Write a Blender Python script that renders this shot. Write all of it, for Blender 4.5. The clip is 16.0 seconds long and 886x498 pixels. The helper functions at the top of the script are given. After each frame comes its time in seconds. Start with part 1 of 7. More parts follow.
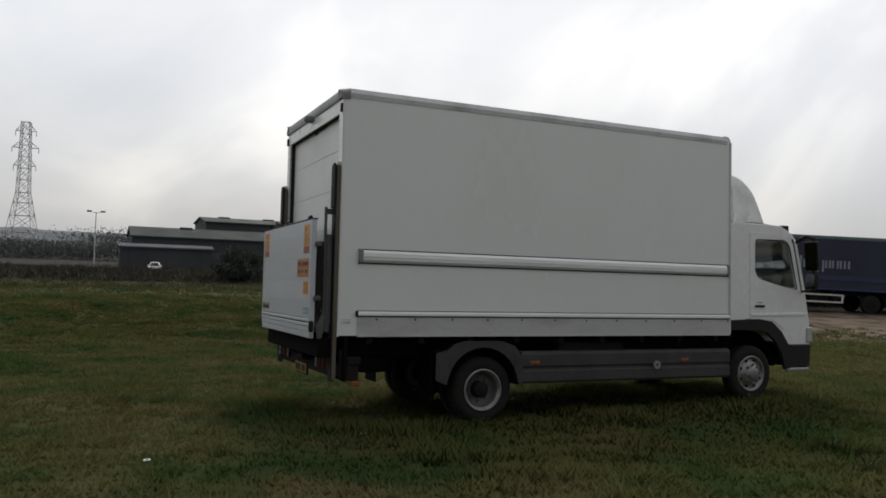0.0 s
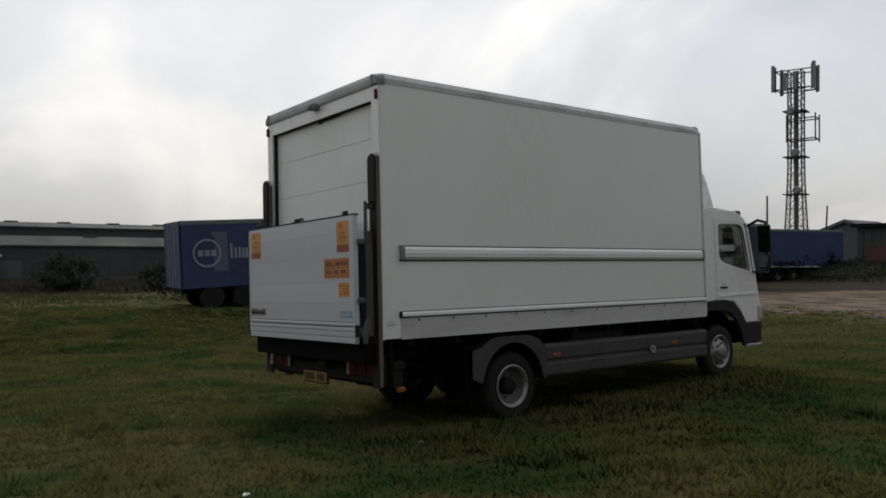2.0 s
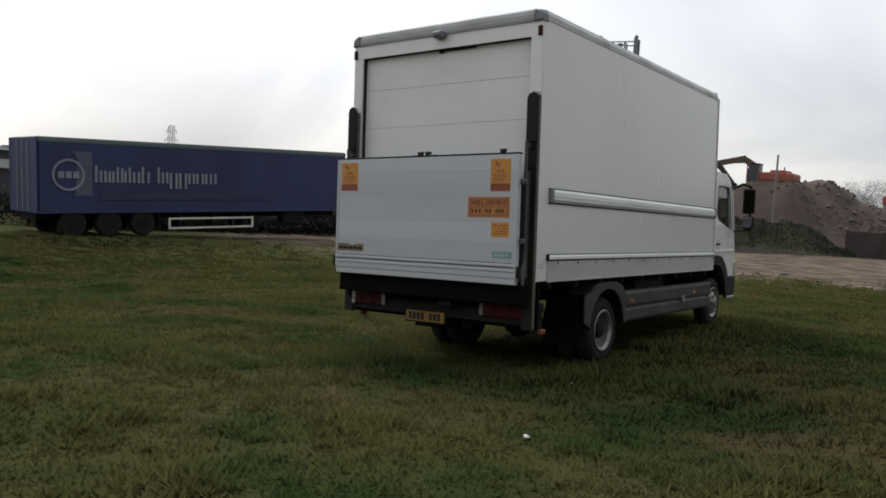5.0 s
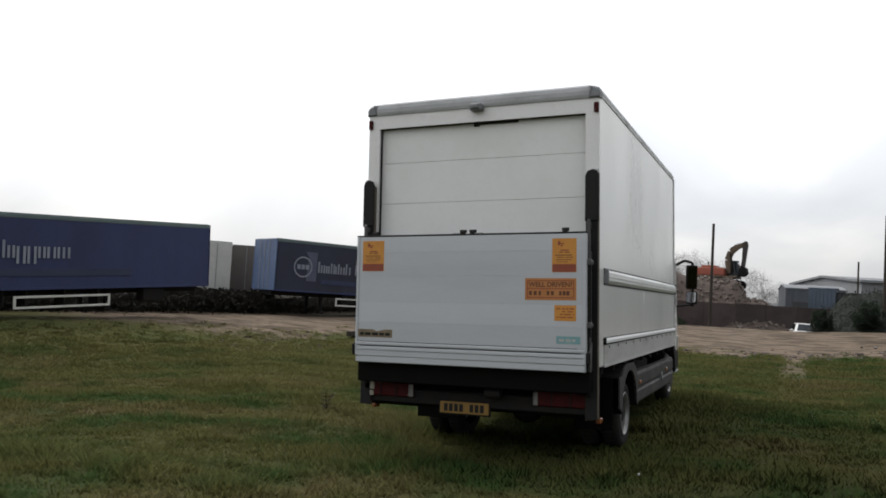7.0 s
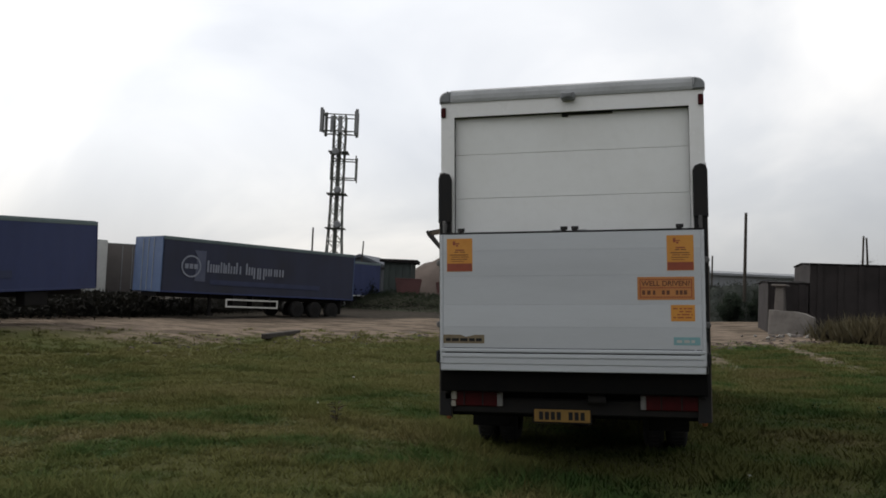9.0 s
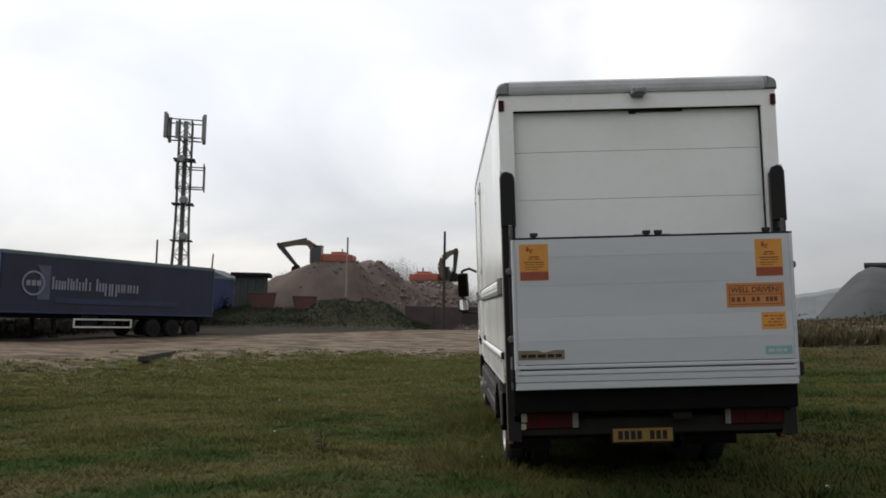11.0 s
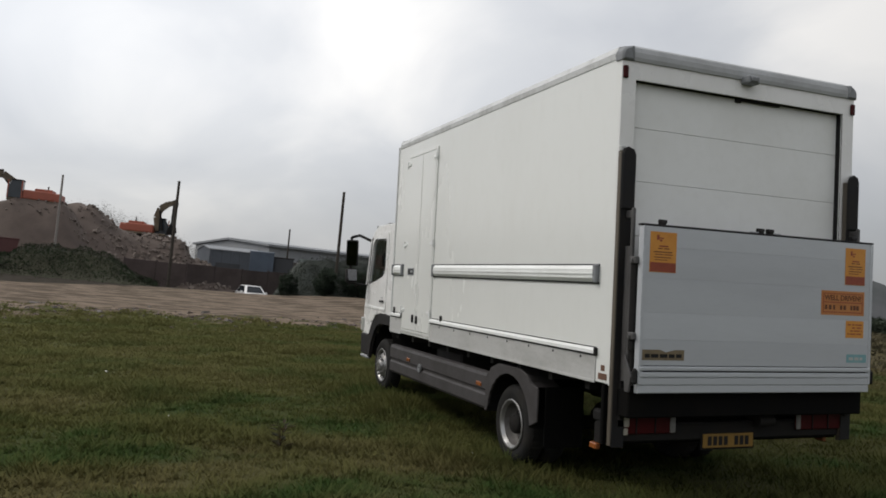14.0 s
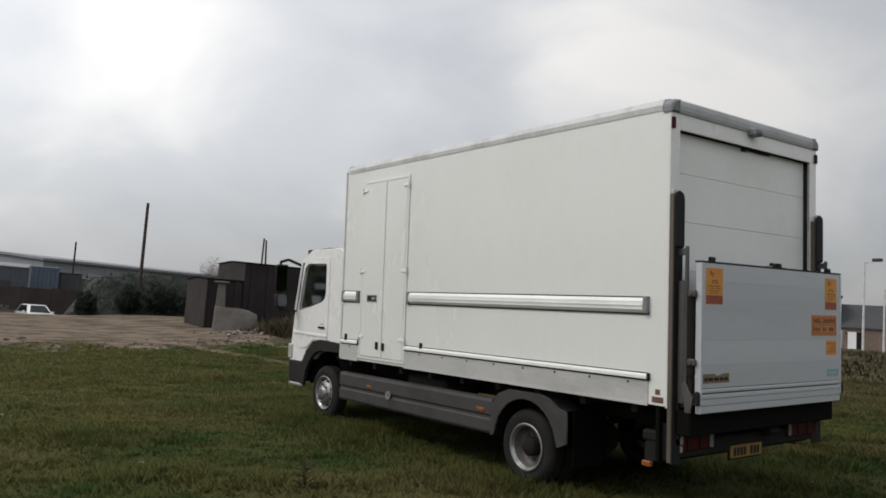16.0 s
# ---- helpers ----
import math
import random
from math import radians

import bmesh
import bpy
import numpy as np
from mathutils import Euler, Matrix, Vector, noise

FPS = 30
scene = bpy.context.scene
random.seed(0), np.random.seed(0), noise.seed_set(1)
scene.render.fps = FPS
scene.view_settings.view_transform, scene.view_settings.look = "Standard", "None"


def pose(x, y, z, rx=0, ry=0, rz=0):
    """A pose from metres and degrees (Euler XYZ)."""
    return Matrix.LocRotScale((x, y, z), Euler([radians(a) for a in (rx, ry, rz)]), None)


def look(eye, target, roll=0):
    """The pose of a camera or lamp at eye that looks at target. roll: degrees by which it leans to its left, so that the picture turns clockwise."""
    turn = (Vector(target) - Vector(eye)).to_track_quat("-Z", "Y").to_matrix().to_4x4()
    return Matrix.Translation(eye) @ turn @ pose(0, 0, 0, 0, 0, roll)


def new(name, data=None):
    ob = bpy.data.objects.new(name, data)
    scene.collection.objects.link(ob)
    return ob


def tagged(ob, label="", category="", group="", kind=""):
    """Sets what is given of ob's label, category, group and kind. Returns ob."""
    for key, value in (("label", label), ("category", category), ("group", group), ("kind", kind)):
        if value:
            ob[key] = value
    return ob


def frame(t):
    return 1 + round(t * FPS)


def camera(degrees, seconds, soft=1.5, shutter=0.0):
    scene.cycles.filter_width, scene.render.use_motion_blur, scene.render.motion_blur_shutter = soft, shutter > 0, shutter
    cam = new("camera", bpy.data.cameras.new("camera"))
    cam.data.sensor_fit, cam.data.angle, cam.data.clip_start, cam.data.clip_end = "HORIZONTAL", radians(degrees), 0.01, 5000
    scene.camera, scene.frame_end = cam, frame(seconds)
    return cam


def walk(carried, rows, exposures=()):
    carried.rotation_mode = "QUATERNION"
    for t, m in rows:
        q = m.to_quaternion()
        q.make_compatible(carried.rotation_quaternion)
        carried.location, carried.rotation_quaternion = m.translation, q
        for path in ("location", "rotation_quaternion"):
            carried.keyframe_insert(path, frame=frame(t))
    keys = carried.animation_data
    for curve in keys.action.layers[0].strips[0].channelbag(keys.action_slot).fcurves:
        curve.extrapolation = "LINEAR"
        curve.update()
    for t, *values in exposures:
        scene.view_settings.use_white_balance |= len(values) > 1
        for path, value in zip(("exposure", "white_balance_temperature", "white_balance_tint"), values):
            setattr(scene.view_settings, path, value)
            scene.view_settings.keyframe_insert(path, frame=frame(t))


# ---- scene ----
cam = camera(58.1, 16.0, 1.75)

PATH = [
    (0, (9.467, -2.558, 1.829), (7.647, -1.729, 1.851), 2.34),
    (0.5, (9.128, -3.055, 1.831), (7.371, -2.100, 1.856), 2.30),
    (1, (8.652, -3.522, 1.810), (6.916, -2.531, 1.854), -1.06),
    (1.5, (8.209, -3.988, 1.773), (6.589, -2.818, 1.854), 0.47),
    (2, (7.833, -4.473, 1.772), (6.263, -3.235, 1.792), 0.15),
    (2.5, (7.413, -4.986, 1.766), (5.817, -3.783, 1.827), 2.21),
    (3, (7.092, -5.436, 1.757), (5.618, -4.087, 1.840), 3.49),
    (5.5, (4.462, -7.121, 1.553), (3.338, -5.469, 1.457), 2.07),
    (6, (3.837, -7.225, 1.510), (2.753, -5.544, 1.521), -0.30),
    (6.5, (3.297, -7.387, 1.540), (2.292, -5.659, 1.586), 1.46),
    (7, (2.797, -7.518, 1.579), (2.005, -5.684, 1.684), 3.30),
    (7.5, (2.167, -7.564, 1.526), (1.409, -5.717, 1.651), 1.82),
    (8, (1.600, -7.700, 1.520), (1.038, -5.787, 1.670), 0.81),
    (8.5, (1.017, -7.668, 1.520), (0.577, -5.726, 1.704), 1.15),
    (9, (0.390, -7.658, 1.513), (-0.045, -5.710, 1.628), 2.35),
    (11.5, (-2.356, -6.864, 1.452), (-2.137, -4.883, 1.622), 2.69),
    (12, (-2.874, -6.625, 1.470), (-2.431, -4.683, 1.657), 3.55),
    (12.5, (-3.329, -6.292, 1.443), (-2.841, -4.367, 1.675), -1.56),
    (13, (-3.869, -6.002, 1.423), (-3.320, -4.089, 1.624), 1.81),
    (13.5, (-4.351, -5.686, 1.420), (-3.692, -3.804, 1.568), 4.16),
    (14, (-4.895, -5.353, 1.423), (-4.162, -3.495, 1.535), 5.23),
    (14.5, (-5.477, -5.166, 1.432), (-4.553, -3.393, 1.509), 6.22),
    (15, (-6.003, -4.867, 1.382), (-4.946, -3.177, 1.539), 3.62),
    (15.5, (-6.596, -4.669, 1.414), (-5.482, -3.021, 1.621), 2.28),
    (16, (-7.085, -4.317, 1.431), (-5.881, -2.731, 1.613), 3.90),
]

EXPOSURES = [(0, -0.38), (1, -0.52), (2, -0.52), (3, -0.52), (5.5, 0.10), (6, 0.24), (6.5, 0.28), (7, 0.22), (7.5, 0.08), (8, -0.06), (9, -0.08), (11.5, 0.02), (12.5, -0.05), (13, -0.09), (14.5, -0.08), (16, -0.06)]
GLOW, ZENITH = (0.54, 1.44), 0.86
walk(cam, [(t, look(e, g, r)) for t, e, g, r in PATH], EXPOSURES)

# ---- world and sun ----
SUN_AZ, SUN_EL = radians(-68), radians(45)
SUN_DIR = Vector((math.sin(SUN_AZ) * math.cos(SUN_EL), math.cos(SUN_AZ) * math.cos(SUN_EL), math.sin(SUN_EL)))


def overcast():
    """A clouded sky: the clear sky seen faintly through broken grey cloud that is brightest round the hidden sun."""
    world = bpy.data.worlds.new("overcast_sky")
    scene.world = world
    world.use_nodes = True
    nt = world.node_tree
    nt.nodes.clear()
    n, l = nt.nodes.new, nt.links.new
    sky = n("ShaderNodeTexSky")
    sky.sky_type, sky.sun_disc = "NISHITA", False
    sky.sun_elevation, sky.sun_rotation = SUN_EL, SUN_AZ
    sky.dust_density = 3.0
    dim = n("ShaderNodeMix")
    dim.data_type, dim.blend_type = "RGBA", "MULTIPLY"
    dim.inputs[0].default_value = 1
    l(sky.outputs[0], dim.inputs[6])
    dim.inputs[7].default_value = (0.12, 0.12, 0.12, 1)
    co = n("ShaderNodeTexCoord")
    sep = n("ShaderNodeSeparateXYZ")
    l(co.outputs["Generated"], sep.inputs[0])
    up = n("ShaderNodeMath")
    up.operation, up.use_clamp = "MAXIMUM", False
    l(sep.outputs[2], up.inputs[0])
    up.inputs[1].default_value = 0.0
    bend = n("ShaderNodeMath")
    bend.operation = "ADD"
    l(up.outputs[0], bend.inputs[0])
    bend.inputs[1].default_value = 0.62
    inv = n("ShaderNodeMath")
    inv.operation = "DIVIDE"
    inv.inputs[0].default_value = 1.0
    l(bend.outputs[0], inv.inputs[1])
    flat = n("ShaderNodeVectorMath")
    flat.operation = "SCALE"
    l(co.outputs["Generated"], flat.inputs[0])
    l(inv.outputs[0], flat.inputs["Scale"])
    mp = n("ShaderNodeMapping")
    mp.inputs["Scale"].default_value = (0.85, 1.15, 0.0)
    mp.inputs["Rotation"].default_value = (0, 0, radians(25))
    mp.inputs["Location"].default_value = (2.7, 1.9, 0)
    l(flat.outputs[0], mp.inputs[0])
    cloud = n("ShaderNodeTexNoise")
    cloud.inputs["Scale"].default_value = 2.3
    cloud.inputs["Detail"].default_value = 6.0
    cloud.inputs["Roughness"].default_value = 0.46
    cloud.inputs["Distortion"].default_value = 0.55
    l(mp.outputs[0], cloud.inputs["Vector"])
    ramp = n("ShaderNodeValToRGB")
    e = ramp.color_ramp.elements
    e[0].position, e[0].color = 0.32, (0.69, 0.71, 0.75, 1)
    e[1].position, e[1].color = 0.70, (1.20, 1.17, 1.13, 1)
    mid = ramp.color_ramp.elements.new(0.5)
    mid.color = (0.84, 0.85, 0.87, 1)
    l(cloud.outputs[0], ramp.inputs[0])
    # light through the cloud round the sun
    dot = n("ShaderNodeVectorMath")
    dot.operation = "DOT_PRODUCT"
    l(co.outputs["Generated"], dot.inputs[0])
    dot.inputs[1].default_value = SUN_DIR
    glow = n("ShaderNodeMapRange")
    glow.interpolation_type = "SMOOTHSTEP"
    glow.inputs["From Min"].default_value = -0.70
    glow.inputs["From Max"].default_value = 1.0
    glow.inputs["To Min"].default_value = GLOW[0]
    glow.inputs["To Max"].default_value = GLOW[1]
    l(dot.outputs["Value"], glow.inputs[0])
    # thick cloud overhead
    zen = n("ShaderNodeMapRange")
    zen.interpolation_type = "SMOOTHSTEP"
    zen.inputs["From Min"].default_value = 0.35
    zen.inputs["From Max"].default_value = 0.9
    zen.inputs["To Min"].default_value = 1.0
    zen.inputs["To Max"].default_value = ZENITH
    l(sep.outputs[2], zen.inputs[0])
    # greyer, hazier air low down
    low = n("ShaderNodeMapRange")
    low.interpolation_type = "SMOOTHSTEP"
    low.inputs["From Min"].default_value = -0.02
    low.inputs["From Max"].default_value = 0.26
    low.inputs["To Min"].default_value = 0.66
    low.inputs["To Max"].default_value = 1.0
    l(sep.outputs[2], low.inputs[0])
    both = n("ShaderNodeMath")
    both.operation = "MULTIPLY"
    l(zen.outputs[0], both.inputs[0])
    l(low.outputs[0], both.inputs[1])
    lit = n("ShaderNodeMath")
    lit.operation = "MULTIPLY"
    l(glow.outputs[0], lit.inputs[0])
    l(both.outputs[0], lit.inputs[1])
    bright = n("ShaderNodeVectorMath")
    bright.operation = "SCALE"
    l(ramp.outputs[0], bright.inputs[0])
    l(lit.outputs[0], bright.inputs["Scale"])
    mix = n("ShaderNodeMix")
    mix.data_type = "RGBA"
    mix.inputs[0].default_value = 0.87
    l(dim.outputs[2], mix.inputs[6])
    l(bright.outputs[0], mix.inputs[7])
    bg = n("ShaderNodeBackground")
    l(mix.outputs[2], bg.inputs[0])
    bg.inputs[1].default_value = 1.0
    out = n("ShaderNodeOutputWorld")
    l(bg.outputs[0], out.inputs[0])


overcast()
sun = new("sun", bpy.data.lights.new("sun", "SUN"))
sun.data.energy, sun.data.angle, sun.data.color = 1.25, radians(20), (1.0, 0.95, 0.87)
sun.matrix_world = look(SUN_DIR * 100, (0, 0, 0))


# ---- materials ----
def nodes_of(name):
    m = bpy.data.materials.new(name)
    m.use_nodes = True
    nt = m.node_tree
    return m, nt, nt.nodes["Principled BSDF"]


def noise_node(nt, scale, detail=4, rough=0.55, source="Object", stretch=None):
    co = nt.nodes.new("ShaderNodeTexCoord")
    no = nt.nodes.new("ShaderNodeTexNoise")
    no.inputs["Scale"].default_value, no.inputs["Detail"].default_value = scale, detail
    no.inputs["Roughness"].default_value = rough
    link = co.outputs[source]
    if stretch:
        mp = nt.nodes.new("ShaderNodeMapping")
        mp.inputs["Scale"].default_value = stretch
        nt.links.new(link, mp.inputs[0])
        link = mp.outputs[0]
    nt.links.new(link, no.inputs["Vector"])
    return no.outputs[0]


def ranged(nt, value, a, b, c=0.0, d=1.0):
    r = nt.nodes.new("ShaderNodeMapRange")
    for i, v in enumerate((a, b, c, d)):
        r.inputs[1 + i].default_value = v
    nt.links.new(value, r.inputs[0])
    return r.outputs[0]


def mixed(nt, fac, a, b):
    m = nt.nodes.new("ShaderNodeMix")
    m.data_type = "RGBA"
    for i, v in ((6, a), (7, b)):
        if isinstance(v, tuple):
            m.inputs[i].default_value = (*v, 1)
        else:
            nt.links.new(v, m.inputs[i])
    if isinstance(fac, float):
        m.inputs[0].default_value = fac
    else:
        nt.links.new(fac, m.inputs[0])
    return m.outputs[2]


def bumped(nt, bsdf, height, strength, distance=0.01):
    b = nt.nodes.new("ShaderNodeBump")
    b.inputs["Strength"].default_value, b.inputs["Distance"].default_value = strength, distance
    nt.links.new(height, b.inputs["Height"])
    nt.links.new(b.outputs[0], bsdf.inputs["Normal"])


def surface(name, base, stain, rough=0.5, metal=0.0, big=1.5, fine=25.0, amount=0.6, bump=0.15, stretch=None, vary=0.0, spec=0.5):
    """A worn surface: base colour, stains at two scales, uneven gloss and fine relief."""
    m, nt, b = nodes_of(name)
    large = noise_node(nt, big, 5, 0.6, stretch=stretch)
    small = noise_node(nt, fine, 3, 0.6, stretch=stretch)
    col = mixed(nt, ranged(nt, large, 0.45, 0.72, 0.0, amount), base, stain)
    col = mixed(nt, ranged(nt, small, 0.5, 0.8, 0.0, amount * 0.5), col, stain)
    if vary:
        info = nt.nodes.new("ShaderNodeObjectInfo")
        hsv = nt.nodes.new("ShaderNodeHueSaturation")
        nt.links.new(ranged(nt, info.outputs["Random"], 0, 1, 1 - vary, 1 + vary), hsv.inputs["Value"])
        nt.links.new(col, hsv.inputs["Color"])
        col = hsv.outputs[0]
    nt.links.new(col, b.inputs["Base Color"])
    nt.links.new(ranged(nt, large, 0.3, 0.7, max(rough - 0.08, 0.02), min(rough + 0.12, 1)), b.inputs["Roughness"])
    b.inputs["Metallic"].default_value = metal
    b.inputs["Specular IOR Level"].default_value = spec
    if bump:
        bumped(nt, b, small, bump, 0.004)
    return m


def clear_glass(name, tint):
    m, nt, b = nodes_of(name)
    b.inputs["Base Color"].default_value = (*tint, 1)
    b.inputs["Roughness"].default_value = 0.03
    b.inputs["Transmission Weight"].default_value = 1.0
    b.inputs["IOR"].default_value = 1.45
    return m


def mirror_glass(name, share):
    m, nt, b = nodes_of(name)
    b.inputs["Base Color"].default_value = (share, share, share * 1.04, 1)
    b.inputs["Metallic"].default_value, b.inputs["Roughness"].default_value = 1.0, 0.03
    return m


WHITE_PAINT = surface("white_paint", (0.72, 0.73, 0.71), (0.58, 0.58, 0.54), 0.20, big=0.7, fine=9, amount=0.24, bump=0.012, stretch=(1, 1, 0.45))
CAB_WHITE = surface("cab_white", (0.76, 0.76, 0.75), (0.58, 0.57, 0.53), 0.25, big=1.4, fine=16, amount=0.3, bump=0.02)
SHUTTER_WHITE = surface("shutter_white", (0.76, 0.77, 0.76), (0.62, 0.62, 0.59), 0.45, big=1.1, fine=12, amount=0.4, bump=0.05)
PLATFORM_ALU = surface("platform_aluminium", (0.49, 0.51, 0.535), (0.39, 0.40, 0.42), 0.48, 0.35, big=1.3, fine=30, amount=0.4, bump=0.06, stretch=(0.3, 1, 1.5), vary=0.05)
ALU = surface("mill_aluminium", (0.825, 0.838, 0.825), (0.525, 0.525, 0.500), 0.42, 0.15, big=2.0, fine=40, amount=0.5, bump=0.08, stretch=(1, 0.25, 1))
CAP_GREY = surface("grey_roof_trim", (0.55, 0.56, 0.56), (0.27, 0.27, 0.26), 0.5, big=3, fine=30, amount=0.7)
TRIM_PALE = surface("pale_roof_trim", (0.40, 0.41, 0.42), (0.24, 0.24, 0.24), 0.6, big=4, fine=30, amount=0.55)
CORNER_GREY = surface("corner_cap_plastic", (0.19, 0.20, 0.21), (0.11, 0.11, 0.11), 0.55, big=6, fine=40)
GUARD_GREY = surface("guard_grey_plastic", (0.056, 0.052, 0.053), (0.028, 0.025, 0.023), 0.6, big=2.2, fine=22, amount=0.7, spec=0.25)
ARCH_DARK = surface("arch_dark_plastic", (0.020, 0.019, 0.020), (0.035, 0.031, 0.028), 0.65, big=2.2, fine=22, amount=0.6, spec=0.15)
BLACK_STEEL = surface("black_steel", (0.012, 0.012, 0.013), (0.026, 0.022, 0.018), 0.62, 0.0, big=3, fine=35, amount=0.6, spec=0.2)
# blacker than the chassis: the shade under the body put into the colour
SHADE_BLACK = surface("underbody_shade_black", (0.006, 0.006, 0.006), (0.010, 0.009, 0.008), 0.9, big=4, fine=30, spec=0.04)
CHASSIS = surface("chassis_black", (0.016, 0.0155, 0.0155), (0.026, 0.023, 0.019), 0.8, big=4, fine=30, spec=0.08)
RUBBER = surface("tyre_rubber", (0.014, 0.014, 0.014), (0.035, 0.03, 0.024), 0.85, big=5, fine=60, amount=0.5, bump=0.3, spec=0.2)
RIM_SILVER = surface("rim_silver", (0.27, 0.27, 0.27), (0.12, 0.105, 0.085), 0.35, 0.6, big=5, fine=30, amount=0.6)
RIM_GRIME = surface("rim_grime", (0.13, 0.125, 0.12), (0.05, 0.042, 0.035), 0.6, 0.3, big=5, fine=30, amount=0.7)
SKIRT_ALU = surface("grimy_skirt_aluminium", (0.48, 0.48, 0.47), (0.27, 0.265, 0.25), 0.5, 0.1, big=2.2, fine=30, amount=0.6, bump=0.08, stretch=(1, 0.6, 1.6))
LABEL_ORANGE = surface("orange_label", (0.44, 0.18, 0.05), (0.35, 0.125, 0.03), 0.45, big=6, fine=40, amount=0.5)
STUB_CONCRETE = surface("stained_concrete", (0.185, 0.170, 0.155), (0.085, 0.076, 0.070), 0.9, big=0.8, fine=7, amount=0.9, bump=0.4)
DARK_CONCRETE = surface("sooty_concrete", (0.125, 0.11, 0.10), (0.07, 0.062, 0.056), 0.9, big=0.9, fine=8, amount=0.7, bump=0.4)
CHANNEL_BROWN = surface("upright_channel", (0.110, 0.092, 0.070), (0.045, 0.038, 0.030), 0.6, 0.2, big=3, fine=25, stretch=(1, 1, 0.2))
RUSTY = surface("rusty_steel", (0.14, 0.07, 0.045), (0.05, 0.03, 0.02), 0.8, big=5, fine=30)
GREASY_STEEL = surface("greasy_steel", (0.102, 0.099, 0.099), (0.036, 0.033, 0.031), 0.45, 0.3, big=5, fine=30, amount=0.7, stretch=(1, 1, 0.3))
GALV = surface("galvanised_steel", (0.34, 0.35, 0.36), (0.22, 0.22, 0.22), 0.5, 0.4, big=5, fine=40)
YELLOW_LABEL = surface("amber_label", (0.56, 0.245, 0.035), (0.46, 0.175, 0.025), 0.45, big=6, fine=40, amount=0.5)
RED_LABEL = surface("red_label", (0.25, 0.05, 0.02), (0.17, 0.035, 0.018), 0.45, big=8, fine=40)
INK = surface("label_ink", (0.10, 0.03, 0.01), (0.16, 0.05, 0.01), 0.5, big=8, fine=40)
BRONZE_LABEL = surface("bronze_label", (0.17, 0.13, 0.075), (0.08, 0.065, 0.04), 0.5, big=9, fine=50)
TEAL_LABEL = surface("teal_label", (0.16, 0.32, 0.34), (0.30, 0.40, 0.40), 0.5, big=9, fine=50)
PLATE_YELLOW = surface("plate_yellow", (0.22, 0.125, 0.025), (0.13, 0.078, 0.018), 0.4, big=7, fine=40, amount=0.5)
LAMP_RED = surface("lamp_red", (0.052, 0.005, 0.006), (0.025, 0.004, 0.004), 0.4, big=9, fine=60, spec=0.12)
LENS_CREAM = surface("cream_lens", (0.34, 0.32, 0.27), (0.20, 0.19, 0.16), 0.35, big=9, fine=60)
LENS_DULL = surface("dull_lens", (0.17, 0.165, 0.16), (0.09, 0.09, 0.085), 0.4, big=9, fine=60)
LAMP_AMBER = surface("lamp_amber", (0.24, 0.075, 0.02), (0.15, 0.05, 0.018), 0.25, big=9, fine=60)
LAMP_CLEAR = surface("lamp_clear", (0.42, 0.42, 0.40), (0.24, 0.24, 0.22), 0.3, big=9, fine=60)
SEAT_CLOTH = surface("seat_cloth", (0.05, 0.052, 0.06), (0.03, 0.03, 0.03), 0.9, big=6, fine=80)
DASH = surface("dash_plastic", (0.06, 0.06, 0.065), (0.03, 0.03, 0.03), 0.6, big=6, fine=80)
GLASS = clear_glass("window_glass", (0.40, 0.44, 0.44))
# main glass darkened to stand for a dark reflection; wide one stays bright
MIRROR, WIDE_MIRROR = mirror_glass("dark_reflection_glass", 0.055), mirror_glass("mirror_glass", 0.7)
CURTAIN_BLUE = surface("curtain_blue", (0.020, 0.032, 0.105), (0.018, 0.023, 0.055), 0.6, big=0.5, fine=5, amount=0.6, bump=0.1, stretch=(1, 1, 0.5))
CURTAIN_DUSTY = surface("dusty_curtain_blue", (0.019, 0.024, 0.052), (0.024, 0.026, 0.034), 0.65, big=0.5, fine=5, amount=0.7, bump=0.1, stretch=(1, 1, 0.5))
BLUE_STEEL = surface("blue_door_paint", (0.07, 0.115, 0.225), (0.04, 0.07, 0.14), 0.5, big=1, fine=9)
SIGN_GREY = surface("curtain_print_grey", (0.24, 0.26, 0.31), (0.12, 0.14, 0.19), 0.6, big=1.2, fine=8)
BADGE_DIM = surface("curtain_print_dim", (0.080, 0.092, 0.14), (0.05, 0.06, 0.10), 0.6, big=1.2, fine=8)
FAINT_BLUE = surface("curtain_print_faint", (0.024, 0.033, 0.080), (0.019, 0.026, 0.062), 0.6, big=1.2, fine=8)
RAIL_WHITE = surface("guard_rail_white", (0.62, 0.62, 0.58), (0.40, 0.39, 0.35), 0.5, big=2, fine=20)
TRAILER_WHITE = surface("trailer_white", (0.58, 0.58, 0.55), (0.38, 0.38, 0.36), 0.5, big=0.7, fine=6)
TRAILER_TAN = surface("trailer_tan", (0.13, 0.115, 0.105), (0.085, 0.075, 0.072), 0.6, big=0.7, fine=6)
ROOF_TRANSLUCENT = surface("trailer_roof", (0.10, 0.14, 0.14), (0.06, 0.08, 0.085), 0.5, big=0.8, fine=6)
TOWER_STEEL = surface("tower_steel", (0.11, 0.115, 0.10), (0.06, 0.06, 0.055), 0.6, 0.3, big=1, fine=9)
ANTENNA_GREY = surface("antenna_grey", (0.22, 0.225, 0.23), (0.14, 0.14, 0.14), 0.6, big=1, fine=9)
# steel lightened so that far pylons look hazed
PYLON_STEEL = surface("pylon_steel", (0.42, 0.43, 0.44), (0.34, 0.34, 0.34), 0.6, 0.2, big=0.2, fine=2)
POLE_WOOD = surface("pole_wood", (0.037, 0.030, 0.022), (0.022, 0.018, 0.015), 0.85, big=2, fine=18, stretch=(4, 4, 0.4))
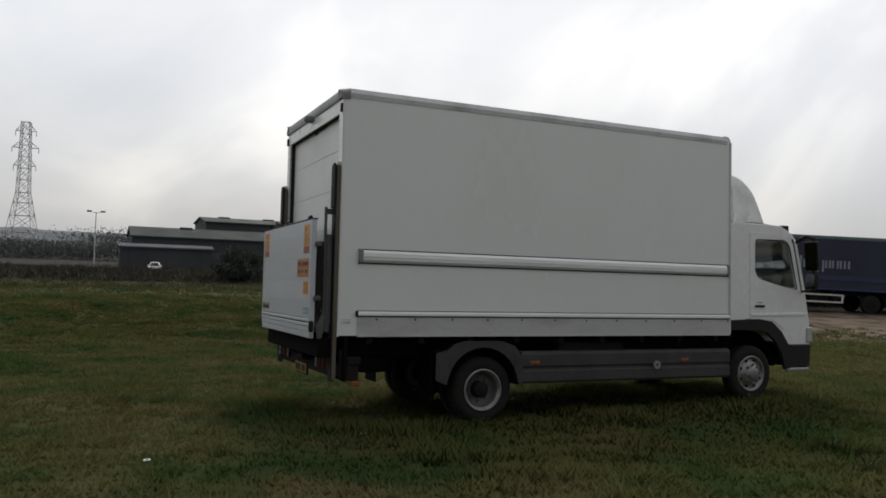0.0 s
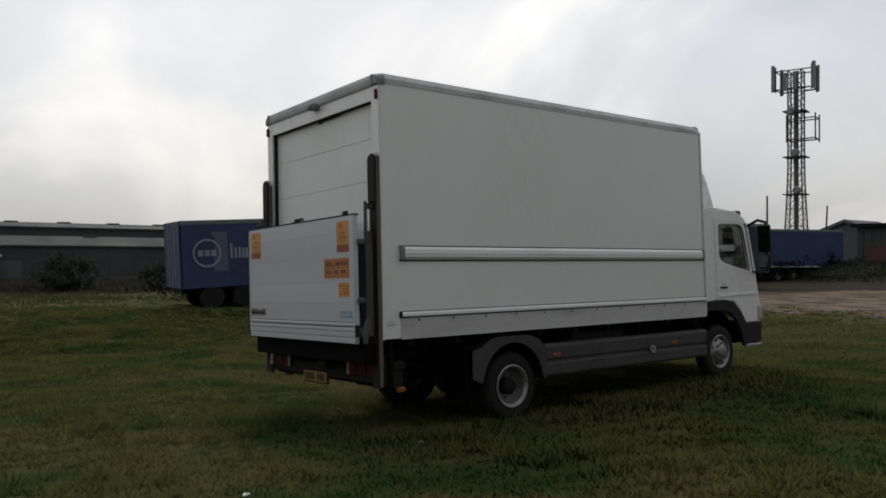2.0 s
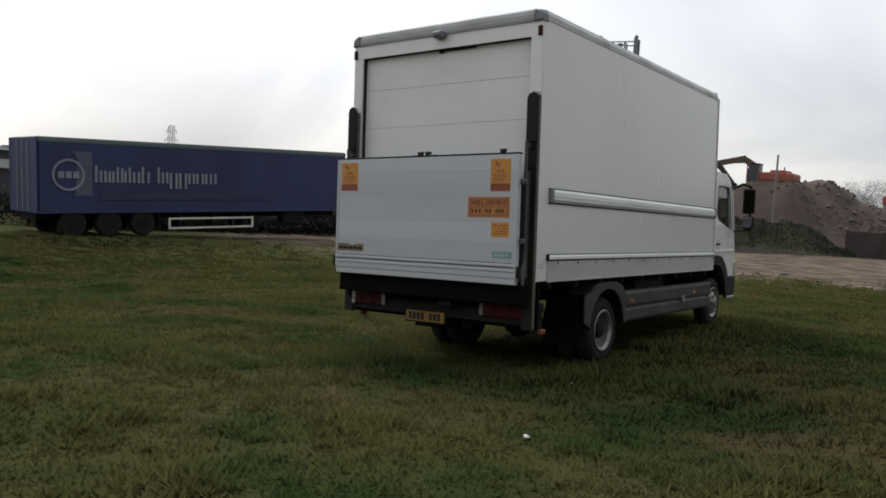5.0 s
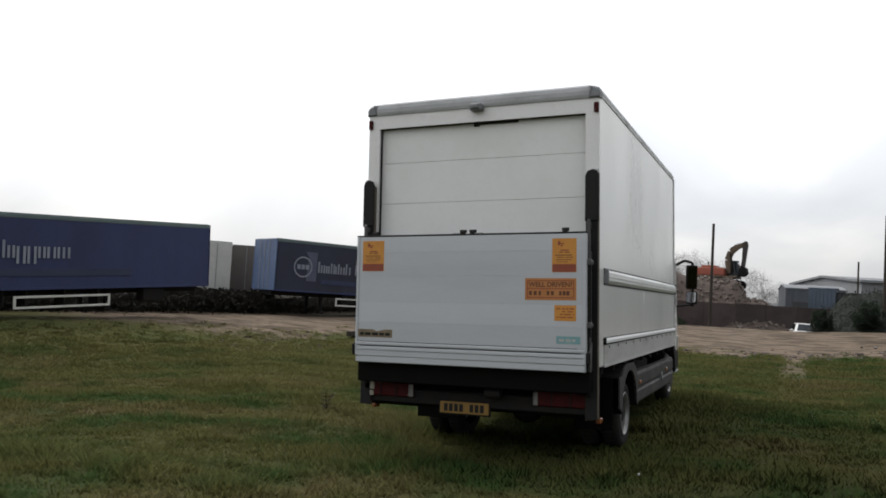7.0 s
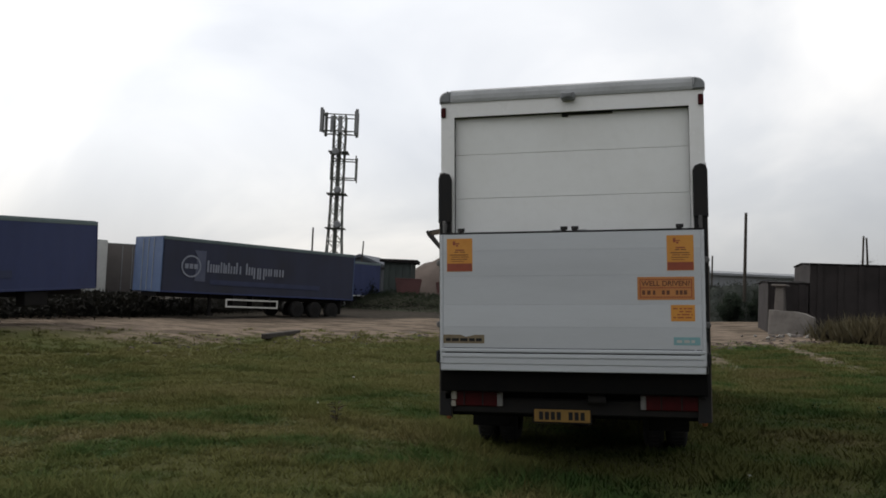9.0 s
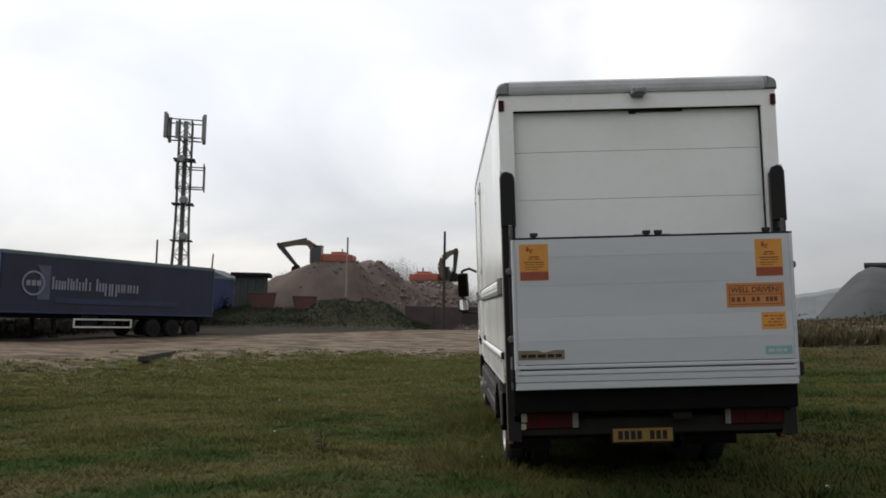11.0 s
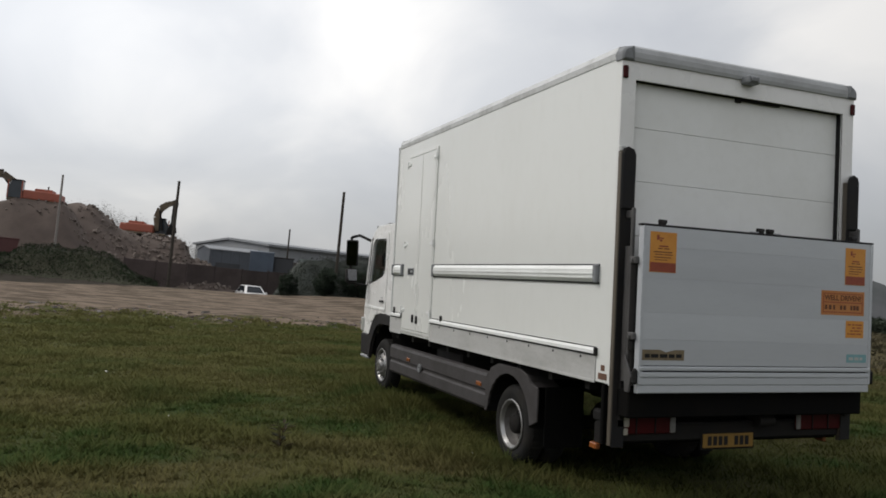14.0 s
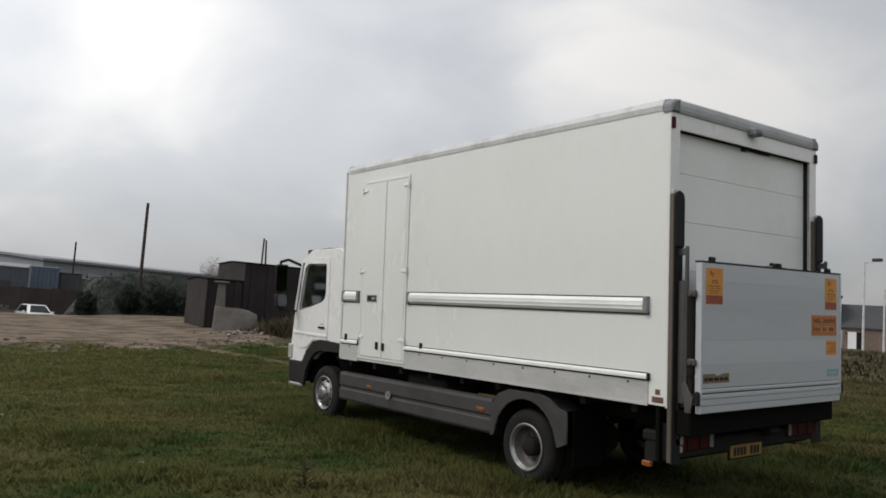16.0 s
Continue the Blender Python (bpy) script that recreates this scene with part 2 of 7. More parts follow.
POLE_PALE = surface("pole_pale", (0.24, 0.22, 0.20), (0.16, 0.14, 0.13), 0.85, big=2, fine=18)
DIGGER_ORANGE = surface("digger_orange", (0.32, 0.085, 0.05), (0.20, 0.065, 0.045), 0.5, big=1.2, fine=9, amount=0.5)
DIGGER_STICK = surface("digger_stick_brown", (0.032, 0.028, 0.025), (0.022, 0.020, 0.019), 0.6, big=1.2, fine=9)
DIGGER_ARM = surface("digger_arm_ochre", (0.100, 0.074, 0.044), (0.062, 0.048, 0.035), 0.6, big=1.2, fine=9)
DARK_GLASS = surface("dark_cab_glass", (0.03, 0.04, 0.05), (0.02, 0.02, 0.025), 0.12, big=2, fine=9, bump=0)
SOIL = surface("soil", (0.096, 0.072, 0.060), (0.058, 0.045, 0.039), 0.95, big=0.45, fine=4.0, amount=0.8, bump=0.9)
RUBBLE = surface("broken_rubble", (0.145, 0.118, 0.102), (0.08, 0.062, 0.053), 0.95, big=0.6, fine=5, amount=0.8, bump=0.6)
CONCRETE = surface("concrete", (0.24, 0.225, 0.205), (0.13, 0.12, 0.11), 0.9, big=0.9, fine=8, amount=0.7, bump=0.4)
RED_SKIP = surface("red_skip_paint", (0.085, 0.028, 0.026), (0.05, 0.024, 0.022), 0.6, big=1, fine=8)
SHED_BROWN = surface("shed_brown_cladding", (0.018, 0.013, 0.0125), (0.010, 0.008, 0.008), 0.8, big=0.7, fine=6)
SHED_ROOF = surface("shed_dark_roof", (0.015, 0.013, 0.013), (0.010, 0.009, 0.009), 0.9, big=0.7, fine=6, spec=0.1)
FENCE_BROWN = surface("fence_brown", (0.060, 0.045, 0.042), (0.035, 0.028, 0.025), 0.9, big=0.8, fine=8, vary=0.25)
# grey and dark cladding lifted towards blue, haze put into the colour
CLAD_GREY = surface("cladding_grey", (0.098, 0.108, 0.124), (0.072, 0.08, 0.092), 0.6, big=0.15, fine=1.5, spec=0.1)
CLAD_DARK = surface("cladding_dark", (0.068, 0.070, 0.075), (0.048, 0.050, 0.054), 0.7, big=0.15, fine=1.5, spec=0.1)
CLAD_PALE = surface("cladding_pale", (0.23, 0.24, 0.255), (0.175, 0.185, 0.195), 0.6, big=0.12, fine=1.2, spec=0.1)
ROOF_GREEN = surface("roof_green_grey", (0.060, 0.072, 0.068), (0.042, 0.050, 0.048), 0.7, big=0.15, fine=1.5, spec=0.1)
CONTAINER_BLUE = surface("container_blue", (0.07, 0.092, 0.125), (0.045, 0.06, 0.08), 0.6, big=0.8, fine=7)
BRICK = surface("brick_wall", (0.17, 0.125, 0.105), (0.11, 0.085, 0.075), 0.9, big=0.8, fine=9)
CAR_WHITE = surface("car_white", (0.78, 0.78, 0.78), (0.62, 0.62, 0.6), 0.25, big=1, fine=8, bump=0)
BARK = surface("bark", (0.055, 0.045, 0.038), (0.03, 0.025, 0.02), 0.95, big=3, fine=22, bump=0.5)
LITTER_WHITE = surface("litter_white", (0.75, 0.74, 0.70), (0.5, 0.48, 0.42), 0.7, big=9, fine=40)


def see_through(nt, b, col, share, normal=None):
    """Thin leaves let part of the light through."""
    tl = nt.nodes.new("ShaderNodeBsdfTranslucent")
    nt.links.new(col, tl.inputs[0])
    if normal:
        nt.links.new(normal, tl.inputs["Normal"])
    mx = nt.nodes.new("ShaderNodeMixShader")
    mx.inputs[0].default_value = share
    nt.links.new(b.outputs[0], mx.inputs[1])
    nt.links.new(tl.outputs[0], mx.inputs[2])
    nt.links.new(mx.outputs[0], nt.nodes["Material Output"].inputs[0])


def leaf_material(name, dark, light, nap=False):
    m, nt, b = nodes_of(name)
    geo = nt.nodes.new("ShaderNodeNewGeometry")
    col = mixed(nt, geo.outputs["Random Per Island"], dark, light)
    nt.links.new(col, b.inputs["Base Color"])
    b.inputs["Roughness"].default_value = 0.75
    up = None
    if nap:
        up = nt.nodes.new("ShaderNodeCombineXYZ")
        up.inputs[2].default_value = 1.0
        up = up.outputs[0]
        nt.links.new(up, b.inputs["Normal"])
        b.inputs["Specular IOR Level"].default_value = 0.05
    see_through(nt, b, col, 0.15 if nap else 0.5, up)
    return m


SCRUB_MID = leaf_material("far_scrub_leaf", (0.031, 0.030, 0.022), (0.048, 0.046, 0.034), True)
BANK_LEAF = leaf_material("bank_scrub_leaf", (0.022, 0.034, 0.018), (0.036, 0.049, 0.026), True)
STRAW_LEAF = leaf_material("straw_grass_leaf", (0.092, 0.080, 0.046), (0.135, 0.115, 0.070), True)
# scrub colour taken near black for the shade under the trailers
SCRUB_DARK = leaf_material("scrub_leaf", (0.009, 0.009, 0.007), (0.018, 0.017, 0.013), True)
LEAF_DARK = leaf_material("bush_leaf", (0.018, 0.025, 0.015), (0.034, 0.042, 0.025), True)
BANK_GREY = surface("spoil_bank_turf", (0.064, 0.071, 0.064), (0.042, 0.048, 0.041), 0.95, big=0.6, fine=7, amount=0.8, bump=0.5, spec=0.1)
LEAF_BANK = leaf_material("bank_bush_leaf", (0.028, 0.040, 0.028), (0.050, 0.066, 0.046), True)
# greyed leaf colour, with haze painted in
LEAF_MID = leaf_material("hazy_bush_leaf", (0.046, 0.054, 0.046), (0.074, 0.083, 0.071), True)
# paled towards the sky: distance haze put into the twig colour
LEAF_HAZE = leaf_material("far_twig_haze", (0.26, 0.255, 0.25), (0.38, 0.375, 0.37))
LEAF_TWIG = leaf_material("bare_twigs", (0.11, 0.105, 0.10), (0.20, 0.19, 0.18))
# treeline leaves greyed to stand for haze
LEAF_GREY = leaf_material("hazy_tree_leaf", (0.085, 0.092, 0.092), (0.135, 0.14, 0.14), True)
HEDGE_LEAF = leaf_material("hedge_leaf", (0.036, 0.048, 0.034), (0.062, 0.074, 0.052), True)
# bark lightened for the same painted haze
TWIG_BARK = surface("hazed_twig_bark", (0.30, 0.29, 0.28), (0.22, 0.21, 0.20), 0.95, big=2, fine=12)
WEED_LEAF = leaf_material("weed_leaf", (0.03, 0.035, 0.015), (0.07, 0.05, 0.025))
DOCK_LEAF = leaf_material("dock_leaf", (0.035, 0.075, 0.02), (0.055, 0.11, 0.035))


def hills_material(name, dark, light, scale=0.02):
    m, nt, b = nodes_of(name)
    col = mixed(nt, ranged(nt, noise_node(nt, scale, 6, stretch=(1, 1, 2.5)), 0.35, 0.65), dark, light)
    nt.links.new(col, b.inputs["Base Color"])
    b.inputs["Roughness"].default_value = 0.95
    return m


# haze is painted into both hill colours, paler and bluer far off
HILLS = hills_material("hazed_wooded_hills", (0.12, 0.132, 0.142), (0.18, 0.192, 0.20))
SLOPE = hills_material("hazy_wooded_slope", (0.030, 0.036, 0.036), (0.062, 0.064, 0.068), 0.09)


def field_colours(nt):
    """Rough pasture: worn dark turf, lush green patches and dead straw-coloured ones."""
    patch = noise_node(nt, 0.33, 3, 0.55)
    lush = noise_node(nt, 0.48, 3, 0.55, stretch=(1, 1.4, 1))
    dead = noise_node(nt, 0.30, 4, 0.6, stretch=(1.3, 1, 1))
    fleck = noise_node(nt, 5.5, 3, 0.6)
    col = mixed(nt, ranged(nt, patch, 0.35, 0.65), TURF_A, TURF_B)
    col = mixed(nt, ranged(nt, dead, 0.50, 0.72, 0.0, 0.8), col, TURF_DEAD)
    col = mixed(nt, ranged(nt, lush, 0.47, 0.62), col, TURF_LUSH)
    col = mixed(nt, ranged(nt, fleck, 0.45, 0.72, 0.0, 0.5), col, TURF_B)
    # the field turns straw-coloured on the far side of the rise
    co = nt.nodes.new("ShaderNodeTexCoord")
    sep = nt.nodes.new("ShaderNodeSeparateXYZ")
    nt.links.new(co.outputs["Object"], sep.inputs[0])
    rough = maths(nt, "MULTIPLY", ranged(nt, sep.outputs[0], 6.5, 13.0), ranged(nt, patch, 0.30, 0.62, 0.35, 0.95))
    col = mixed(nt, rough, col, TURF_STRAW)
    # grass colour mixed paler towards the yard
    pale = maths(nt, "MULTIPLY", ranged(nt, maths(nt, "ADD", sep.outputs[1], maths(nt, "MULTIPLY", dead, 6.0)), 6.0, 14.0), ranged(nt, sep.outputs[0], 3.0, -3.0, 0.0, 0.6))
    col = mixed(nt, pale, col, TURF_PALE)
    # brown heath across the field, grey waste land beyond it
    wander = maths(nt, "ADD", sep.outputs[0], maths(nt, "MULTIPLY", patch, 10.0))
    col = mixed(nt, ranged(nt, wander, -18.0, -30.0, 0.0, 0.9), col, HEATH)
    return mixed(nt, ranged(nt, wander, -70.0, -95.0), col, FAR_LAND)


TURF_A, TURF_B = (0.060, 0.066, 0.022), (0.075, 0.073, 0.027)
TURF_LUSH, TURF_DEAD, TURF_STRAW = (0.030, 0.054, 0.016), (0.104, 0.084, 0.043), (0.092, 0.075, 0.043)
TURF_PALE = (0.098, 0.096, 0.038)
HEATH, FAR_LAND = (0.040, 0.038, 0.026), (0.062, 0.060, 0.056)


def maths(nt, op, a, b=None):
    m = nt.nodes.new("ShaderNodeMath")
    m.operation = op
    for i, v in enumerate((a, b)):
        if v is None:
            continue
        if isinstance(v, (int, float)):
            m.inputs[i].default_value = v
        else:
            nt.links.new(v, m.inputs[i])
    return m.outputs[0]


def ground_material():
    m, nt, b = nodes_of("field_and_hardcore")
    turf = field_colours(nt)
    co = nt.nodes.new("ShaderNodeTexCoord")
    sep = nt.nodes.new("ShaderNodeSeparateXYZ")
    nt.links.new(co.outputs["Object"], sep.inputs[0])
    x, y = sep.outputs[0], sep.outputs[1]
    wob = noise_node(nt, 0.35, 6, 0.62)
    fine = noise_node(nt, 2.2, 5, 0.65)
    # hardcore yard beyond the edge line of the field
    line = maths(nt, "ADD", maths(nt, "ADD", maths(nt, "MULTIPLY", x, -0.775), maths(nt, "MULTIPLY", y, 0.634)), 2.7)
    level = maths(nt, "SUBTRACT", maths(nt, "MULTIPLY", y, 0.8), maths(nt, "MULTIPLY", maths(nt, "MAXIMUM", x, 0.0), 0.5))
    line = maths(nt, "MAXIMUM", line, maths(nt, "ADD", level, 4.0))
    line = maths(nt, "ADD", line, maths(nt, "MULTIPLY", maths(nt, "SUBTRACT", wob, 0.5), 15.0))
    line = maths(nt, "ADD", line, maths(nt, "MULTIPLY", maths(nt, "SUBTRACT", fine, 0.5), 2.5))
    yard = ranged(nt, line, 20.2, 21.4)
    yard = maths(nt, "MULTIPLY", yard, ranged(nt, maths(nt, "ADD", x, maths(nt, "MULTIPLY", wob, 8.0)), -30.0, -26.0))
    yard = maths(nt, "MULTIPLY", yard, ranged(nt, maths(nt, "ADD", y, maths(nt, "MULTIPLY", fine, 4.0)), 54.0, 50.0))
    yard = maths(nt, "MULTIPLY", yard, ranged(nt, maths(nt, "ADD", y, maths(nt, "MULTIPLY", wob, 9.0)), 16.0, 19.5))
    # pair of wheel ruts worn through the turf
    for x0, slope in ((3.0, 0.016), (5.9, 0.03)):
        off = maths(nt, "SUBTRACT", x, maths(nt, "ADD", maths(nt, "MULTIPLY", maths(nt, "SUBTRACT", y, 12.0), slope), x0))
        off = maths(nt, "ADD", off, maths(nt, "MULTIPLY", maths(nt, "SUBTRACT", wob, 0.5), 0.5))
        rut = ranged(nt, maths(nt, "ABSOLUTE", off), 0.36, 0.18)
        rut = maths(nt, "MULTIPLY", rut, ranged(nt, y, 10.0, 16.0))
        rut = maths(nt, "MULTIPLY", rut, ranged(nt, fine, 0.36, 0.55))
        yard = maths(nt, "MAXIMUM", yard, rut)
    stone = mixed(nt, ranged(nt, noise_node(nt, 0.8, 6, 0.7, stretch=(1, 1.5, 1)), 0.35, 0.65), YARD_A, YARD_B)
    stone = mixed(nt, ranged(nt, noise_node(nt, 9.0, 4, 0.7), 0.52, 0.75, 0.0, 0.7), stone, YARD_C)
    mud = noise_node(nt, 0.7, 5, 0.65, stretch=(0.8, 2.4, 1))
    stone = mixed(nt, ranged(nt, mud, 0.46, 0.56, 0.0, 0.85), stone, YARD_MUD)
    # turf mixed darker round the lorry, easing out with distance
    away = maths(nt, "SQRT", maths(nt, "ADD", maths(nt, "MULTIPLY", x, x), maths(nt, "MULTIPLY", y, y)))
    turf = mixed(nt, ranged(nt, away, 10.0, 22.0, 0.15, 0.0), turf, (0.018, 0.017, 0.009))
    tuft = noise_node(nt, 38.0, 4, 0.7)
    turf = mixed(nt, ranged(nt, tuft, 0.42, 0.66, 0.0, 0.25), turf, (0.020, 0.020, 0.010))
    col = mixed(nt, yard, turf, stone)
    # bare dark earth round the parked trailers and along the yard's far side
    bound = maths(nt, "MINIMUM", maths(nt, "ADD", x, 44.4), maths(nt, "ADD", maths(nt, "MULTIPLY", x, 0.4), 44.4))
    past = maths(nt, "ADD", maths(nt, "SUBTRACT", y, bound), maths(nt, "MULTIPLY", maths(nt, "SUBTRACT", wob, 0.5), 6.0))
    earth = maths(nt, "MULTIPLY", ranged(nt, past, 0.0, 1.2), ranged(nt, x, 8.0, 4.0))
    earth = maths(nt, "MULTIPLY", earth, ranged(nt, x, -50.0, -42.0))
    dark = mixed(nt, ranged(nt, fine, 0.4, 0.65), (0.048, 0.040, 0.033), (0.026, 0.025, 0.018))
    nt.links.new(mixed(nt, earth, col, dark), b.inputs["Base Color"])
    b.inputs["Roughness"].default_value = 0.95
    b.inputs["Specular IOR Level"].default_value = 0.04
    bumped(nt, b, noise_node(nt, 14.0, 5, 0.7), 0.6, 0.02)
    return m


YARD_A, YARD_B, YARD_C, YARD_MUD = (0.215, 0.168, 0.128), (0.140, 0.108, 0.083), (0.27, 0.225, 0.18), (0.070, 0.056, 0.041)


def blade_material():
    m, nt, b = nodes_of("grass_blades")
    geo = nt.nodes.new("ShaderNodeNewGeometry")
    col = field_colours(nt)
    hsv = nt.nodes.new("ShaderNodeHueSaturation")
    nt.links.new(col, hsv.inputs["Color"])
    nt.links.new(ranged(nt, geo.outputs["Random Per Island"], 0, 1, 1.85, 2.25), hsv.inputs["Value"])
    nt.links.new(hsv.outputs[0], b.inputs["Base Color"])
    # blades stand at every angle and shade together like a soft nap
    nap = nt.nodes.new("ShaderNodeCombineXYZ")
    nap.inputs[2].default_value = 1.0
    nt.links.new(nap.outputs[0], b.inputs["Normal"])
    see_through(nt, b, hsv.outputs[0], 0.5, nap.outputs[0])
    b.inputs["Roughness"].default_value = 0.9
    b.inputs["Specular IOR Level"].default_value = 0.04
    return m


GROUND, BLADES = ground_material(), blade_material()


# ---- mesh helpers ----
def mesh_of(name, bm, material, smooth=False):
    me = bpy.data.meshes.new(name)
    bmesh.ops.recalc_face_normals(bm, faces=bm.faces)
    bm.to_mesh(me)
    bm.free()
    me.materials.append(material)
    if smooth:
        me.shade_smooth()
    return me


def part(name, bm, material, parent, label="", smooth=False):
    """One mesh object under a thing or under a part."""
    ob = new(name, mesh_of(name, bm, material, smooth))
    ob.parent = parent
    return tagged(ob, label)


def thing(name, label, category, m=None, group="", kind=""):
    """The empty at the base of a thing made of parts."""
    ob = new(name)
    ob.empty_display_size = 0.2
    if m is not None:
        ob.matrix_basis = m
    return tagged(ob, label, category, group, kind)


def soften(bm, width, segments=1):
    if width:
        bmesh.ops.bevel(bm, geom=bm.edges[:], offset=width, segments=segments, affect="EDGES", profile=0.6, clamp_overlap=True)
    return bm


def block(x0, x1, y0, y1, z0, z1, bevel=0.0, bm=None, segments=1, turn=None):
    """A box between two corners, its edges eased; joined to bm where one is given."""
    own = bmesh.new()
    m = Matrix.Translation(((x0 + x1) / 2, (y0 + y1) / 2, (z0 + z1) / 2))
    if turn is not None:
        m = m @ turn
    bmesh.ops.create_cube(own, size=1, matrix=m @ Matrix.Diagonal((abs(x1 - x0), abs(y1 - y0), abs(z1 - z0), 1)))
    soften(own, bevel, segments)
    return join(bm, own)


def join(bm, own):
    if bm is None:
        return own
    me = bpy.data.meshes.new("joined")
    own.to_mesh(me)
    own.free()
    bm.from_mesh(me)
    bpy.data.meshes.remove(me)
    return bm


def rod(p, q, r, seg=10, bm=None, r2=None):
    """A round bar from p to q."""
    p, q = Vector(p), Vector(q)
    own = bmesh.new()
    m = Matrix.Translation((p + q) / 2) @ (q - p).to_track_quat("Z", "Y").to_matrix().to_4x4()
    bmesh.ops.create_cone(own, cap_ends=True, segments=seg, radius1=r, radius2=r if r2 is None else r2, depth=(q - p).length, matrix=m)
    return join(bm, own)


def tube(points, radii, seg=6):
    """One continuous round bar through several points."""
    own = bmesh.new()
    pts = [Vector(p) for p in points]
    rings = []
    for i, p in enumerate(pts):
        d = (pts[min(i + 1, len(pts) - 1)] - pts[max(i - 1, 0)]).normalized()
        u = d.orthogonal().normalized()
        v = d.cross(u)
        rings.append([own.verts.new(p + (u * math.cos(a) + v * math.sin(a)) * radii[i]) for a in (2 * math.pi * k / seg for k in range(seg))])
    for a, b in zip(rings, rings[1:]):
        best = min(range(seg), key=lambda o: sum((a[k].co - b[(k + o) % seg].co).length for k in range(seg)))
        for k in range(seg):
            own.faces.new((a[k], a[(k + 1) % seg], b[(k + 1 + best) % seg], b[(k + best) % seg]))
    own.faces.new(rings[0])
    own.faces.new(rings[-1])
    return own


def lathe(profile, axis_x, y, z, seg=32, bm=None):
    """Rings of (x, radius) round an axis along x through (y, z)."""
    own = bmesh.new()
    rings = []
    for x, r in profile:
        rings.append([own.verts.new((axis_x + x, y + r * math.cos(a), z + r * math.sin(a))) for a in (2 * math.pi * k / seg for k in range(seg))])
    for a, b in zip(rings, rings[1:]):
        for k in range(seg):
            own.faces.new((a[k], a[(k + 1) % seg], b[(k + 1) % seg], b[k]))
    return join(bm, own)


def sheet(outer, holes, place, thick, bevel=0.0, bm=None):
    """A flat panel with holes. Points (u, v) are laid into space by place(u, v, w); w runs through the thickness."""
    own = bmesh.new()
    edges = []
    for loop in (outer, *holes):
        vs = [own.verts.new((u, v, 0)) for u, v in loop]
        edges += [own.edges.new((a, b)) for a, b in zip(vs, vs[1:] + vs[:1])]
    bmesh.ops.triangle_fill(own, edges=edges, use_beauty=True, use_dissolve=False, normal=(0, 0, 1))
    grown = bmesh.ops.extrude_face_region(own, geom=own.faces[:])
    for v in (g for g in grown["geom"] if isinstance(g, bmesh.types.BMVert)):
        v.co.z = 1
    for v in own.verts:
        v.co = Vector(place(v.co.x, v.co.y, v.co.z * thick))
    if bevel:
        sharp = [e for e in own.edges if len(e.link_faces) == 2 and e.calc_face_angle(0) > 0.9]
        bmesh.ops.bevel(own, geom=sharp, offset=bevel, segments=1, affect="EDGES", clamp_overlap=True)
    return join(bm, own)


def side(x, way=1):
    """Lays (y, z) points on a plane across x, the thickness going outwards (way 1: towards +x)."""
    return lambda u, v, w: (x + way * w, u, v)


def rear(y):
    """Lays (x, z) points on a plane facing back (-y)."""
    return lambda u, v, w: (u, y - w, v)


def rounded(pts, r, n=4):
    """A polygon with its corners rounded off."""
    out = []
    k = len(pts)
    for i in range(k):
        a, b, c = Vector(pts[i - 1]), Vector(pts[i]), Vector(pts[(i + 1) % k])
        p, q = (a - b), (c - b)
        d = min(r, p.length * 0.45, q.length * 0.45)
        s, e = b + p.normalized() * d, b + q.normalized() * d
        for j in range(n + 1):
            t = j / n
            out.append(tuple((1 - t) ** 2 * s + 2 * t * (1 - t) * b + t * t * e))
    return out


def lettering(name, text, size, m, material, parent, depth=0.002):
    """Raised writing in the built-in font, as a mesh."""
    cu = bpy.data.curves.new(name, "FONT")
    cu.body, cu.size, cu.extrude, cu.align_x, cu.align_y = text, size, depth, "CENTER", "CENTER"
    cu.offset = size * 0.022
    tmp = bpy.data.objects.new(name, cu)
    me = bpy.data.meshes.new_from_object(tmp)
    bpy.data.objects.remove(tmp)
    bpy.data.curves.remove(cu)
    me.materials.clear()
    me.materials.append(material)
    ob = new(name, me)
    ob.parent, ob.matrix_basis = parent, m
    return ob


# ---- the ground ----
def ease(a, b, v):
    t = min(max((v - a) / (b - a), 0.0), 1.0)
    return t * t * (3 - 2 * t)


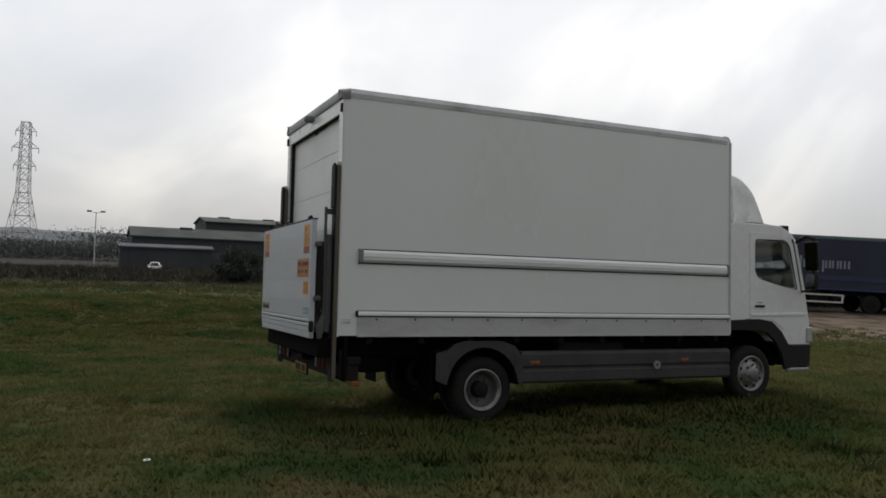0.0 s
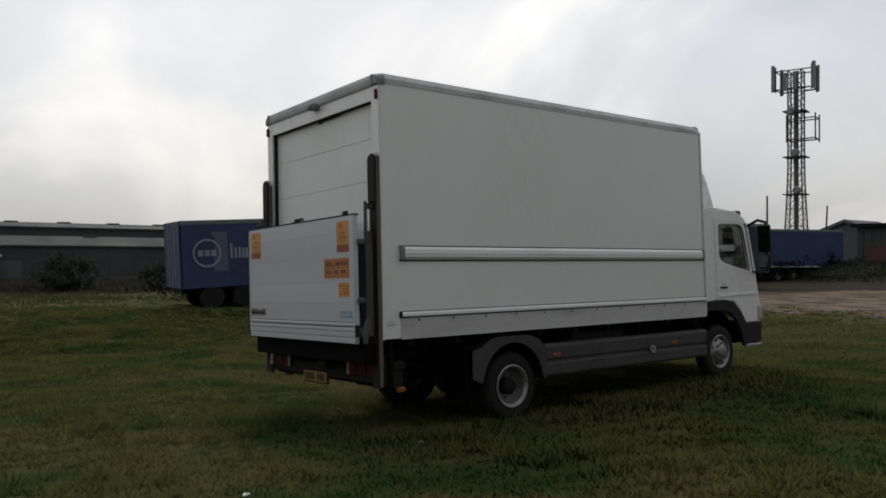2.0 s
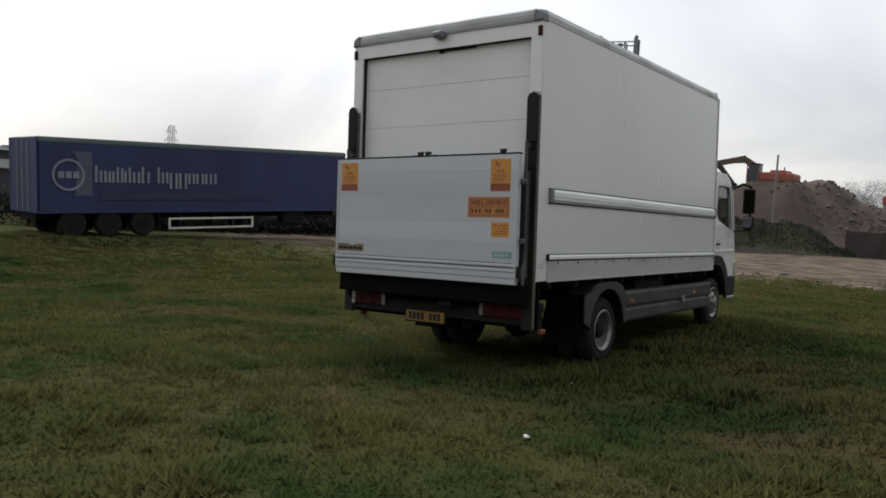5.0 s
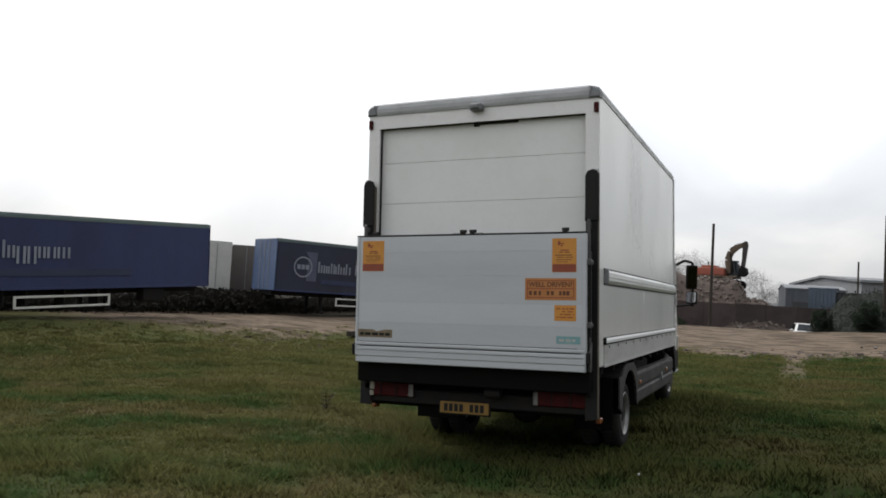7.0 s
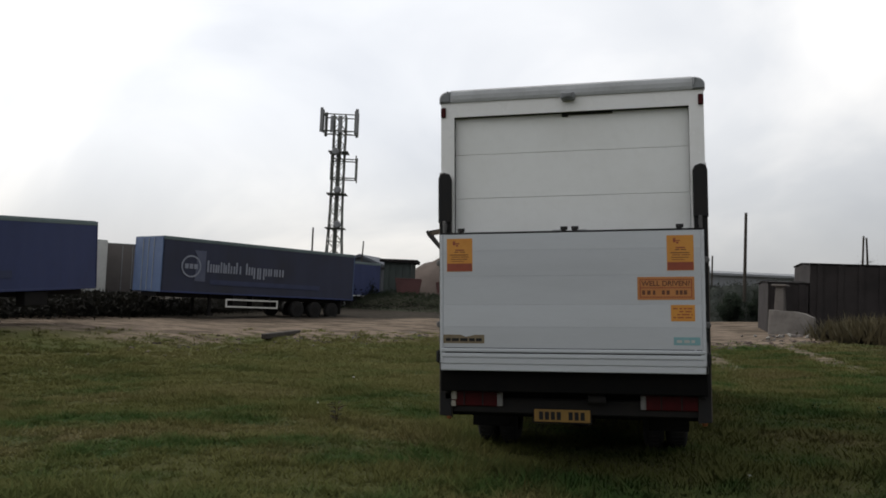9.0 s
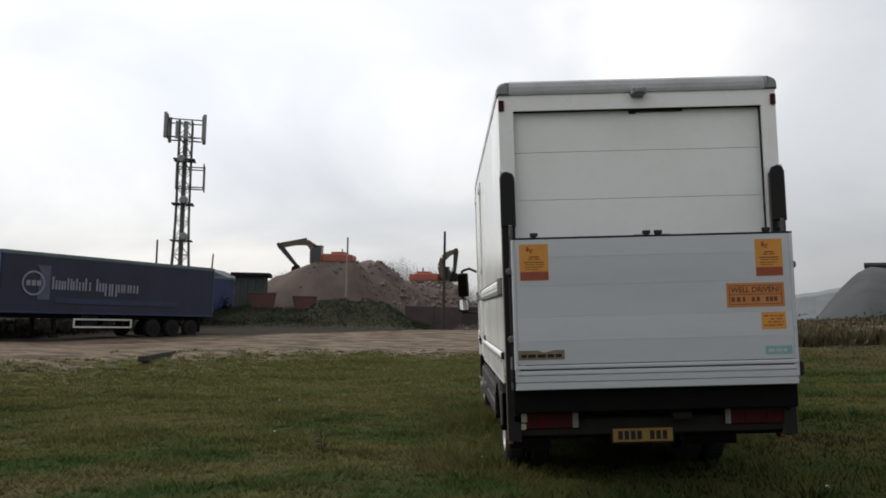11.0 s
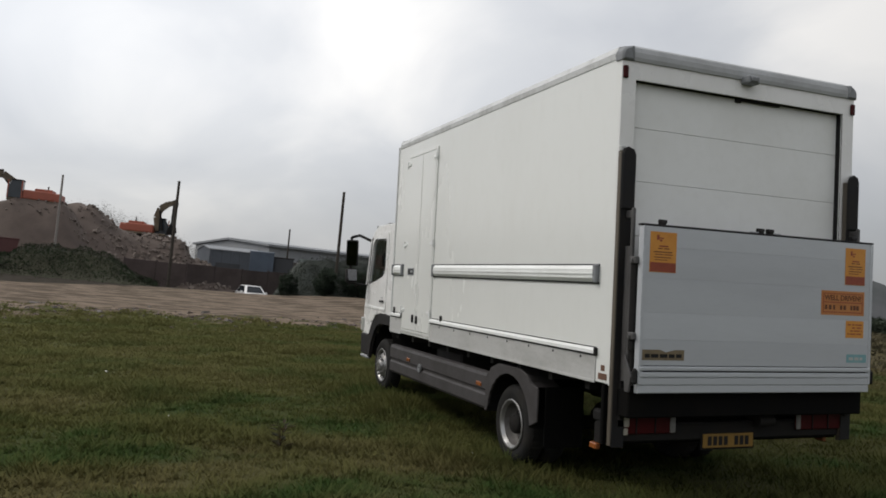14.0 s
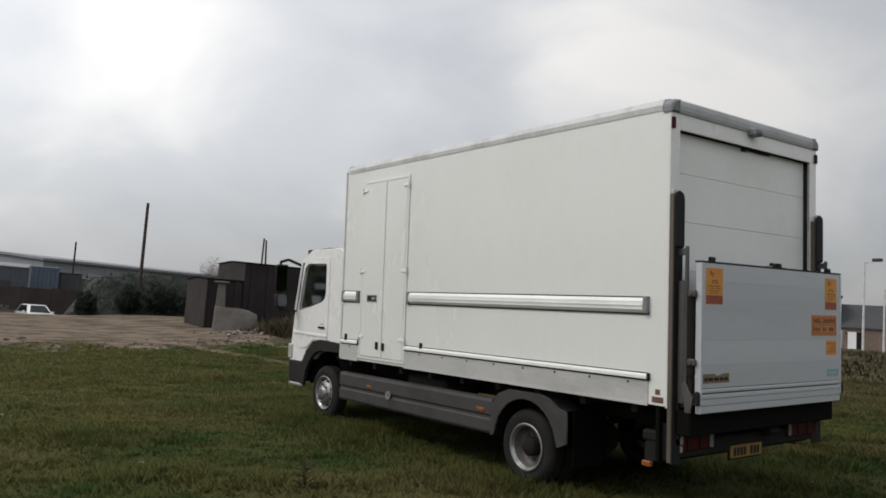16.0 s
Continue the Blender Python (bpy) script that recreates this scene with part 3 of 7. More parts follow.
def ground_z(x, y, rough=True):
    """Height of the field: the slope on which the lorry leans, easing out into the yard and the rise beyond."""
    near = 0.0437 * x - 0.095 + (0.09 * ease(1.8, 6.1, y) - 0.045) * ease(3.4, 1.4, abs(x)) * ease(-1.0, 1.2, y)
    crest = 0.38 * ease(24, 44, y) - 1.15 * ease(44.5, 49.5, y) * ease(-9, -3, x)
    far = -0.03 + crest + 0.33 * ease(2, 10, x) + 0.95 * ease(10, 30, x) - 2.2 * ease(-40, -130, x)
    w = ease(9.5, 19.0, math.hypot(x * 0.95, (y - 1.0) * 0.85))
    z = near + (far - near) * w
    if rough:
        k = 1.0 - 0.75 * ease(2.2, 0.6, max(abs(x) - 1.1, abs(y - 3.5) - 3.2, 0.0))
        z += k * (0.05 * noise.noise((x * 0.45, y * 0.45, 0.3)) + 0.022 * noise.noise((x * 1.7, y * 1.7, 4.1)))
        rim = max(-0.775 * x + 0.634 * y + 2.7, 0.8 * y - 0.5 * max(x, 0.0) + 4.0)
        if 14 < rim < 30 and x > -30:
            # lumps thrown up along the edge of the yard
            z += math.exp(-(((rim - 22.0) / 3.0) ** 2)) * (0.10 * noise.noise((x * 0.8, y * 1.1, 6.0)) + 0.05 * noise.noise((x * 2.3, y * 2.6, 3.0)))
        z += 0.10 * ease(60, 140, abs(x) + abs(y)) * noise.noise((x * 0.05, y * 0.05, 9.0))
    return z


def graded(lo, hi, step, reach, count):
    """Even steps from lo to hi, then wider and wider ones out to reach."""
    mid = list(np.arange(lo, hi + step / 2, step))
    outer = [step * (k + 1) + (reach - step * (k + 1)) * ((k + 1) / count) ** 3.2 for k in range(count)]
    return [lo - o for o in reversed(outer)] + mid + [hi + o for o in outer]


def build_ground():
    xs, ys = graded(-24, 22, 0.30, 2600, 34), graded(-12, 44, 0.30, 2600, 34)
    verts = [(x, y, ground_z(x, y)) for y in ys for x in xs]
    nx = len(xs)
    faces = [(j * nx + i, j * nx + i + 1, (j + 1) * nx + i + 1, (j + 1) * nx + i) for j in range(len(ys) - 1) for i in range(nx - 1)]
    me = bpy.data.meshes.new("ground")
    me.from_pydata(verts, [], faces)
    me.materials.append(GROUND)
    me.shade_smooth()
    tagged(new("ground", me), "rough sloping grass field running into a stony yard", "ground", kind="structure")


build_ground()


# ---- the lorry ----
TRUCK_POSE = pose(0, 0, 0, 0, -2.5, 0)
truck = thing("box_truck", "white box lorry with a raised tail lift parked on grass", "truck", TRUCK_POSE)

W, BOX_L, Z0, ZT = 1.25, 5.55, 0.89, 3.55
CAB_SHIFT = -0.04


def build_cargo_box():
    box = part("cargo_box", block(-W + 0.03, W - 0.03, 0.02, BOX_L - 0.03, Z0, Z0 + 0.08), WHITE_PAINT, truck, "plain white panelled cargo box")
    for s in (-1, 1):
        part("side_panel", block(s * (W - 0.03), s * W, 0.0, BOX_L, Z0, ZT - 0.02, 0.004), WHITE_PAINT, box)
    part("front_panel", block(-W + 0.03, W - 0.03, BOX_L - 0.03, BOX_L, Z0, ZT - 0.02, 0.004), WHITE_PAINT, box)
    part("roof_panel", block(-W + 0.01, W - 0.01, 0.01, BOX_L - 0.01, ZT - 0.02, ZT + 0.02, 0.01), WHITE_PAINT, box)
    # rounded grey roof trim
    for s in (-1, 1):
        prof = [(s * (W + 0.006), ZT - 0.06), (s * (W + 0.010), ZT - 0.01), (s * (W - 0.02), ZT + 0.045), (s * (W - 0.09), ZT + 0.06), (s * (W - 0.12), ZT + 0.02), (s * (W - 0.03), ZT - 0.06)]
        bm = sheet(prof, [], lambda u, v, w: (u, 0.075 + w, v), BOX_L - 0.155)
        part("roof_trim", bm, CAP_GREY, box, "grey rounded roof edge trim")
        bm = block(s * (W - 0.002), s * (W + 0.012), BOX_L - 0.03, BOX_L + 0.004, Z0, ZT - 0.03, 0.004)
        part("corner_post", bm, CAP_GREY, box)
        # moulded caps at the back corners
        prof = [(s * (W - 0.078 + 0.09 * math.cos(a)), ZT - 0.032 + 0.092 * math.sin(a)) for a in np.linspace(0, math.pi / 2, 7)]
        prof = [(s * (W + 0.012), ZT - 0.080)] + prof + [(s * (W - 0.105), ZT + 0.060), (s * (W - 0.105), ZT - 0.080)]
        bm = sheet(prof, [], lambda u, v, w: (u, -0.034 + w, v - (0.30 * max(0.0, v - ZT + 0.032) if w < 0.05 else 0.0)), 0.115, 0.014)
        part("corner_cap", bm, CORNER_GREY, box, "dark grey moulded corner cap")
    prof = [(-0.022, ZT - 0.078), (-0.030, ZT - 0.050), (-0.030, ZT - 0.010), (-0.018, ZT + 0.030), (0.012, ZT + 0.052), (0.09, ZT + 0.06), (0.12, ZT + 0.015), (0.03, ZT - 0.078)]
    bm = sheet(prof, [], lambda u, v, w: (-W + 0.100 + w, u, v), 2 * W - 0.20)
    part("rear_roof_trim", bm, TRIM_PALE, box, "scuffed grey trim along the rear roof edge")
    prof = [(BOX_L + 0.012, ZT - 0.06), (BOX_L + 0.012, ZT), (BOX_L - 0.02, ZT + 0.045), (BOX_L - 0.09, ZT + 0.06), (BOX_L - 0.09, ZT - 0.06)]
    bm = sheet(prof, [], lambda u, v, w: (-W + 0.02 + w, u, v), 2 * W - 0.04)
    part("front_roof_trim", bm, CAP_GREY, box)
    # rear door frame
    outer = [(-W, Z0 - 0.01), (W, Z0 - 0.01), (W, ZT - 0.07), (-W, ZT - 0.07)]
    hole = [(-1.12, Z0 + 0.06), (1.12, Z0 + 0.06), (1.12, 3.33), (-1.12, 3.33)]
    part("rear_frame", sheet(outer, [hole], rear(0.012), 0.02, 0.004), CAB_WHITE, box)
    # inner reveal of the frame
    bm = block(-1.135, -1.12, 0.0, 0.09, 0.95, 3.33)
    block(1.12, 1.135, 0.0, 0.09, 0.95, 3.33, 0, bm)
    block(-1.135, 1.135, 0.0, 0.09, 3.33, 3.345, 0, bm)
    part("door_seal", bm, BLACK_STEEL, box, "black rubber door seal")
    cuts = [0.95, 1.20, 1.64, 2.08, 2.52, 2.955, 3.325]
    for a, b in zip(cuts, cuts[1:]):
        bm = block(-1.118, 1.118, 0.062, 0.085, a + 0.0012, b - 0.0012, 0.0025)
        part("shutter_panel", bm, SHUTTER_WHITE, box)
    bm = rod((-0.05, 0.045, 3.315), (0.42, 0.045, 3.315), 0.012, 8)
    block(-0.06, 0.0, 0.04, 0.06, 3.29, 3.33, 0.004, bm)
    part("shutter_strap", bm, BLACK_STEEL, box, "black pull strap along the shutter head")
    bm = block(-0.06, 0.07, -0.10, 0.0, 3.43, 3.50, 0.012)
    block(-0.03, 0.04, -0.115, -0.10, 3.445, 3.485, 0.006, bm)
    part("rear_camera", bm, CORNER_GREY, box, "small grey rear camera housing")
    for s in (-1, 1):
        bm = block(s * 1.198, s * 1.247, -0.03, -0.008, 3.325, 3.425, 0.008)
        part("marker_lamp", bm, LAMP_RED, box, "dark red upright marker lamp")
    # rubbing rails and skirts
    for s, runs in ((1, [(0.21, 5.51)]), (-1, [(0.19, 3.92), (5.07, 5.51)])):
        for a, b in runs:
            prof = [(s * W, 1.69), (s * (W + 0.012), 1.69), (s * (W + 0.038), 1.72), (s * (W + 0.038), 1.795), (s * (W + 0.012), 1.825), (s * W, 1.825)]
            bm = sheet(prof, [], lambda u, v, w, a=a: (u, a + 0.05 + w, v), b - a - 0.10)
            block(s * W, s * (W + 0.046), a + 0.05, b - 0.05, 1.752, 1.762, 0, bm)
            part("rub_rail", bm, ALU, box, "aluminium rubbing rail along the side")
            for z in (1.680, 1.827):
                part("rail_seal", block(s * W, s * (W + 0.012), a, b, z - 0.004, z + 0.010), BLACK_STEEL, box)
            for e in (a, b - 0.05):
                bm = block(s * W, s * (W + 0.045), e, e + 0.05, 1.683, 1.833, 0.008)
                part("rail_end", bm, CORNER_GREY, box)
        for a, b in ([(0.215, 5.53)] if s > 0 else [(0.19, 3.955), (5.06, 5.53)]):
            bm = block(s * W, s * (W + 0.010), a, b, Z0 - 0.005, 1.105, 0.002)
            block(s * W, s * (W + 0.014), a, b, Z0 - 0.012, Z0 + 0.01, 0.002, bm)
            skirt = part("skirt_panel", bm, SKIRT_ALU, box, "bolted grimy aluminium skirt panel")
            k = a + 0.22
            while k < b:
                part("bolt", rod((s * (W + 0.008), k, 1.07), (s * (W + 0.015), k, 1.07), 0.012, 6), BLACK_STEEL, skirt)
                k += 0.46
            part("skirt_seal", block(s * W, s * (W + 0.018), a, b, 1.096, 1.106), BLACK_STEEL, skirt)
            part("skirt_seal", block(s * W, s * (W + 0.004), a, b, 1.159, 1.166), BLACK_STEEL, skirt)
            part("rail_end", block(s * W, s * (W + 0.030), a - 0.02, a + 0.006, 1.10, 1.162, 0.004), BLACK_STEEL, skirt)
            prof = [(s * W, 1.105), (s * (W + 0.026), 1.112), (s * (W + 0.026), 1.138), (s * W, 1.158)]
            bm = sheet(prof, [], lambda u, v, w, a=a: (u, a + w, v), b - a)
            part("skirt_rail", bm, SHUTTER_WHITE, box)
    bm = block(-W - 0.004, -W, 0.03, 0.15, 0.915, 0.965)
    block(-W - 0.004, -W, 0.065, 0.115, 0.985, 1.03, 0, bm)
    part("builder_label", bm, RUSTY, box, "faded brown label")
    bm = block(W, W + 0.004, 0.035, 0.14, 1.02, 1.045)
    block(W, W + 0.004, 0.035, 0.14, 1.06, 1.068, 0, bm)
    part("builder_label", bm, CAP_GREY, box)
    return box


def build_side_door(box):
    x = -W
    # raised frame round the door, left open in the middle
    outer = [(3.955, 0.925), (5.055, 0.925), (5.03, 3.33), (3.955, 3.33)]
    hole = [(3.985, 0.955), (5.02, 0.955), (5.0, 3.30), (3.985, 3.30)]
    part("door_frame", sheet(outer, [hole], side(x, -1), 0.016, 0.003), WHITE_PAINT, box)
    for a, b in ((3.992, 4.468), (4.482, 5.005)):
        bm = block(x - 0.020, x, a, b, 0.962, 3.292, 0.006)
        part("side_door_leaf", bm, WHITE_PAINT, box, "flush white side door leaf")
    part("door_gap", block(x - 0.004, x, 4.468, 4.482, 0.962, 3.292), BLACK_STEEL, box)
    part("handle_recess", sheet([(4.62, 1.69), (4.86, 1.69), (4.86, 1.785), (4.62, 1.785)], [[(4.635, 1.705), (4.845, 1.705), (4.845, 1.77), (4.635, 1.77)]], side(x - 0.020, -1), 0.006), CORNER_GREY, box)
    bm = block(x - 0.022, x - 0.018, 4.635, 4.845, 1.705, 1.77)
    part("recess_back", bm, BLACK_STEEL, box)
    bm = block(x - 0.034, x - 0.020, 4.655, 4.735, 1.72, 1.755, 0.004)
    part("door_pull", bm, GALV, box)
    for y, z in ((5.40, 1.185), (4.575, 1.12), (4.425, 1.11), (3.61, 1.165)):
        off = 0.022 if 3.97 < y < 5.03 else 0.002
        bm = block(x - off - 0.016, x - off + 0.004, y - 0.026, y + 0.026, z - 0.05, z + 0.05, 0.006)
        part("door_latch", bm, BLACK_STEEL, box, "small black latch")
    for z in (3.20, 2.10, 1.22):
        for a, b in ((3.94, 4.07), (4.93, 5.06)):
            bm = block(x - 0.032, x - 0.016, a, b, z - 0.018, z + 0.018, 0.004)
            y = 3.955 if a < 4.5 else 5.04
            rod((x - 0.03, y, z - 0.045), (x - 0.03, y, z + 0.045), 0.011, 8, bm)
            part("hinge", bm, SHUTTER_WHITE, box)


def letters_as_bars(name, x0, x1, z0, z1, rows, y, material, parent, seed, fill=0.7, narrow=0.02, wide=0.075):
    """Unreadable print as plain upright strokes in rows, on a face that looks back."""
    rng = random.Random(seed)
    h = (z1 - z0) / rows
    for r in range(rows):
        zc, x = z1 - h * (r + 0.5), x0
        while x < x1 - 0.01:
            w = rng.uniform(narrow, wide)
            if rng.random() < 0.8:
                part(name, block(x, min(x + w, x1), y - 0.0015, y, zc - h * fill / 2, zc + h * fill / 2), material, parent)
            x += w + rng.uniform(0.008, 0.02)


def build_tail_lift():
    lift = part("tail_lift", block(-1.10, 1.10, -0.245, -0.225, 0.95, 2.10, 0.004), BLACK_STEEL, truck, "raised aluminium tail lift with black uprights")
    # platform of extruded planks
    cuts = [1.075, 1.27, 1.475, 1.74, 1.98, 2.135]
    for a, b in zip(cuts, cuts[1:]):
        bm = block(-1.165, 1.165, -0.298, -0.25, a + 0.0002, b - 0.0002, 0.0012)
        part("platform_plank", bm, PLATFORM_ALU, lift)
    for z0, z1, d in ((1.035, 1.068, 0.310), (0.985, 1.022, 0.306), (0.925, 0.982, 0.301), (0.862, 0.922, 0.296)):
        bm = block(-1.19, 1.19, -d, -0.25, z0, z1, 0.006)
        part("tip_ridge", bm, PLATFORM_ALU, lift)
    part("tip_plate", block(-1.19, 1.19, -0.291, -0.25, 0.864, 1.066), PLATFORM_ALU, lift)
    # black strip laid in one groove to draw its shadow line
    part("tip_shadow_gap", block(-1.15, 1.15, -0.2935, -0.291, 1.025, 1.033), BLACK_STEEL, lift)
    for s in (-1, 1):
        bm = block(s * 1.166, s * 1.196, -0.304, -0.245, 0.93, 2.135, 0.004)
        k = 1.02
        while k < 2.12:
            rod((s * 1.181, -0.303, k), (s * 1.181, -0.309, k), 0.008, 6, bm)
            k += 0.105
        part("edge_strip", bm, PLATFORM_ALU, lift, "riveted edge strip")
    part("top_edge", block(-1.20, 1.20, -0.30, -0.235, 2.137, 2.152, 0.003), BLACK_STEEL, lift, "black rubber top edge")
    for x in (-1.0, -0.035, 0.065, 0.99):
        bm = block(x - 0.022, x + 0.022, -0.29, -0.24, 2.15, 2.178, 0.005)
        rod((x - 0.03, -0.265, 2.178), (x + 0.035, -0.265, 2.178), 0.016, 8, bm)
        part("platform_lock", bm, BLACK_STEEL, lift)
    for x in (-0.10, 0.13):
        bm = block(x - 0.04, x + 0.04, -0.285, -0.255, 2.15, 2.162, 0.004)
        part("lock_plate", bm, GALV, lift)
    # brown channels up the back corners, their heads under rounded black covers, and a thin guide rail
    for s in (-1, 1):
        bm = block(s * 1.205, s * 1.258, -0.056, -0.012, 0.42, 2.735, 0.004)
        block(s * 1.150, s * 1.205, -0.030, -0.012, 0.40, 2.70, 0.002, bm)
        block(s * 1.138, s * 1.150, -0.058, -0.012, 0.40, 2.70, 0.002, bm)
        part("upright_channel", bm, CHANNEL_BROWN, lift, "grimy brown steel channel")
        bm = block(s * 1.136, s * 1.250, -0.066, -0.0585, 0.41, 2.272, 0.002)
        part("channel_front", bm, BLACK_STEEL, lift, "black steel face of an upright")
        part("channel_cap", block(s * 1.207, s * 1.256, -0.050, -0.014, 2.735, 2.775, 0.006), CAP_GREY, lift)
        prof = [(1.130, 2.27), (1.262, 2.27), (1.262, 2.705), (1.247, 2.748), (1.205, 2.768), (1.150, 2.748), (1.130, 2.705)]
        bm = sheet([(s * u, v) for u, v in prof], [], rear(-0.059), 0.026, 0.010)
        part("upright", bm, BLACK_STEEL, lift, "rounded black cover at the head of an upright")
        part("slide_block", block(s * 1.152, s * 1.203, -0.085, -0.034, 0.62, 1.02, 0.008), BLACK_STEEL, lift)
        bm = block(s * 1.168, s * 1.200, -0.162, -0.132, 0.93, 2.28, 0.008)
        block(s * 1.176, s * 1.198, -0.132, -0.070, 0.93, 1.98, 0.004, bm)
        block(s * 1.172, s * 1.196, -0.138, -0.060, 2.20, 2.26, 0.006, bm)
        part("guide_rail", bm, GREASY_STEEL, lift)
        bm = rod((s * 1.185, -0.20, 1.02), (s * 1.185, -0.20, 1.86), 0.022, 8)
        rod((s * 1.185, -0.202, 1.18), (s * 1.185, -0.202, 1.90), 0.036, 10, bm)
        part("lift_ram", bm, CHASSIS, lift)
        for z in (1.29, 1.87):
            bm = block(s * 1.165, s * 1.235, -0.262, -0.19, z - 0.028, z + 0.028, 0.008)
            rod((s * 1.155, -0.225, z), (s * 1.245, -0.225, z), 0.014, 8, bm)
            part("pivot_bracket", bm, GREASY_STEEL, lift)
        bm = sheet([(-0.215, 0.86), (-0.165, 0.86), (-0.13, 1.10), (-0.155, 1.14), (-0.24, 0.98)], [], side(s * 1.20, s), 0.02, 0.004)
        part("lift_arm", bm, GREASY_STEEL, lift, "greasy steel lever at the foot of the upright")
        bm = block(s * 1.196, s * 1.235, -0.31, -0.26, 0.93, 1.05, 0.015)
        part("rubber_buffer", bm, RUBBER, lift)
    # bar coloured near black for the shade below the platform
    part("bar_under_platform", block(-1.21, 1.21, -0.21, -0.05, 0.66, 0.87, 0.01), SHADE_BLACK, lift)
    # stickers
    y = -0.3005
    for name, x0, x1, z0, z1 in (("warning_label", 0.875, 1.105, 1.775, 2.09), ("warning_label", -1.13, -0.885, 1.785, 2.095)):
        s = part(name, block(x0, x1, y, y + 0.004, z0, z1), YELLOW_LABEL, lift, "amber warning sticker with a red foot")
        part("label_foot", block(x0 + 0.004, x1 - 0.004, y - 0.002, y, z0 + 0.004, z0 + 0.075), RED_LABEL, s)
        for a, b, c, d in ((0.24, 0.33, 0.80, 0.92), (0.33, 0.50, 0.83, 0.86), (0.36, 0.44, 0.76, 0.81), (0.34, 0.68, 0.63, 0.665), (0.30, 0.46, 0.575, 0.60), (0.52, 0.72, 0.575, 0.60), (0.14, 0.84, 0.49, 0.515), (0.20, 0.50, 0.43, 0.45), (0.55, 0.86, 0.43, 0.45), (0.16, 0.80, 0.36, 0.38), (0.18, 0.66, 0.30, 0.315)):
            w, h = x1 - x0, z1 - z0
            part("label_print", block(x0 + a * w, x0 + b * w, y - 0.0015, y, z0 + c * h, z0 + d * h), RED_LABEL if c > 0.6 else INK, s)
    s = part("drivers_label", block(0.615, 1.105, y, y + 0.004, 1.515, 1.72), LABEL_ORANGE, lift, "amber sticker asking how the lorry is driven")
    bm = sheet([(0.635, 1.535), (1.085, 1.535), (1.085, 1.70), (0.635, 1.70)], [[(0.643, 1.543), (1.077, 1.543), (1.077, 1.618), (0.643, 1.618)], [(0.643, 1.626), (1.077, 1.626), (1.077, 1.692), (0.643, 1.692)]], rear(y), 0.0015)
    part("label_border", bm, RED_LABEL, s)
    lettering("label_words", "WELL DRIVEN?", 0.063, pose(0.86, y - 0.001, 1.659, 90, 0, 0), INK, s, 0.001)
    letters_as_bars("label_number", 0.655, 1.065, 1.552, 1.608, 1, y, INK, s, 5, 0.7, 0.022, 0.030)
    s = part("small_label", block(0.90, 1.105, y, y + 0.004, 1.325, 1.47), YELLOW_LABEL, lift, "small plain amber sticker")
    letters_as_bars("label_print", 0.92, 1.085, 1.345, 1.45, 4, y, RED_LABEL, s, 7, 0.4)
    s = part("maker_label", sheet([(-1.165, 1.115), (-0.775, 1.115), (-0.775, 1.195), (-0.86, 1.195), (-0.95, 1.175), (-1.0, 1.195), (-1.165, 1.195)], [], rear(y + 0.004), 0.004), BRONZE_LABEL, lift, "worn bronze maker's label")
    letters_as_bars("label_print", -1.14, -0.80, 1.128, 1.168, 1, y, BLACK_STEEL, s, 9)
    s = part("dealer_label", block(0.92, 1.145, y, y + 0.004, 1.115, 1.185), TEAL_LABEL, lift, "small teal dealer label")
    letters_as_bars("label_print", 0.945, 1.12, 1.13, 1.165, 1, y, LAMP_CLEAR, s, 11)
    return lift


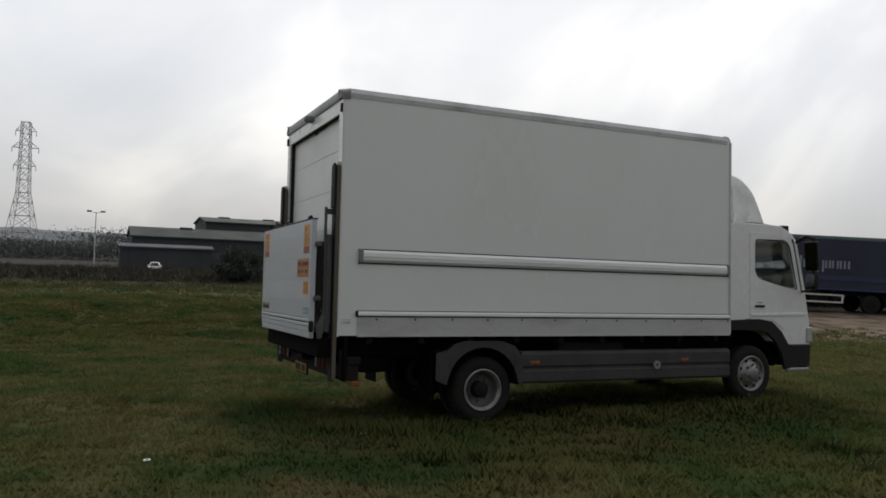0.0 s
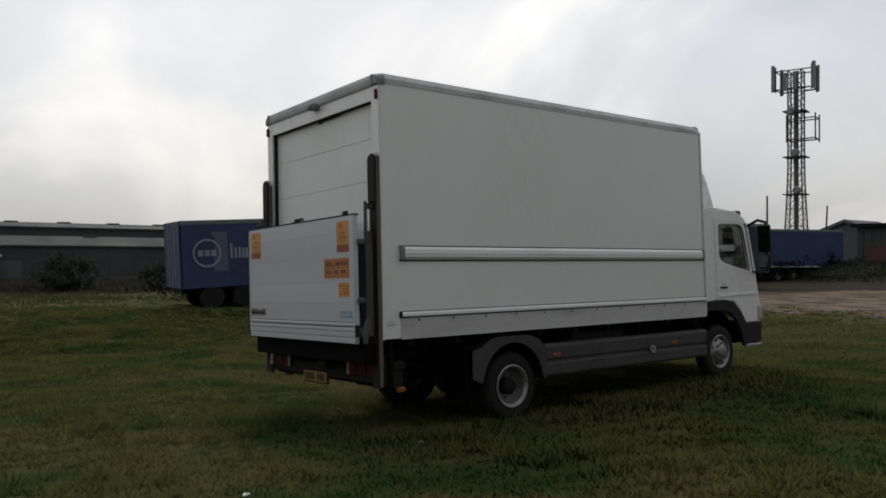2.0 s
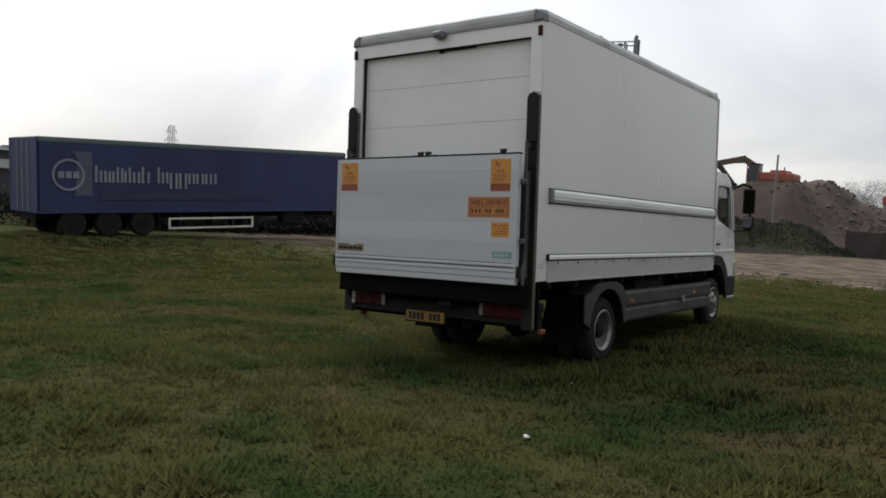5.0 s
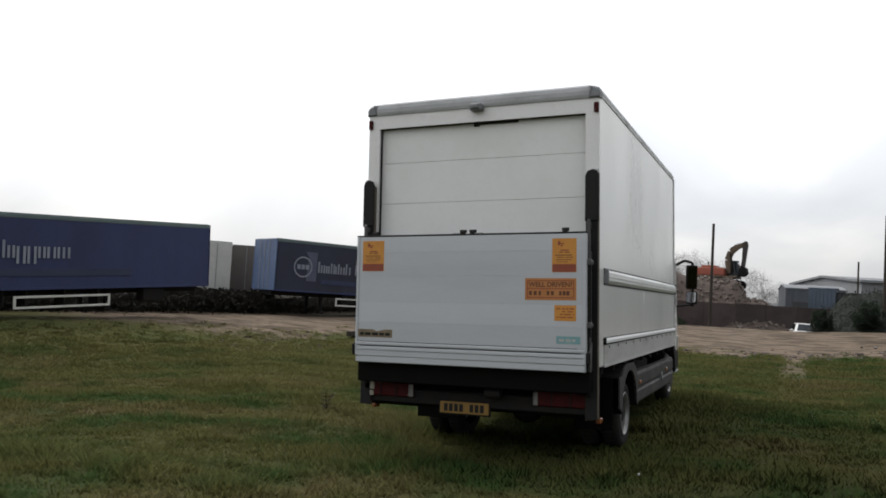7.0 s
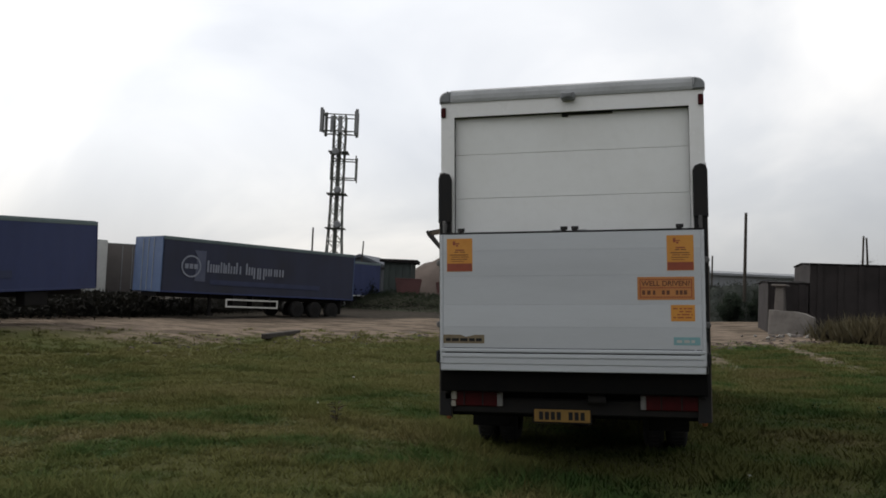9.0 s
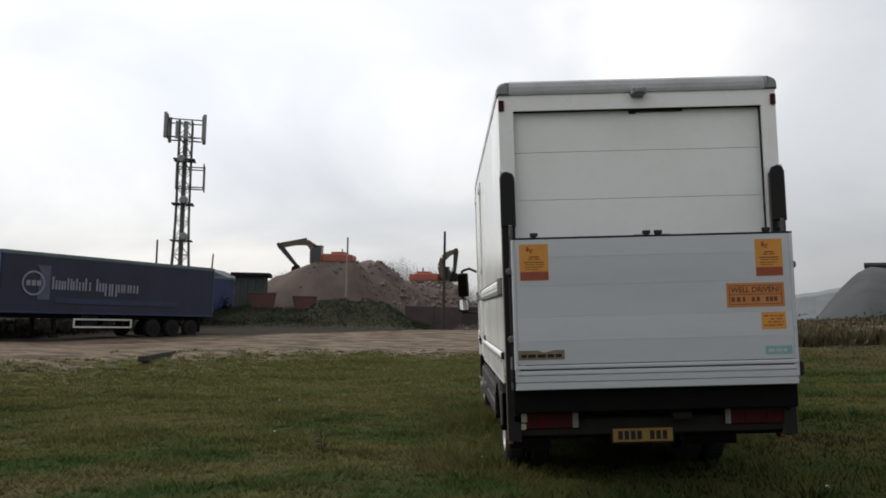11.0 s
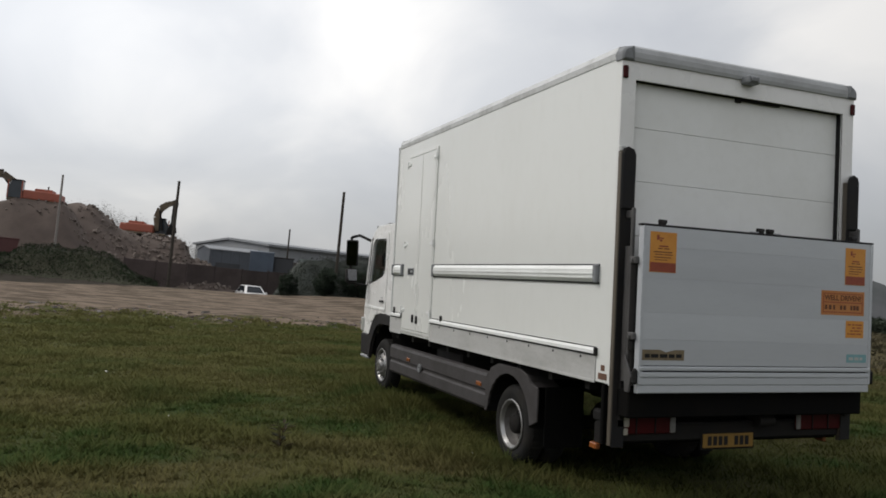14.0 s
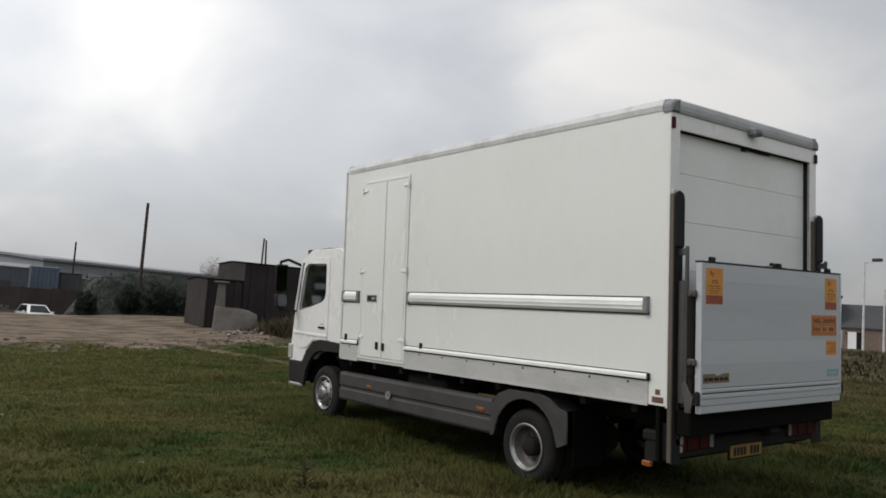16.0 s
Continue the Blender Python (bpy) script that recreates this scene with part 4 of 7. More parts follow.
def build_rear_end():
    bar = part("rear_bumper", block(-1.18, 1.18, -0.03, 0.08, 0.44, 0.58, 0.012), CHASSIS, truck, "low black rear bumper bar")
    # backing sheet in the same near black, deepening the shade
    part("bumper_back", block(-1.24, 1.24, 0.08, 0.12, 0.40, 0.88, 0.008), SHADE_BLACK, bar)
    for s, x0, x1 in ((-1, -1.20, -0.64), (1, 0.63, 1.17)):
        unit = part("tail_lamp", block(x0, x1, -0.055, -0.032, 0.505, 0.645, 0.01), LAMP_RED, bar, "dull red tail lamp cluster")
        inner = (x1 - 0.055, x1) if s < 0 else (x0, x0 + 0.05)
        part("reversing_lens", block(inner[0], inner[1], -0.066, -0.053, 0.51, 0.64, 0.006), LENS_DULL, unit)
        if s < 0:
            part("broken_lens", block(x0 + 0.0, x0 + 0.115, -0.066, -0.053, 0.565, 0.645, 0.006), LENS_CREAM, unit, "cracked clear lens")
            part("broken_lens", block(x0 + 0.05, x0 + 0.105, -0.066, -0.053, 0.50, 0.556, 0.006), LENS_CREAM, unit)
        part("lens_rib", block(x0 + 0.18, x0 + 0.19, -0.063, -0.053, 0.51, 0.64), BLACK_STEEL, unit)
        part("lens_rib", block(x0 + 0.36, x0 + 0.37, -0.063, -0.053, 0.51, 0.64), BLACK_STEEL, unit)
    p = part("number_plate", block(-0.345, 0.175, -0.046, -0.034, 0.375, 0.49, 0.004), PLATE_YELLOW, bar, "yellow rear number plate")
    x = -0.30
    for w in (0.05, 0.05, 0.05, 0.05, 0.0, 0.05, 0.05, 0.05):
        if w:
            part("plate_mark", block(x, x + w * 0.78, -0.048, -0.046, 0.395, 0.47), BLACK_STEEL, p)
        x += 0.055
    part("plate_holder", block(-0.36, 0.19, -0.033, -0.02, 0.36, 0.52), CHASSIS, bar)
    bm = rod((0.16, -0.10, 0.60), (0.32, -0.10, 0.60), 0.045, 12)
    block(0.19, 0.29, -0.09, 0.08, 0.555, 0.64, 0.01, bm)
    part("tow_jaw", bm, CHASSIS, bar, "worn steel towing jaw")
    for s in (-1, 1):
        bm = sheet([(0.04, 0.42), (0.27, 0.38), (0.27, 0.55), (0.16, 0.60), (0.10, 0.74), (0.04, 0.74)], [], side(s * 1.17, s), 0.02, 0.004)
        part("bumper_bracket", bm, CHASSIS, bar, "black side bracket")
        bm = block(s * 1.19, s * 1.235, 0.17, 0.27, 0.345, 0.395, 0.008)
        part("side_reflector", bm, LAMP_AMBER, bar, "orange side reflector")
        bm = block(s * 1.12, s * 1.20, 0.12, 0.30, 0.56, 0.66, 0.02)
        part("wiring_box", bm, CHASSIS, bar)
    return bar


def build_chassis():
    bm = bmesh.new()
    for s in (-1, 1):
        block(s * 0.36, s * 0.44, 0.1, 7.0, 0.60, 0.80, 0.006, bm)
    for y in (0.5, 1.4, 2.2, 3.2, 4.2, 5.2, 6.3):
        block(-0.36, 0.36, y, y + 0.06, 0.63, 0.78, 0, bm)
    ch = part("chassis", bm, CHASSIS, truck, "black ladder chassis")
    for y in np.arange(0.35, 5.4, 0.62):
        part("cross_bearer", block(-1.20, 1.20, y, y + 0.07, 0.80, 0.888), CHASSIS, ch)
    part("front_axle", rod((-0.95, 6.09, 0.335), (0.95, 6.09, 0.335), 0.05, 10), CHASSIS, ch)
    bm = rod((-1.0, 1.82, 0.25), (1.0, 1.82, 0.25), 0.07, 12)
    bmesh.ops.create_uvsphere(bm, u_segments=14, v_segments=8, radius=0.21, matrix=Matrix.Translation((0, 1.82, 0.27)))
    part("rear_axle", bm, CHASSIS, ch, smooth=True)
    part("fuel_tank", soften(block(0.55, 1.10, 2.9, 3.9, 0.34, 0.80), 0.06, 2), CHASSIS, ch)
    part("battery_box", block(-1.10, -0.55, 3.3, 4.1, 0.38, 0.80, 0.03), CHASSIS, ch)
    for x in (-0.62, 0.62):
        part("air_tank", rod((x, 2.35, 0.46), (x, 3.05, 0.46), 0.14, 14), CHASSIS, ch)
    part("gearbox", soften(block(-0.22, 0.22, 4.9, 6.4, 0.30, 0.78), 0.06, 2), CHASSIS, ch)
    part("exhaust_box", rod((-0.2, 4.3, 0.42), (-0.2, 5.3, 0.42), 0.16, 14), CHASSIS, ch)
    part("spare_wheel", lathe([(-0.10, 0.20), (-0.11, 0.34), (-0.06, 0.38), (0.06, 0.38), (0.11, 0.34), (0.10, 0.20)], 0.0, 0, 0, 24), RUBBER, ch).matrix_basis = pose(0, 0.72, 0.50, 0, 90, 0)
    # side guards: ribbed grey panels
    for s in (-1, 1):
        prof = [(1.165, 0.33), (1.205, 0.31), (1.225, 0.34), (1.225, 0.455), (1.205, 0.475), (1.205, 0.50), (1.225, 0.52), (1.225, 0.655), (1.21, 0.69), (1.15, 0.70), (1.15, 0.67), (1.18, 0.66)]
        bm = sheet([(s * u, v) for u, v in prof], [], lambda u, v, w: (u, 2.30 + w, v), 3.27, 0.0)
        g = part("side_guard", bm, GUARD_GREY, truck, "grey ribbed plastic side guard")
        for y in (2.42, 4.72):
            part("side_reflector", block(s * 1.222, s * 1.236, y, y + 0.13, 0.535, 0.58, 0.006), LAMP_AMBER, g, "orange side reflector")
        bm = lathe([(0.0, 0.055), (0.02, 0.055), (0.02, 0.02), (0.012, 0.015)], 0, 4.32, 0.50, 16)
        if s < 0:
            bmesh.ops.scale(bm, vec=(-1, 1, 1), verts=bm.verts)
        bmesh.ops.translate(bm, vec=(s * 1.222, 0, 0), verts=bm.verts)
        part("filler_cap", bm, CORNER_GREY, g)
        for y in (2.6, 3.7, 4.9):
            part("guard_bracket", block(s * 0.44, s * 1.16, y, y + 0.05, 0.55, 0.62), CHASSIS, g)
        # rear wheel arch
        outer = [(2.32, 0.29), (2.32, 0.62), (2.21, 0.76), (2.03, 0.825), (1.55, 0.825), (1.42, 0.79), (1.33, 0.71), (1.19, 0.69), (1.18, 0.66), (1.18, 0.38), (1.27, 0.34)]
        arc = [(1.79 + 0.470 * math.cos(a), 0.30 + 0.455 * math.sin(a)) for a in np.linspace(math.pi - 0.04, 0.04, 15)]
        arch = part("wheel_arch", sheet(outer + arc, [], side(s * 1.205, s), 0.022, 0.006), GUARD_GREY, truck, "scuffed grey rear wheel arch")
        own = bmesh.new()
        ring = [[own.verts.new((s * x, 1.79 + 0.470 * math.cos(a), 0.30 + 0.455 * math.sin(a))) for x in (1.225, 0.62)] for a in np.linspace(math.pi, 0, 17)]
        for p, q in zip(ring, ring[1:]):
            own.faces.new((p[0], q[0], q[1], p[1]))
        bmesh.ops.solidify(own, geom=own.faces[:], thickness=0.012)
        part("arch_liner", own, CHASSIS, arch)
        own = bmesh.new()
        top = [(1.24, 0.69), (1.35, 0.73), (1.43, 0.785), (1.55, 0.822), (2.03, 0.822), (2.20, 0.76), (2.30, 0.62)]
        rows = [[own.verts.new((s * x, y, z)) for x in (1.21, 0.95)] for y, z in top]
        for p, q in zip(rows, rows[1:]):
            own.faces.new((p[0], q[0], q[1], p[1]))
        bmesh.ops.solidify(own, geom=own.faces[:], thickness=0.012)
        part("arch_top", own, GUARD_GREY, arch)
        # flap takes the near black for the dark space behind the wheel
        part("mud_flap", block(s * 0.74, s * 1.15, 1.16, 1.175, 0.14, 0.70, 0.003), SHADE_BLACK, arch, "black rubber mud flap")


def build_wheel(s, y, outer_x, deep):
    """One road wheel; deep: the dished rim of the twin rear wheels."""
    z, R, seg = (0.245 if deep else 0.335), 0.385, 40
    c = s * outer_x + (0.0 if deep else CAB_SHIFT)
    w = 0.215
    shape = [(-0.02, 0.245), (0.0, 0.30), (-0.008, 0.345), (-0.03, 0.375), (-0.05, R), (-w + 0.05, R), (-w + 0.03, 0.375), (-w + 0.008, 0.345), (-w, 0.30), (-w + 0.02, 0.245)]
    tyre = part("wheel", lathe([(s * a, r) for a, r in shape], c, y, z, seg), RUBBER, truck, "worn black tyre on a silver steel rim", True)
    # tread blocks
    bm = bmesh.new()
    for k in range(seg):
        a = 2 * math.pi * k / seg
        t = Matrix.Translation((c - s * w / 2, y + (R + 0.001) * math.cos(a), z + (R + 0.001) * math.sin(a))) @ Matrix.Rotation(a, 4, "X")
        own = bmesh.new()
        bmesh.ops.create_cube(own, size=1, matrix=t @ Matrix.Diagonal((w - 0.10, 0.010, 0.030, 1)))
        join(bm, own)
    part("tread", bm, RUBBER, tyre)
    if deep:
        rim = [(-0.006, 0.248), (0.002, 0.240), (-0.004, 0.222), (-0.030, 0.218), (-0.036, 0.208)]
        dish = [(-0.036, 0.208), (-0.12, 0.195), (-0.135, 0.16), (-0.138, 0.10)]
        part("rim_dish", lathe([(s * a, r) for a, r in dish], c, y, z, seg), RIM_GRIME, tyre, "grimy dished wheel centre", True)
        hub = [(-0.138, 0.10), (-0.05, 0.095), (-0.03, 0.08), (-0.03, 0.0)]
        nut_r, nut_x = 0.135, -0.135
    else:
        rim = [(-0.006, 0.248), (0.002, 0.240), (-0.006, 0.222), (-0.045, 0.212), (-0.05, 0.19), (-0.012, 0.165), (0.012, 0.12)]
        hub = [(0.012, 0.12), (0.018, 0.095), (0.04, 0.085), (0.05, 0.06), (0.05, 0.0)]
        nut_r, nut_x = 0.128, 0.012
    part("rim", lathe([(s * a, r) for a, r in rim], c, y, z, seg), RIM_SILVER, tyre, "silver steel rim", True)
    part("hub", lathe([(s * a, max(r, 0.001)) for a, r in hub], c, y, z, 24), CHASSIS if deep else RIM_SILVER, tyre, "", True)
    for k in range(8):
        a = 2 * math.pi * k / 8
        p = Vector((c + s * nut_x, y + nut_r * math.cos(a), z + nut_r * math.sin(a)))
        part("wheel_nut", rod(p, p + Vector((s * 0.032, 0, 0)), 0.016, 6), RIM_GRIME if deep else RIM_SILVER, tyre)
    if not deep:
        for k in range(8):
            a = 2 * math.pi * (k + 0.5) / 8
            p = Vector((c - s * 0.028, y + 0.185 * math.cos(a), z + 0.185 * math.sin(a)))
            part("rim_slot", rod(p, p + Vector((s * 0.010, 0, 0)), 0.022, 10), CHASSIS, tyre)


def build_cab():
    X = 1.13
    prof = [(5.68, 1.06), (5.68, 2.36), (5.78, 2.455), (6.66, 2.445), (6.88, 2.34), (6.965, 2.25), (7.13, 1.52), (7.22, 1.06), (7.245, 0.73), (6.74, 0.73), (6.62, 0.90), (6.44, 1.04), (6.25, 1.075)]
    glass = rounded([(6.17, 2.215), (6.74, 2.225), (6.82, 2.15), (6.975, 1.53), (6.60, 1.60), (6.25, 1.68), (6.17, 1.76)], 0.05, 3)
    cab = part("cab", block(-X + 0.05, X - 0.05, 5.70, 7.15, 0.98, 1.02), CAB_WHITE, truck, "white day cab with a roof deflector")
    cab.location.x = CAB_SHIFT
    for s in (-1, 1):
        part("cab_side", sheet(prof, [glass], side(s * (X - 0.04), s), 0.04, 0.008), CAB_WHITE, cab)
        # door skin with shut lines
        skin = rounded([(6.07, 1.09), (6.06, 2.33), (6.74, 2.325), (6.90, 2.20), (7.085, 1.50), (7.165, 1.09), (6.9, 0.95), (6.70, 0.95), (6.50, 1.09)], 0.05, 3)
        part("cab_door", sheet(skin, [rounded([(6.155, 2.235), (6.75, 2.24), (6.835, 2.16), (6.99, 1.515), (6.60, 1.585), (6.235, 1.665), (6.155, 1.75)], 0.05, 3)], side(s * X, s), 0.010, 0.004), CAB_WHITE, cab, "white cab door")
        part("window_seal", sheet(rounded([(6.155, 2.235), (6.75, 2.24), (6.835, 2.16), (6.99, 1.515), (6.60, 1.585), (6.235, 1.665), (6.155, 1.75)], 0.05, 3), [glass], side(s * (X - 0.004), s), 0.012), BLACK_STEEL, cab)
        pane = part("side_window", sheet(glass, [], side(s * (X - 0.022), s), 0.004), GLASS, cab, "tinted side window")
        pane.visible_shadow = False
        part("door_moulding", sheet([(6.08, 1.135), (7.12, 1.15), (7.13, 1.195), (6.08, 1.175)], [], side(s * (X + 0.008), s), 0.014, 0.005), CAB_WHITE, cab)
        part("door_handle", block(s * (X + 0.008), s * (X + 0.034), 6.15, 6.33, 1.265, 1.295, 0.008), BLACK_STEEL, cab, "black door handle")
        part("step_light", block(s * (X + 0.002), s * (X + 0.016), 6.00, 6.10, 1.075, 1.10, 0.004), BLACK_STEEL, cab)
        part("cab_badge", block(s * (X + 0.010), s * (X + 0.013), 6.20, 6.29, 1.325, 1.338), CORNER_GREY, cab)
        part("screen_pillar", sheet([(6.90, 2.26), (6.955, 2.24), (7.135, 1.50), (7.075, 1.50)], [], side(s * (X - 0.002), s), 0.022, 0.006), CAB_WHITE, cab)
        part("door_gap", sheet([(6.875, 2.26), (6.898, 2.26), (7.073, 1.50), (7.052, 1.50)], [], side(s * (X - 0.001), s), 0.014), BLACK_STEEL, cab)
        # lower front corner, wheel arch lip and bumper end
        lip_out = [(5.66, 1.08), (6.24, 1.10), (6.47, 1.065), (6.66, 0.92), (6.80, 0.73), (6.83, 0.40)]
        lip_in = [(6.72, 0.38), (6.66, 0.62), (6.52, 0.81), (6.38, 0.91), (6.20, 0.95), (5.66, 0.94)]
        lip = part("front_wheel_arch", sheet(lip_out + lip_in, [], side(s * (X - 0.02), s), 0.055, 0.01), ARCH_DARK, cab, "dark grey front wheel arch")
        own = bmesh.new()
        rows = [[own.verts.new((s * x, 6.03 + 0.52 * math.cos(a), 0.34 + 0.60 * math.sin(a))) for x in (X, 0.55)] for a in np.linspace(0.15, math.pi - 0.3, 13)]
        for p, q in zip(rows, rows[1:]):
            own.faces.new((p[0], q[0], q[1], p[1]))
        bmesh.ops.solidify(own, geom=own.faces[:], thickness=0.015)
        part("arch_liner", own, CHASSIS, lip)
        part("step_panel", sheet([(6.78, 0.40), (7.22, 0.42), (7.25, 0.725), (6.80, 0.725)], [], side(s * (X - 0.03), s), 0.05, 0.012), ARCH_DARK, cab, "dark grey bumper end")
        part("cab_step", block(s * (X - 0.02), s * (X + 0.03), 6.76, 7.20, 0.355, 0.40, 0.012), GALV, cab)
        part("headlamp", sheet([(0.72, 0.74), (1.10, 0.74), (1.12, 0.94), (0.80, 0.94)] if s > 0 else [(-0.72, 0.74), (-1.10, 0.74), (-1.12, 0.94), (-0.80, 0.94)], [], lambda u, v, w: (u, 7.20 + w, v), 0.07, 0.015), LAMP_CLEAR, cab)
        part("indicator", block(s * (X - 0.03), s * (X + 0.022), 7.16, 7.285, 0.76, 0.985, 0.015), LAMP_CLEAR, cab, "clear corner indicator lamp")
        # collar between cab and box
        part("cab_side_flap", sheet([(5.585, 1.10), (5.72, 1.10), (5.76, 2.42), (5.62, 2.50)], [], side(s * (X - 0.06), s), 0.02, 0.004), CAB_WHITE, cab)
        part("air_vent", block(s * (X - 0.045), s * (X - 0.028), 5.62, 5.68, 1.29, 1.45, 0.006), BLACK_STEEL, cab)
        part("roof_marker", block(s * 0.98, s * 1.085, 6.74, 6.88, 2.355, 2.46, 0.012), BLACK_STEEL, cab)
        # mirrors on a tubular arm
        ax, ay, my = s * (X - 0.02), 6.98, 7.10 if s < 0 else 6.98
        bm = rod((ax, ay - 0.04, 2.20), (s * 1.30, my, 2.30), 0.022, 8)
        rod((s * 1.30, my, 2.30), (s * 1.43, my, 2.26), 0.022, 8, bm)
        rod((s * 1.43, my, 2.265), (s * 1.43, my, 1.50), 0.022, 8, bm)
        rod((s * 1.43, my, 1.53), (s * (X - 0.01), 7.08, 1.50), 0.015, 8, bm)
        arm = part("mirror_arm", bm, BLACK_STEEL, cab, "black tubular mirror arm")
        for z0, z1, tilt in ((1.80, 2.22, 24), (1.54, 1.76, -8)):
            m = Matrix.Rotation(radians(s * tilt), 4, "Z") @ Matrix.Rotation(radians(6 if tilt > 0 else -12), 4, "X")
            c = Vector((s * 1.415, my - 0.02, (z0 + z1) / 2))
            own = soften(block(-0.095, 0.095, -0.045, 0.045, (z0 - z1) / 2, (z1 - z0) / 2), 0.03, 2)
            bmesh.ops.transform(own, matrix=Matrix.Translation(c) @ m, verts=own.verts)
            part("mirror_housing", own, BLACK_STEEL, arm, "", True)
            own = sheet(rounded([(-0.078, (z0 - z1) / 2 + 0.018), (0.078, (z0 - z1) / 2 + 0.018), (0.078, (z1 - z0) / 2 - 0.018), (-0.078, (z1 - z0) / 2 - 0.018)], 0.03, 3), [], rear(-0.045), 0.004)
            bmesh.ops.transform(own, matrix=Matrix.Translation(c) @ m, verts=own.verts)
            part("mirror_face", own, MIRROR if tilt > 0 else WIDE_MIRROR, arm, "mirror glass")
    # roof, back wall, nose, screen
    def strip(name, pts, mat, label="", thick=0.03, half=X - 0.04):
        own = bmesh.new()
        rows = [[own.verts.new((x, y, z)) for x in np.linspace(-half, half, 9)] for y, z in pts]
        for p, q in zip(rows, rows[1:]):
            for k in range(8):
                own.faces.new((p[k], p[k + 1], q[k + 1], q[k]))
        bmesh.ops.solidify(own, geom=own.faces[:], thickness=thick)
        return part(name, own, mat, cab, label, True)
    strip("cab_roof", [(5.68, 2.36), (5.78, 2.455), (6.2, 2.475), (6.66, 2.445), (6.88, 2.34), (6.965, 2.25)], CAB_WHITE)
    strip("cab_back", [(5.68, 1.02), (5.68, 1.7)], CAB_WHITE)
    strip("cab_back_top", [(5.68, 2.15), (5.68, 2.36)], CAB_WHITE)
    bm = block(-X + 0.04, -0.55, 5.68, 5.71, 1.7, 2.15)
    block(0.55, X - 0.04, 5.68, 5.71, 1.7, 2.15, 0, bm)
    block(-0.55, 0.55, 5.68, 5.71, 1.7, 2.15, 0, bm)
    part("cab_back_panel", bm, CAB_WHITE, cab)
    strip("cab_nose", [(7.13, 1.52), (7.20, 1.30), (7.235, 1.06), (7.255, 0.73)], CAB_WHITE)
    strip("grille", [(7.245, 1.25), (7.275, 1.02), (7.285, 0.80)], BLACK_STEEL, "black front grille", 0.02, 0.70)
    strip("front_bumper", [(7.25, 0.73), (7.29, 0.68), (7.29, 0.48), (7.22, 0.38)], GUARD_GREY, "dark grey front bumper")
    ws = strip("windscreen", [(6.965, 2.25), (7.05, 1.9), (7.13, 1.52)], GLASS, "raked windscreen", 0.006)
    ws.visible_shadow = False
    strip("sun_visor", [(6.93, 2.33), (7.07, 2.27)], DARK_GLASS, "", 0.01, X - 0.08)
    # inside
    strip("dashboard", [(7.12, 1.46), (6.80, 1.50), (6.72, 1.40), (6.74, 1.05)], DASH, "dark dashboard", 0.03)
    for x in (-0.62, 0.10, 0.62):
        bm = soften(block(x - 0.23, x + 0.23, 5.98, 6.45, 1.18, 1.32), 0.04, 2)
        join(bm, soften(block(x - 0.23, x + 0.23, 5.88, 6.02, 1.28, 1.82), 0.04, 2))
        join(bm, soften(block(x - 0.13, x + 0.13, 5.88, 5.97, 1.85, 2.0), 0.03, 2))
        part("seat", bm, SEAT_CLOTH, cab, "dark cloth seat")
    own = bmesh.new()
    n = 28
    ring = [[own.verts.new(((0.21 + 0.016 * math.cos(b)) * math.cos(a), (0.21 + 0.016 * math.cos(b)) * math.sin(a), 0.016 * math.sin(b))) for b in np.linspace(0, 2 * math.pi, 7)[:-1]] for a in np.linspace(0, 2 * math.pi, n + 1)[:-1]]
    for i in range(n):
        for k in range(6):
            own.faces.new((ring[i][k], ring[(i + 1) % n][k], ring[(i + 1) % n][(k + 1) % 6], ring[i][(k + 1) % 6]))
    rod((0, -0.21, 0), (0, 0.21, 0), 0.015, 6, own)
    rod((-0.21, 0, 0), (0.21, 0, 0), 0.015, 6, own)
    bmesh.ops.transform(own, matrix=pose(0.62, 6.62, 1.52, 55, 0, 0), verts=own.verts)
    part("steering_wheel", own, DASH, cab, "", True)
    # roof air deflector, a scooped shell
    own = bmesh.new()
    rows = []
    for k in range(11):
        t = k / 10
        y = 5.80 + 1.12 * t
        top = 3.19 - 0.73 * t ** 3.4
        half = 1.0 - 0.48 * t
        row = []
        for j in range(17):
            u = -1 + 2 * j / 16
            row.append(own.verts.new((0.09 + (half * math.sin(u * math.pi / 2) if abs(u) < 1 else half * u), y, 2.44 + (top - 2.44) * (1 - abs(u) ** 7))))
        rows.append(row)
    for p, q in zip(rows, rows[1:]):
        for k in range(16):
            own.faces.new((p[k], p[k + 1], q[k + 1], q[k]))
    bmesh.ops.solidify(own, geom=own.faces[:], thickness=0.012)
    part("roof_deflector", own, CAB_WHITE, cab, "white moulded roof air deflector", True)
    part("deflector_strut", rod((0.5, 5.95, 2.45), (0.5, 5.86, 3.05), 0.015, 8), BLACK_STEEL, cab)


box_part = build_cargo_box()
build_side_door(box_part)
build_tail_lift()
build_rear_end()
build_chassis()
for side_sign in (-1, 1):
    build_wheel(side_sign, 1.82, 1.165, True)
    build_wheel(side_sign, 1.82, 0.915, True)
    build_wheel(side_sign, 6.09, 1.145, False)
build_cab()


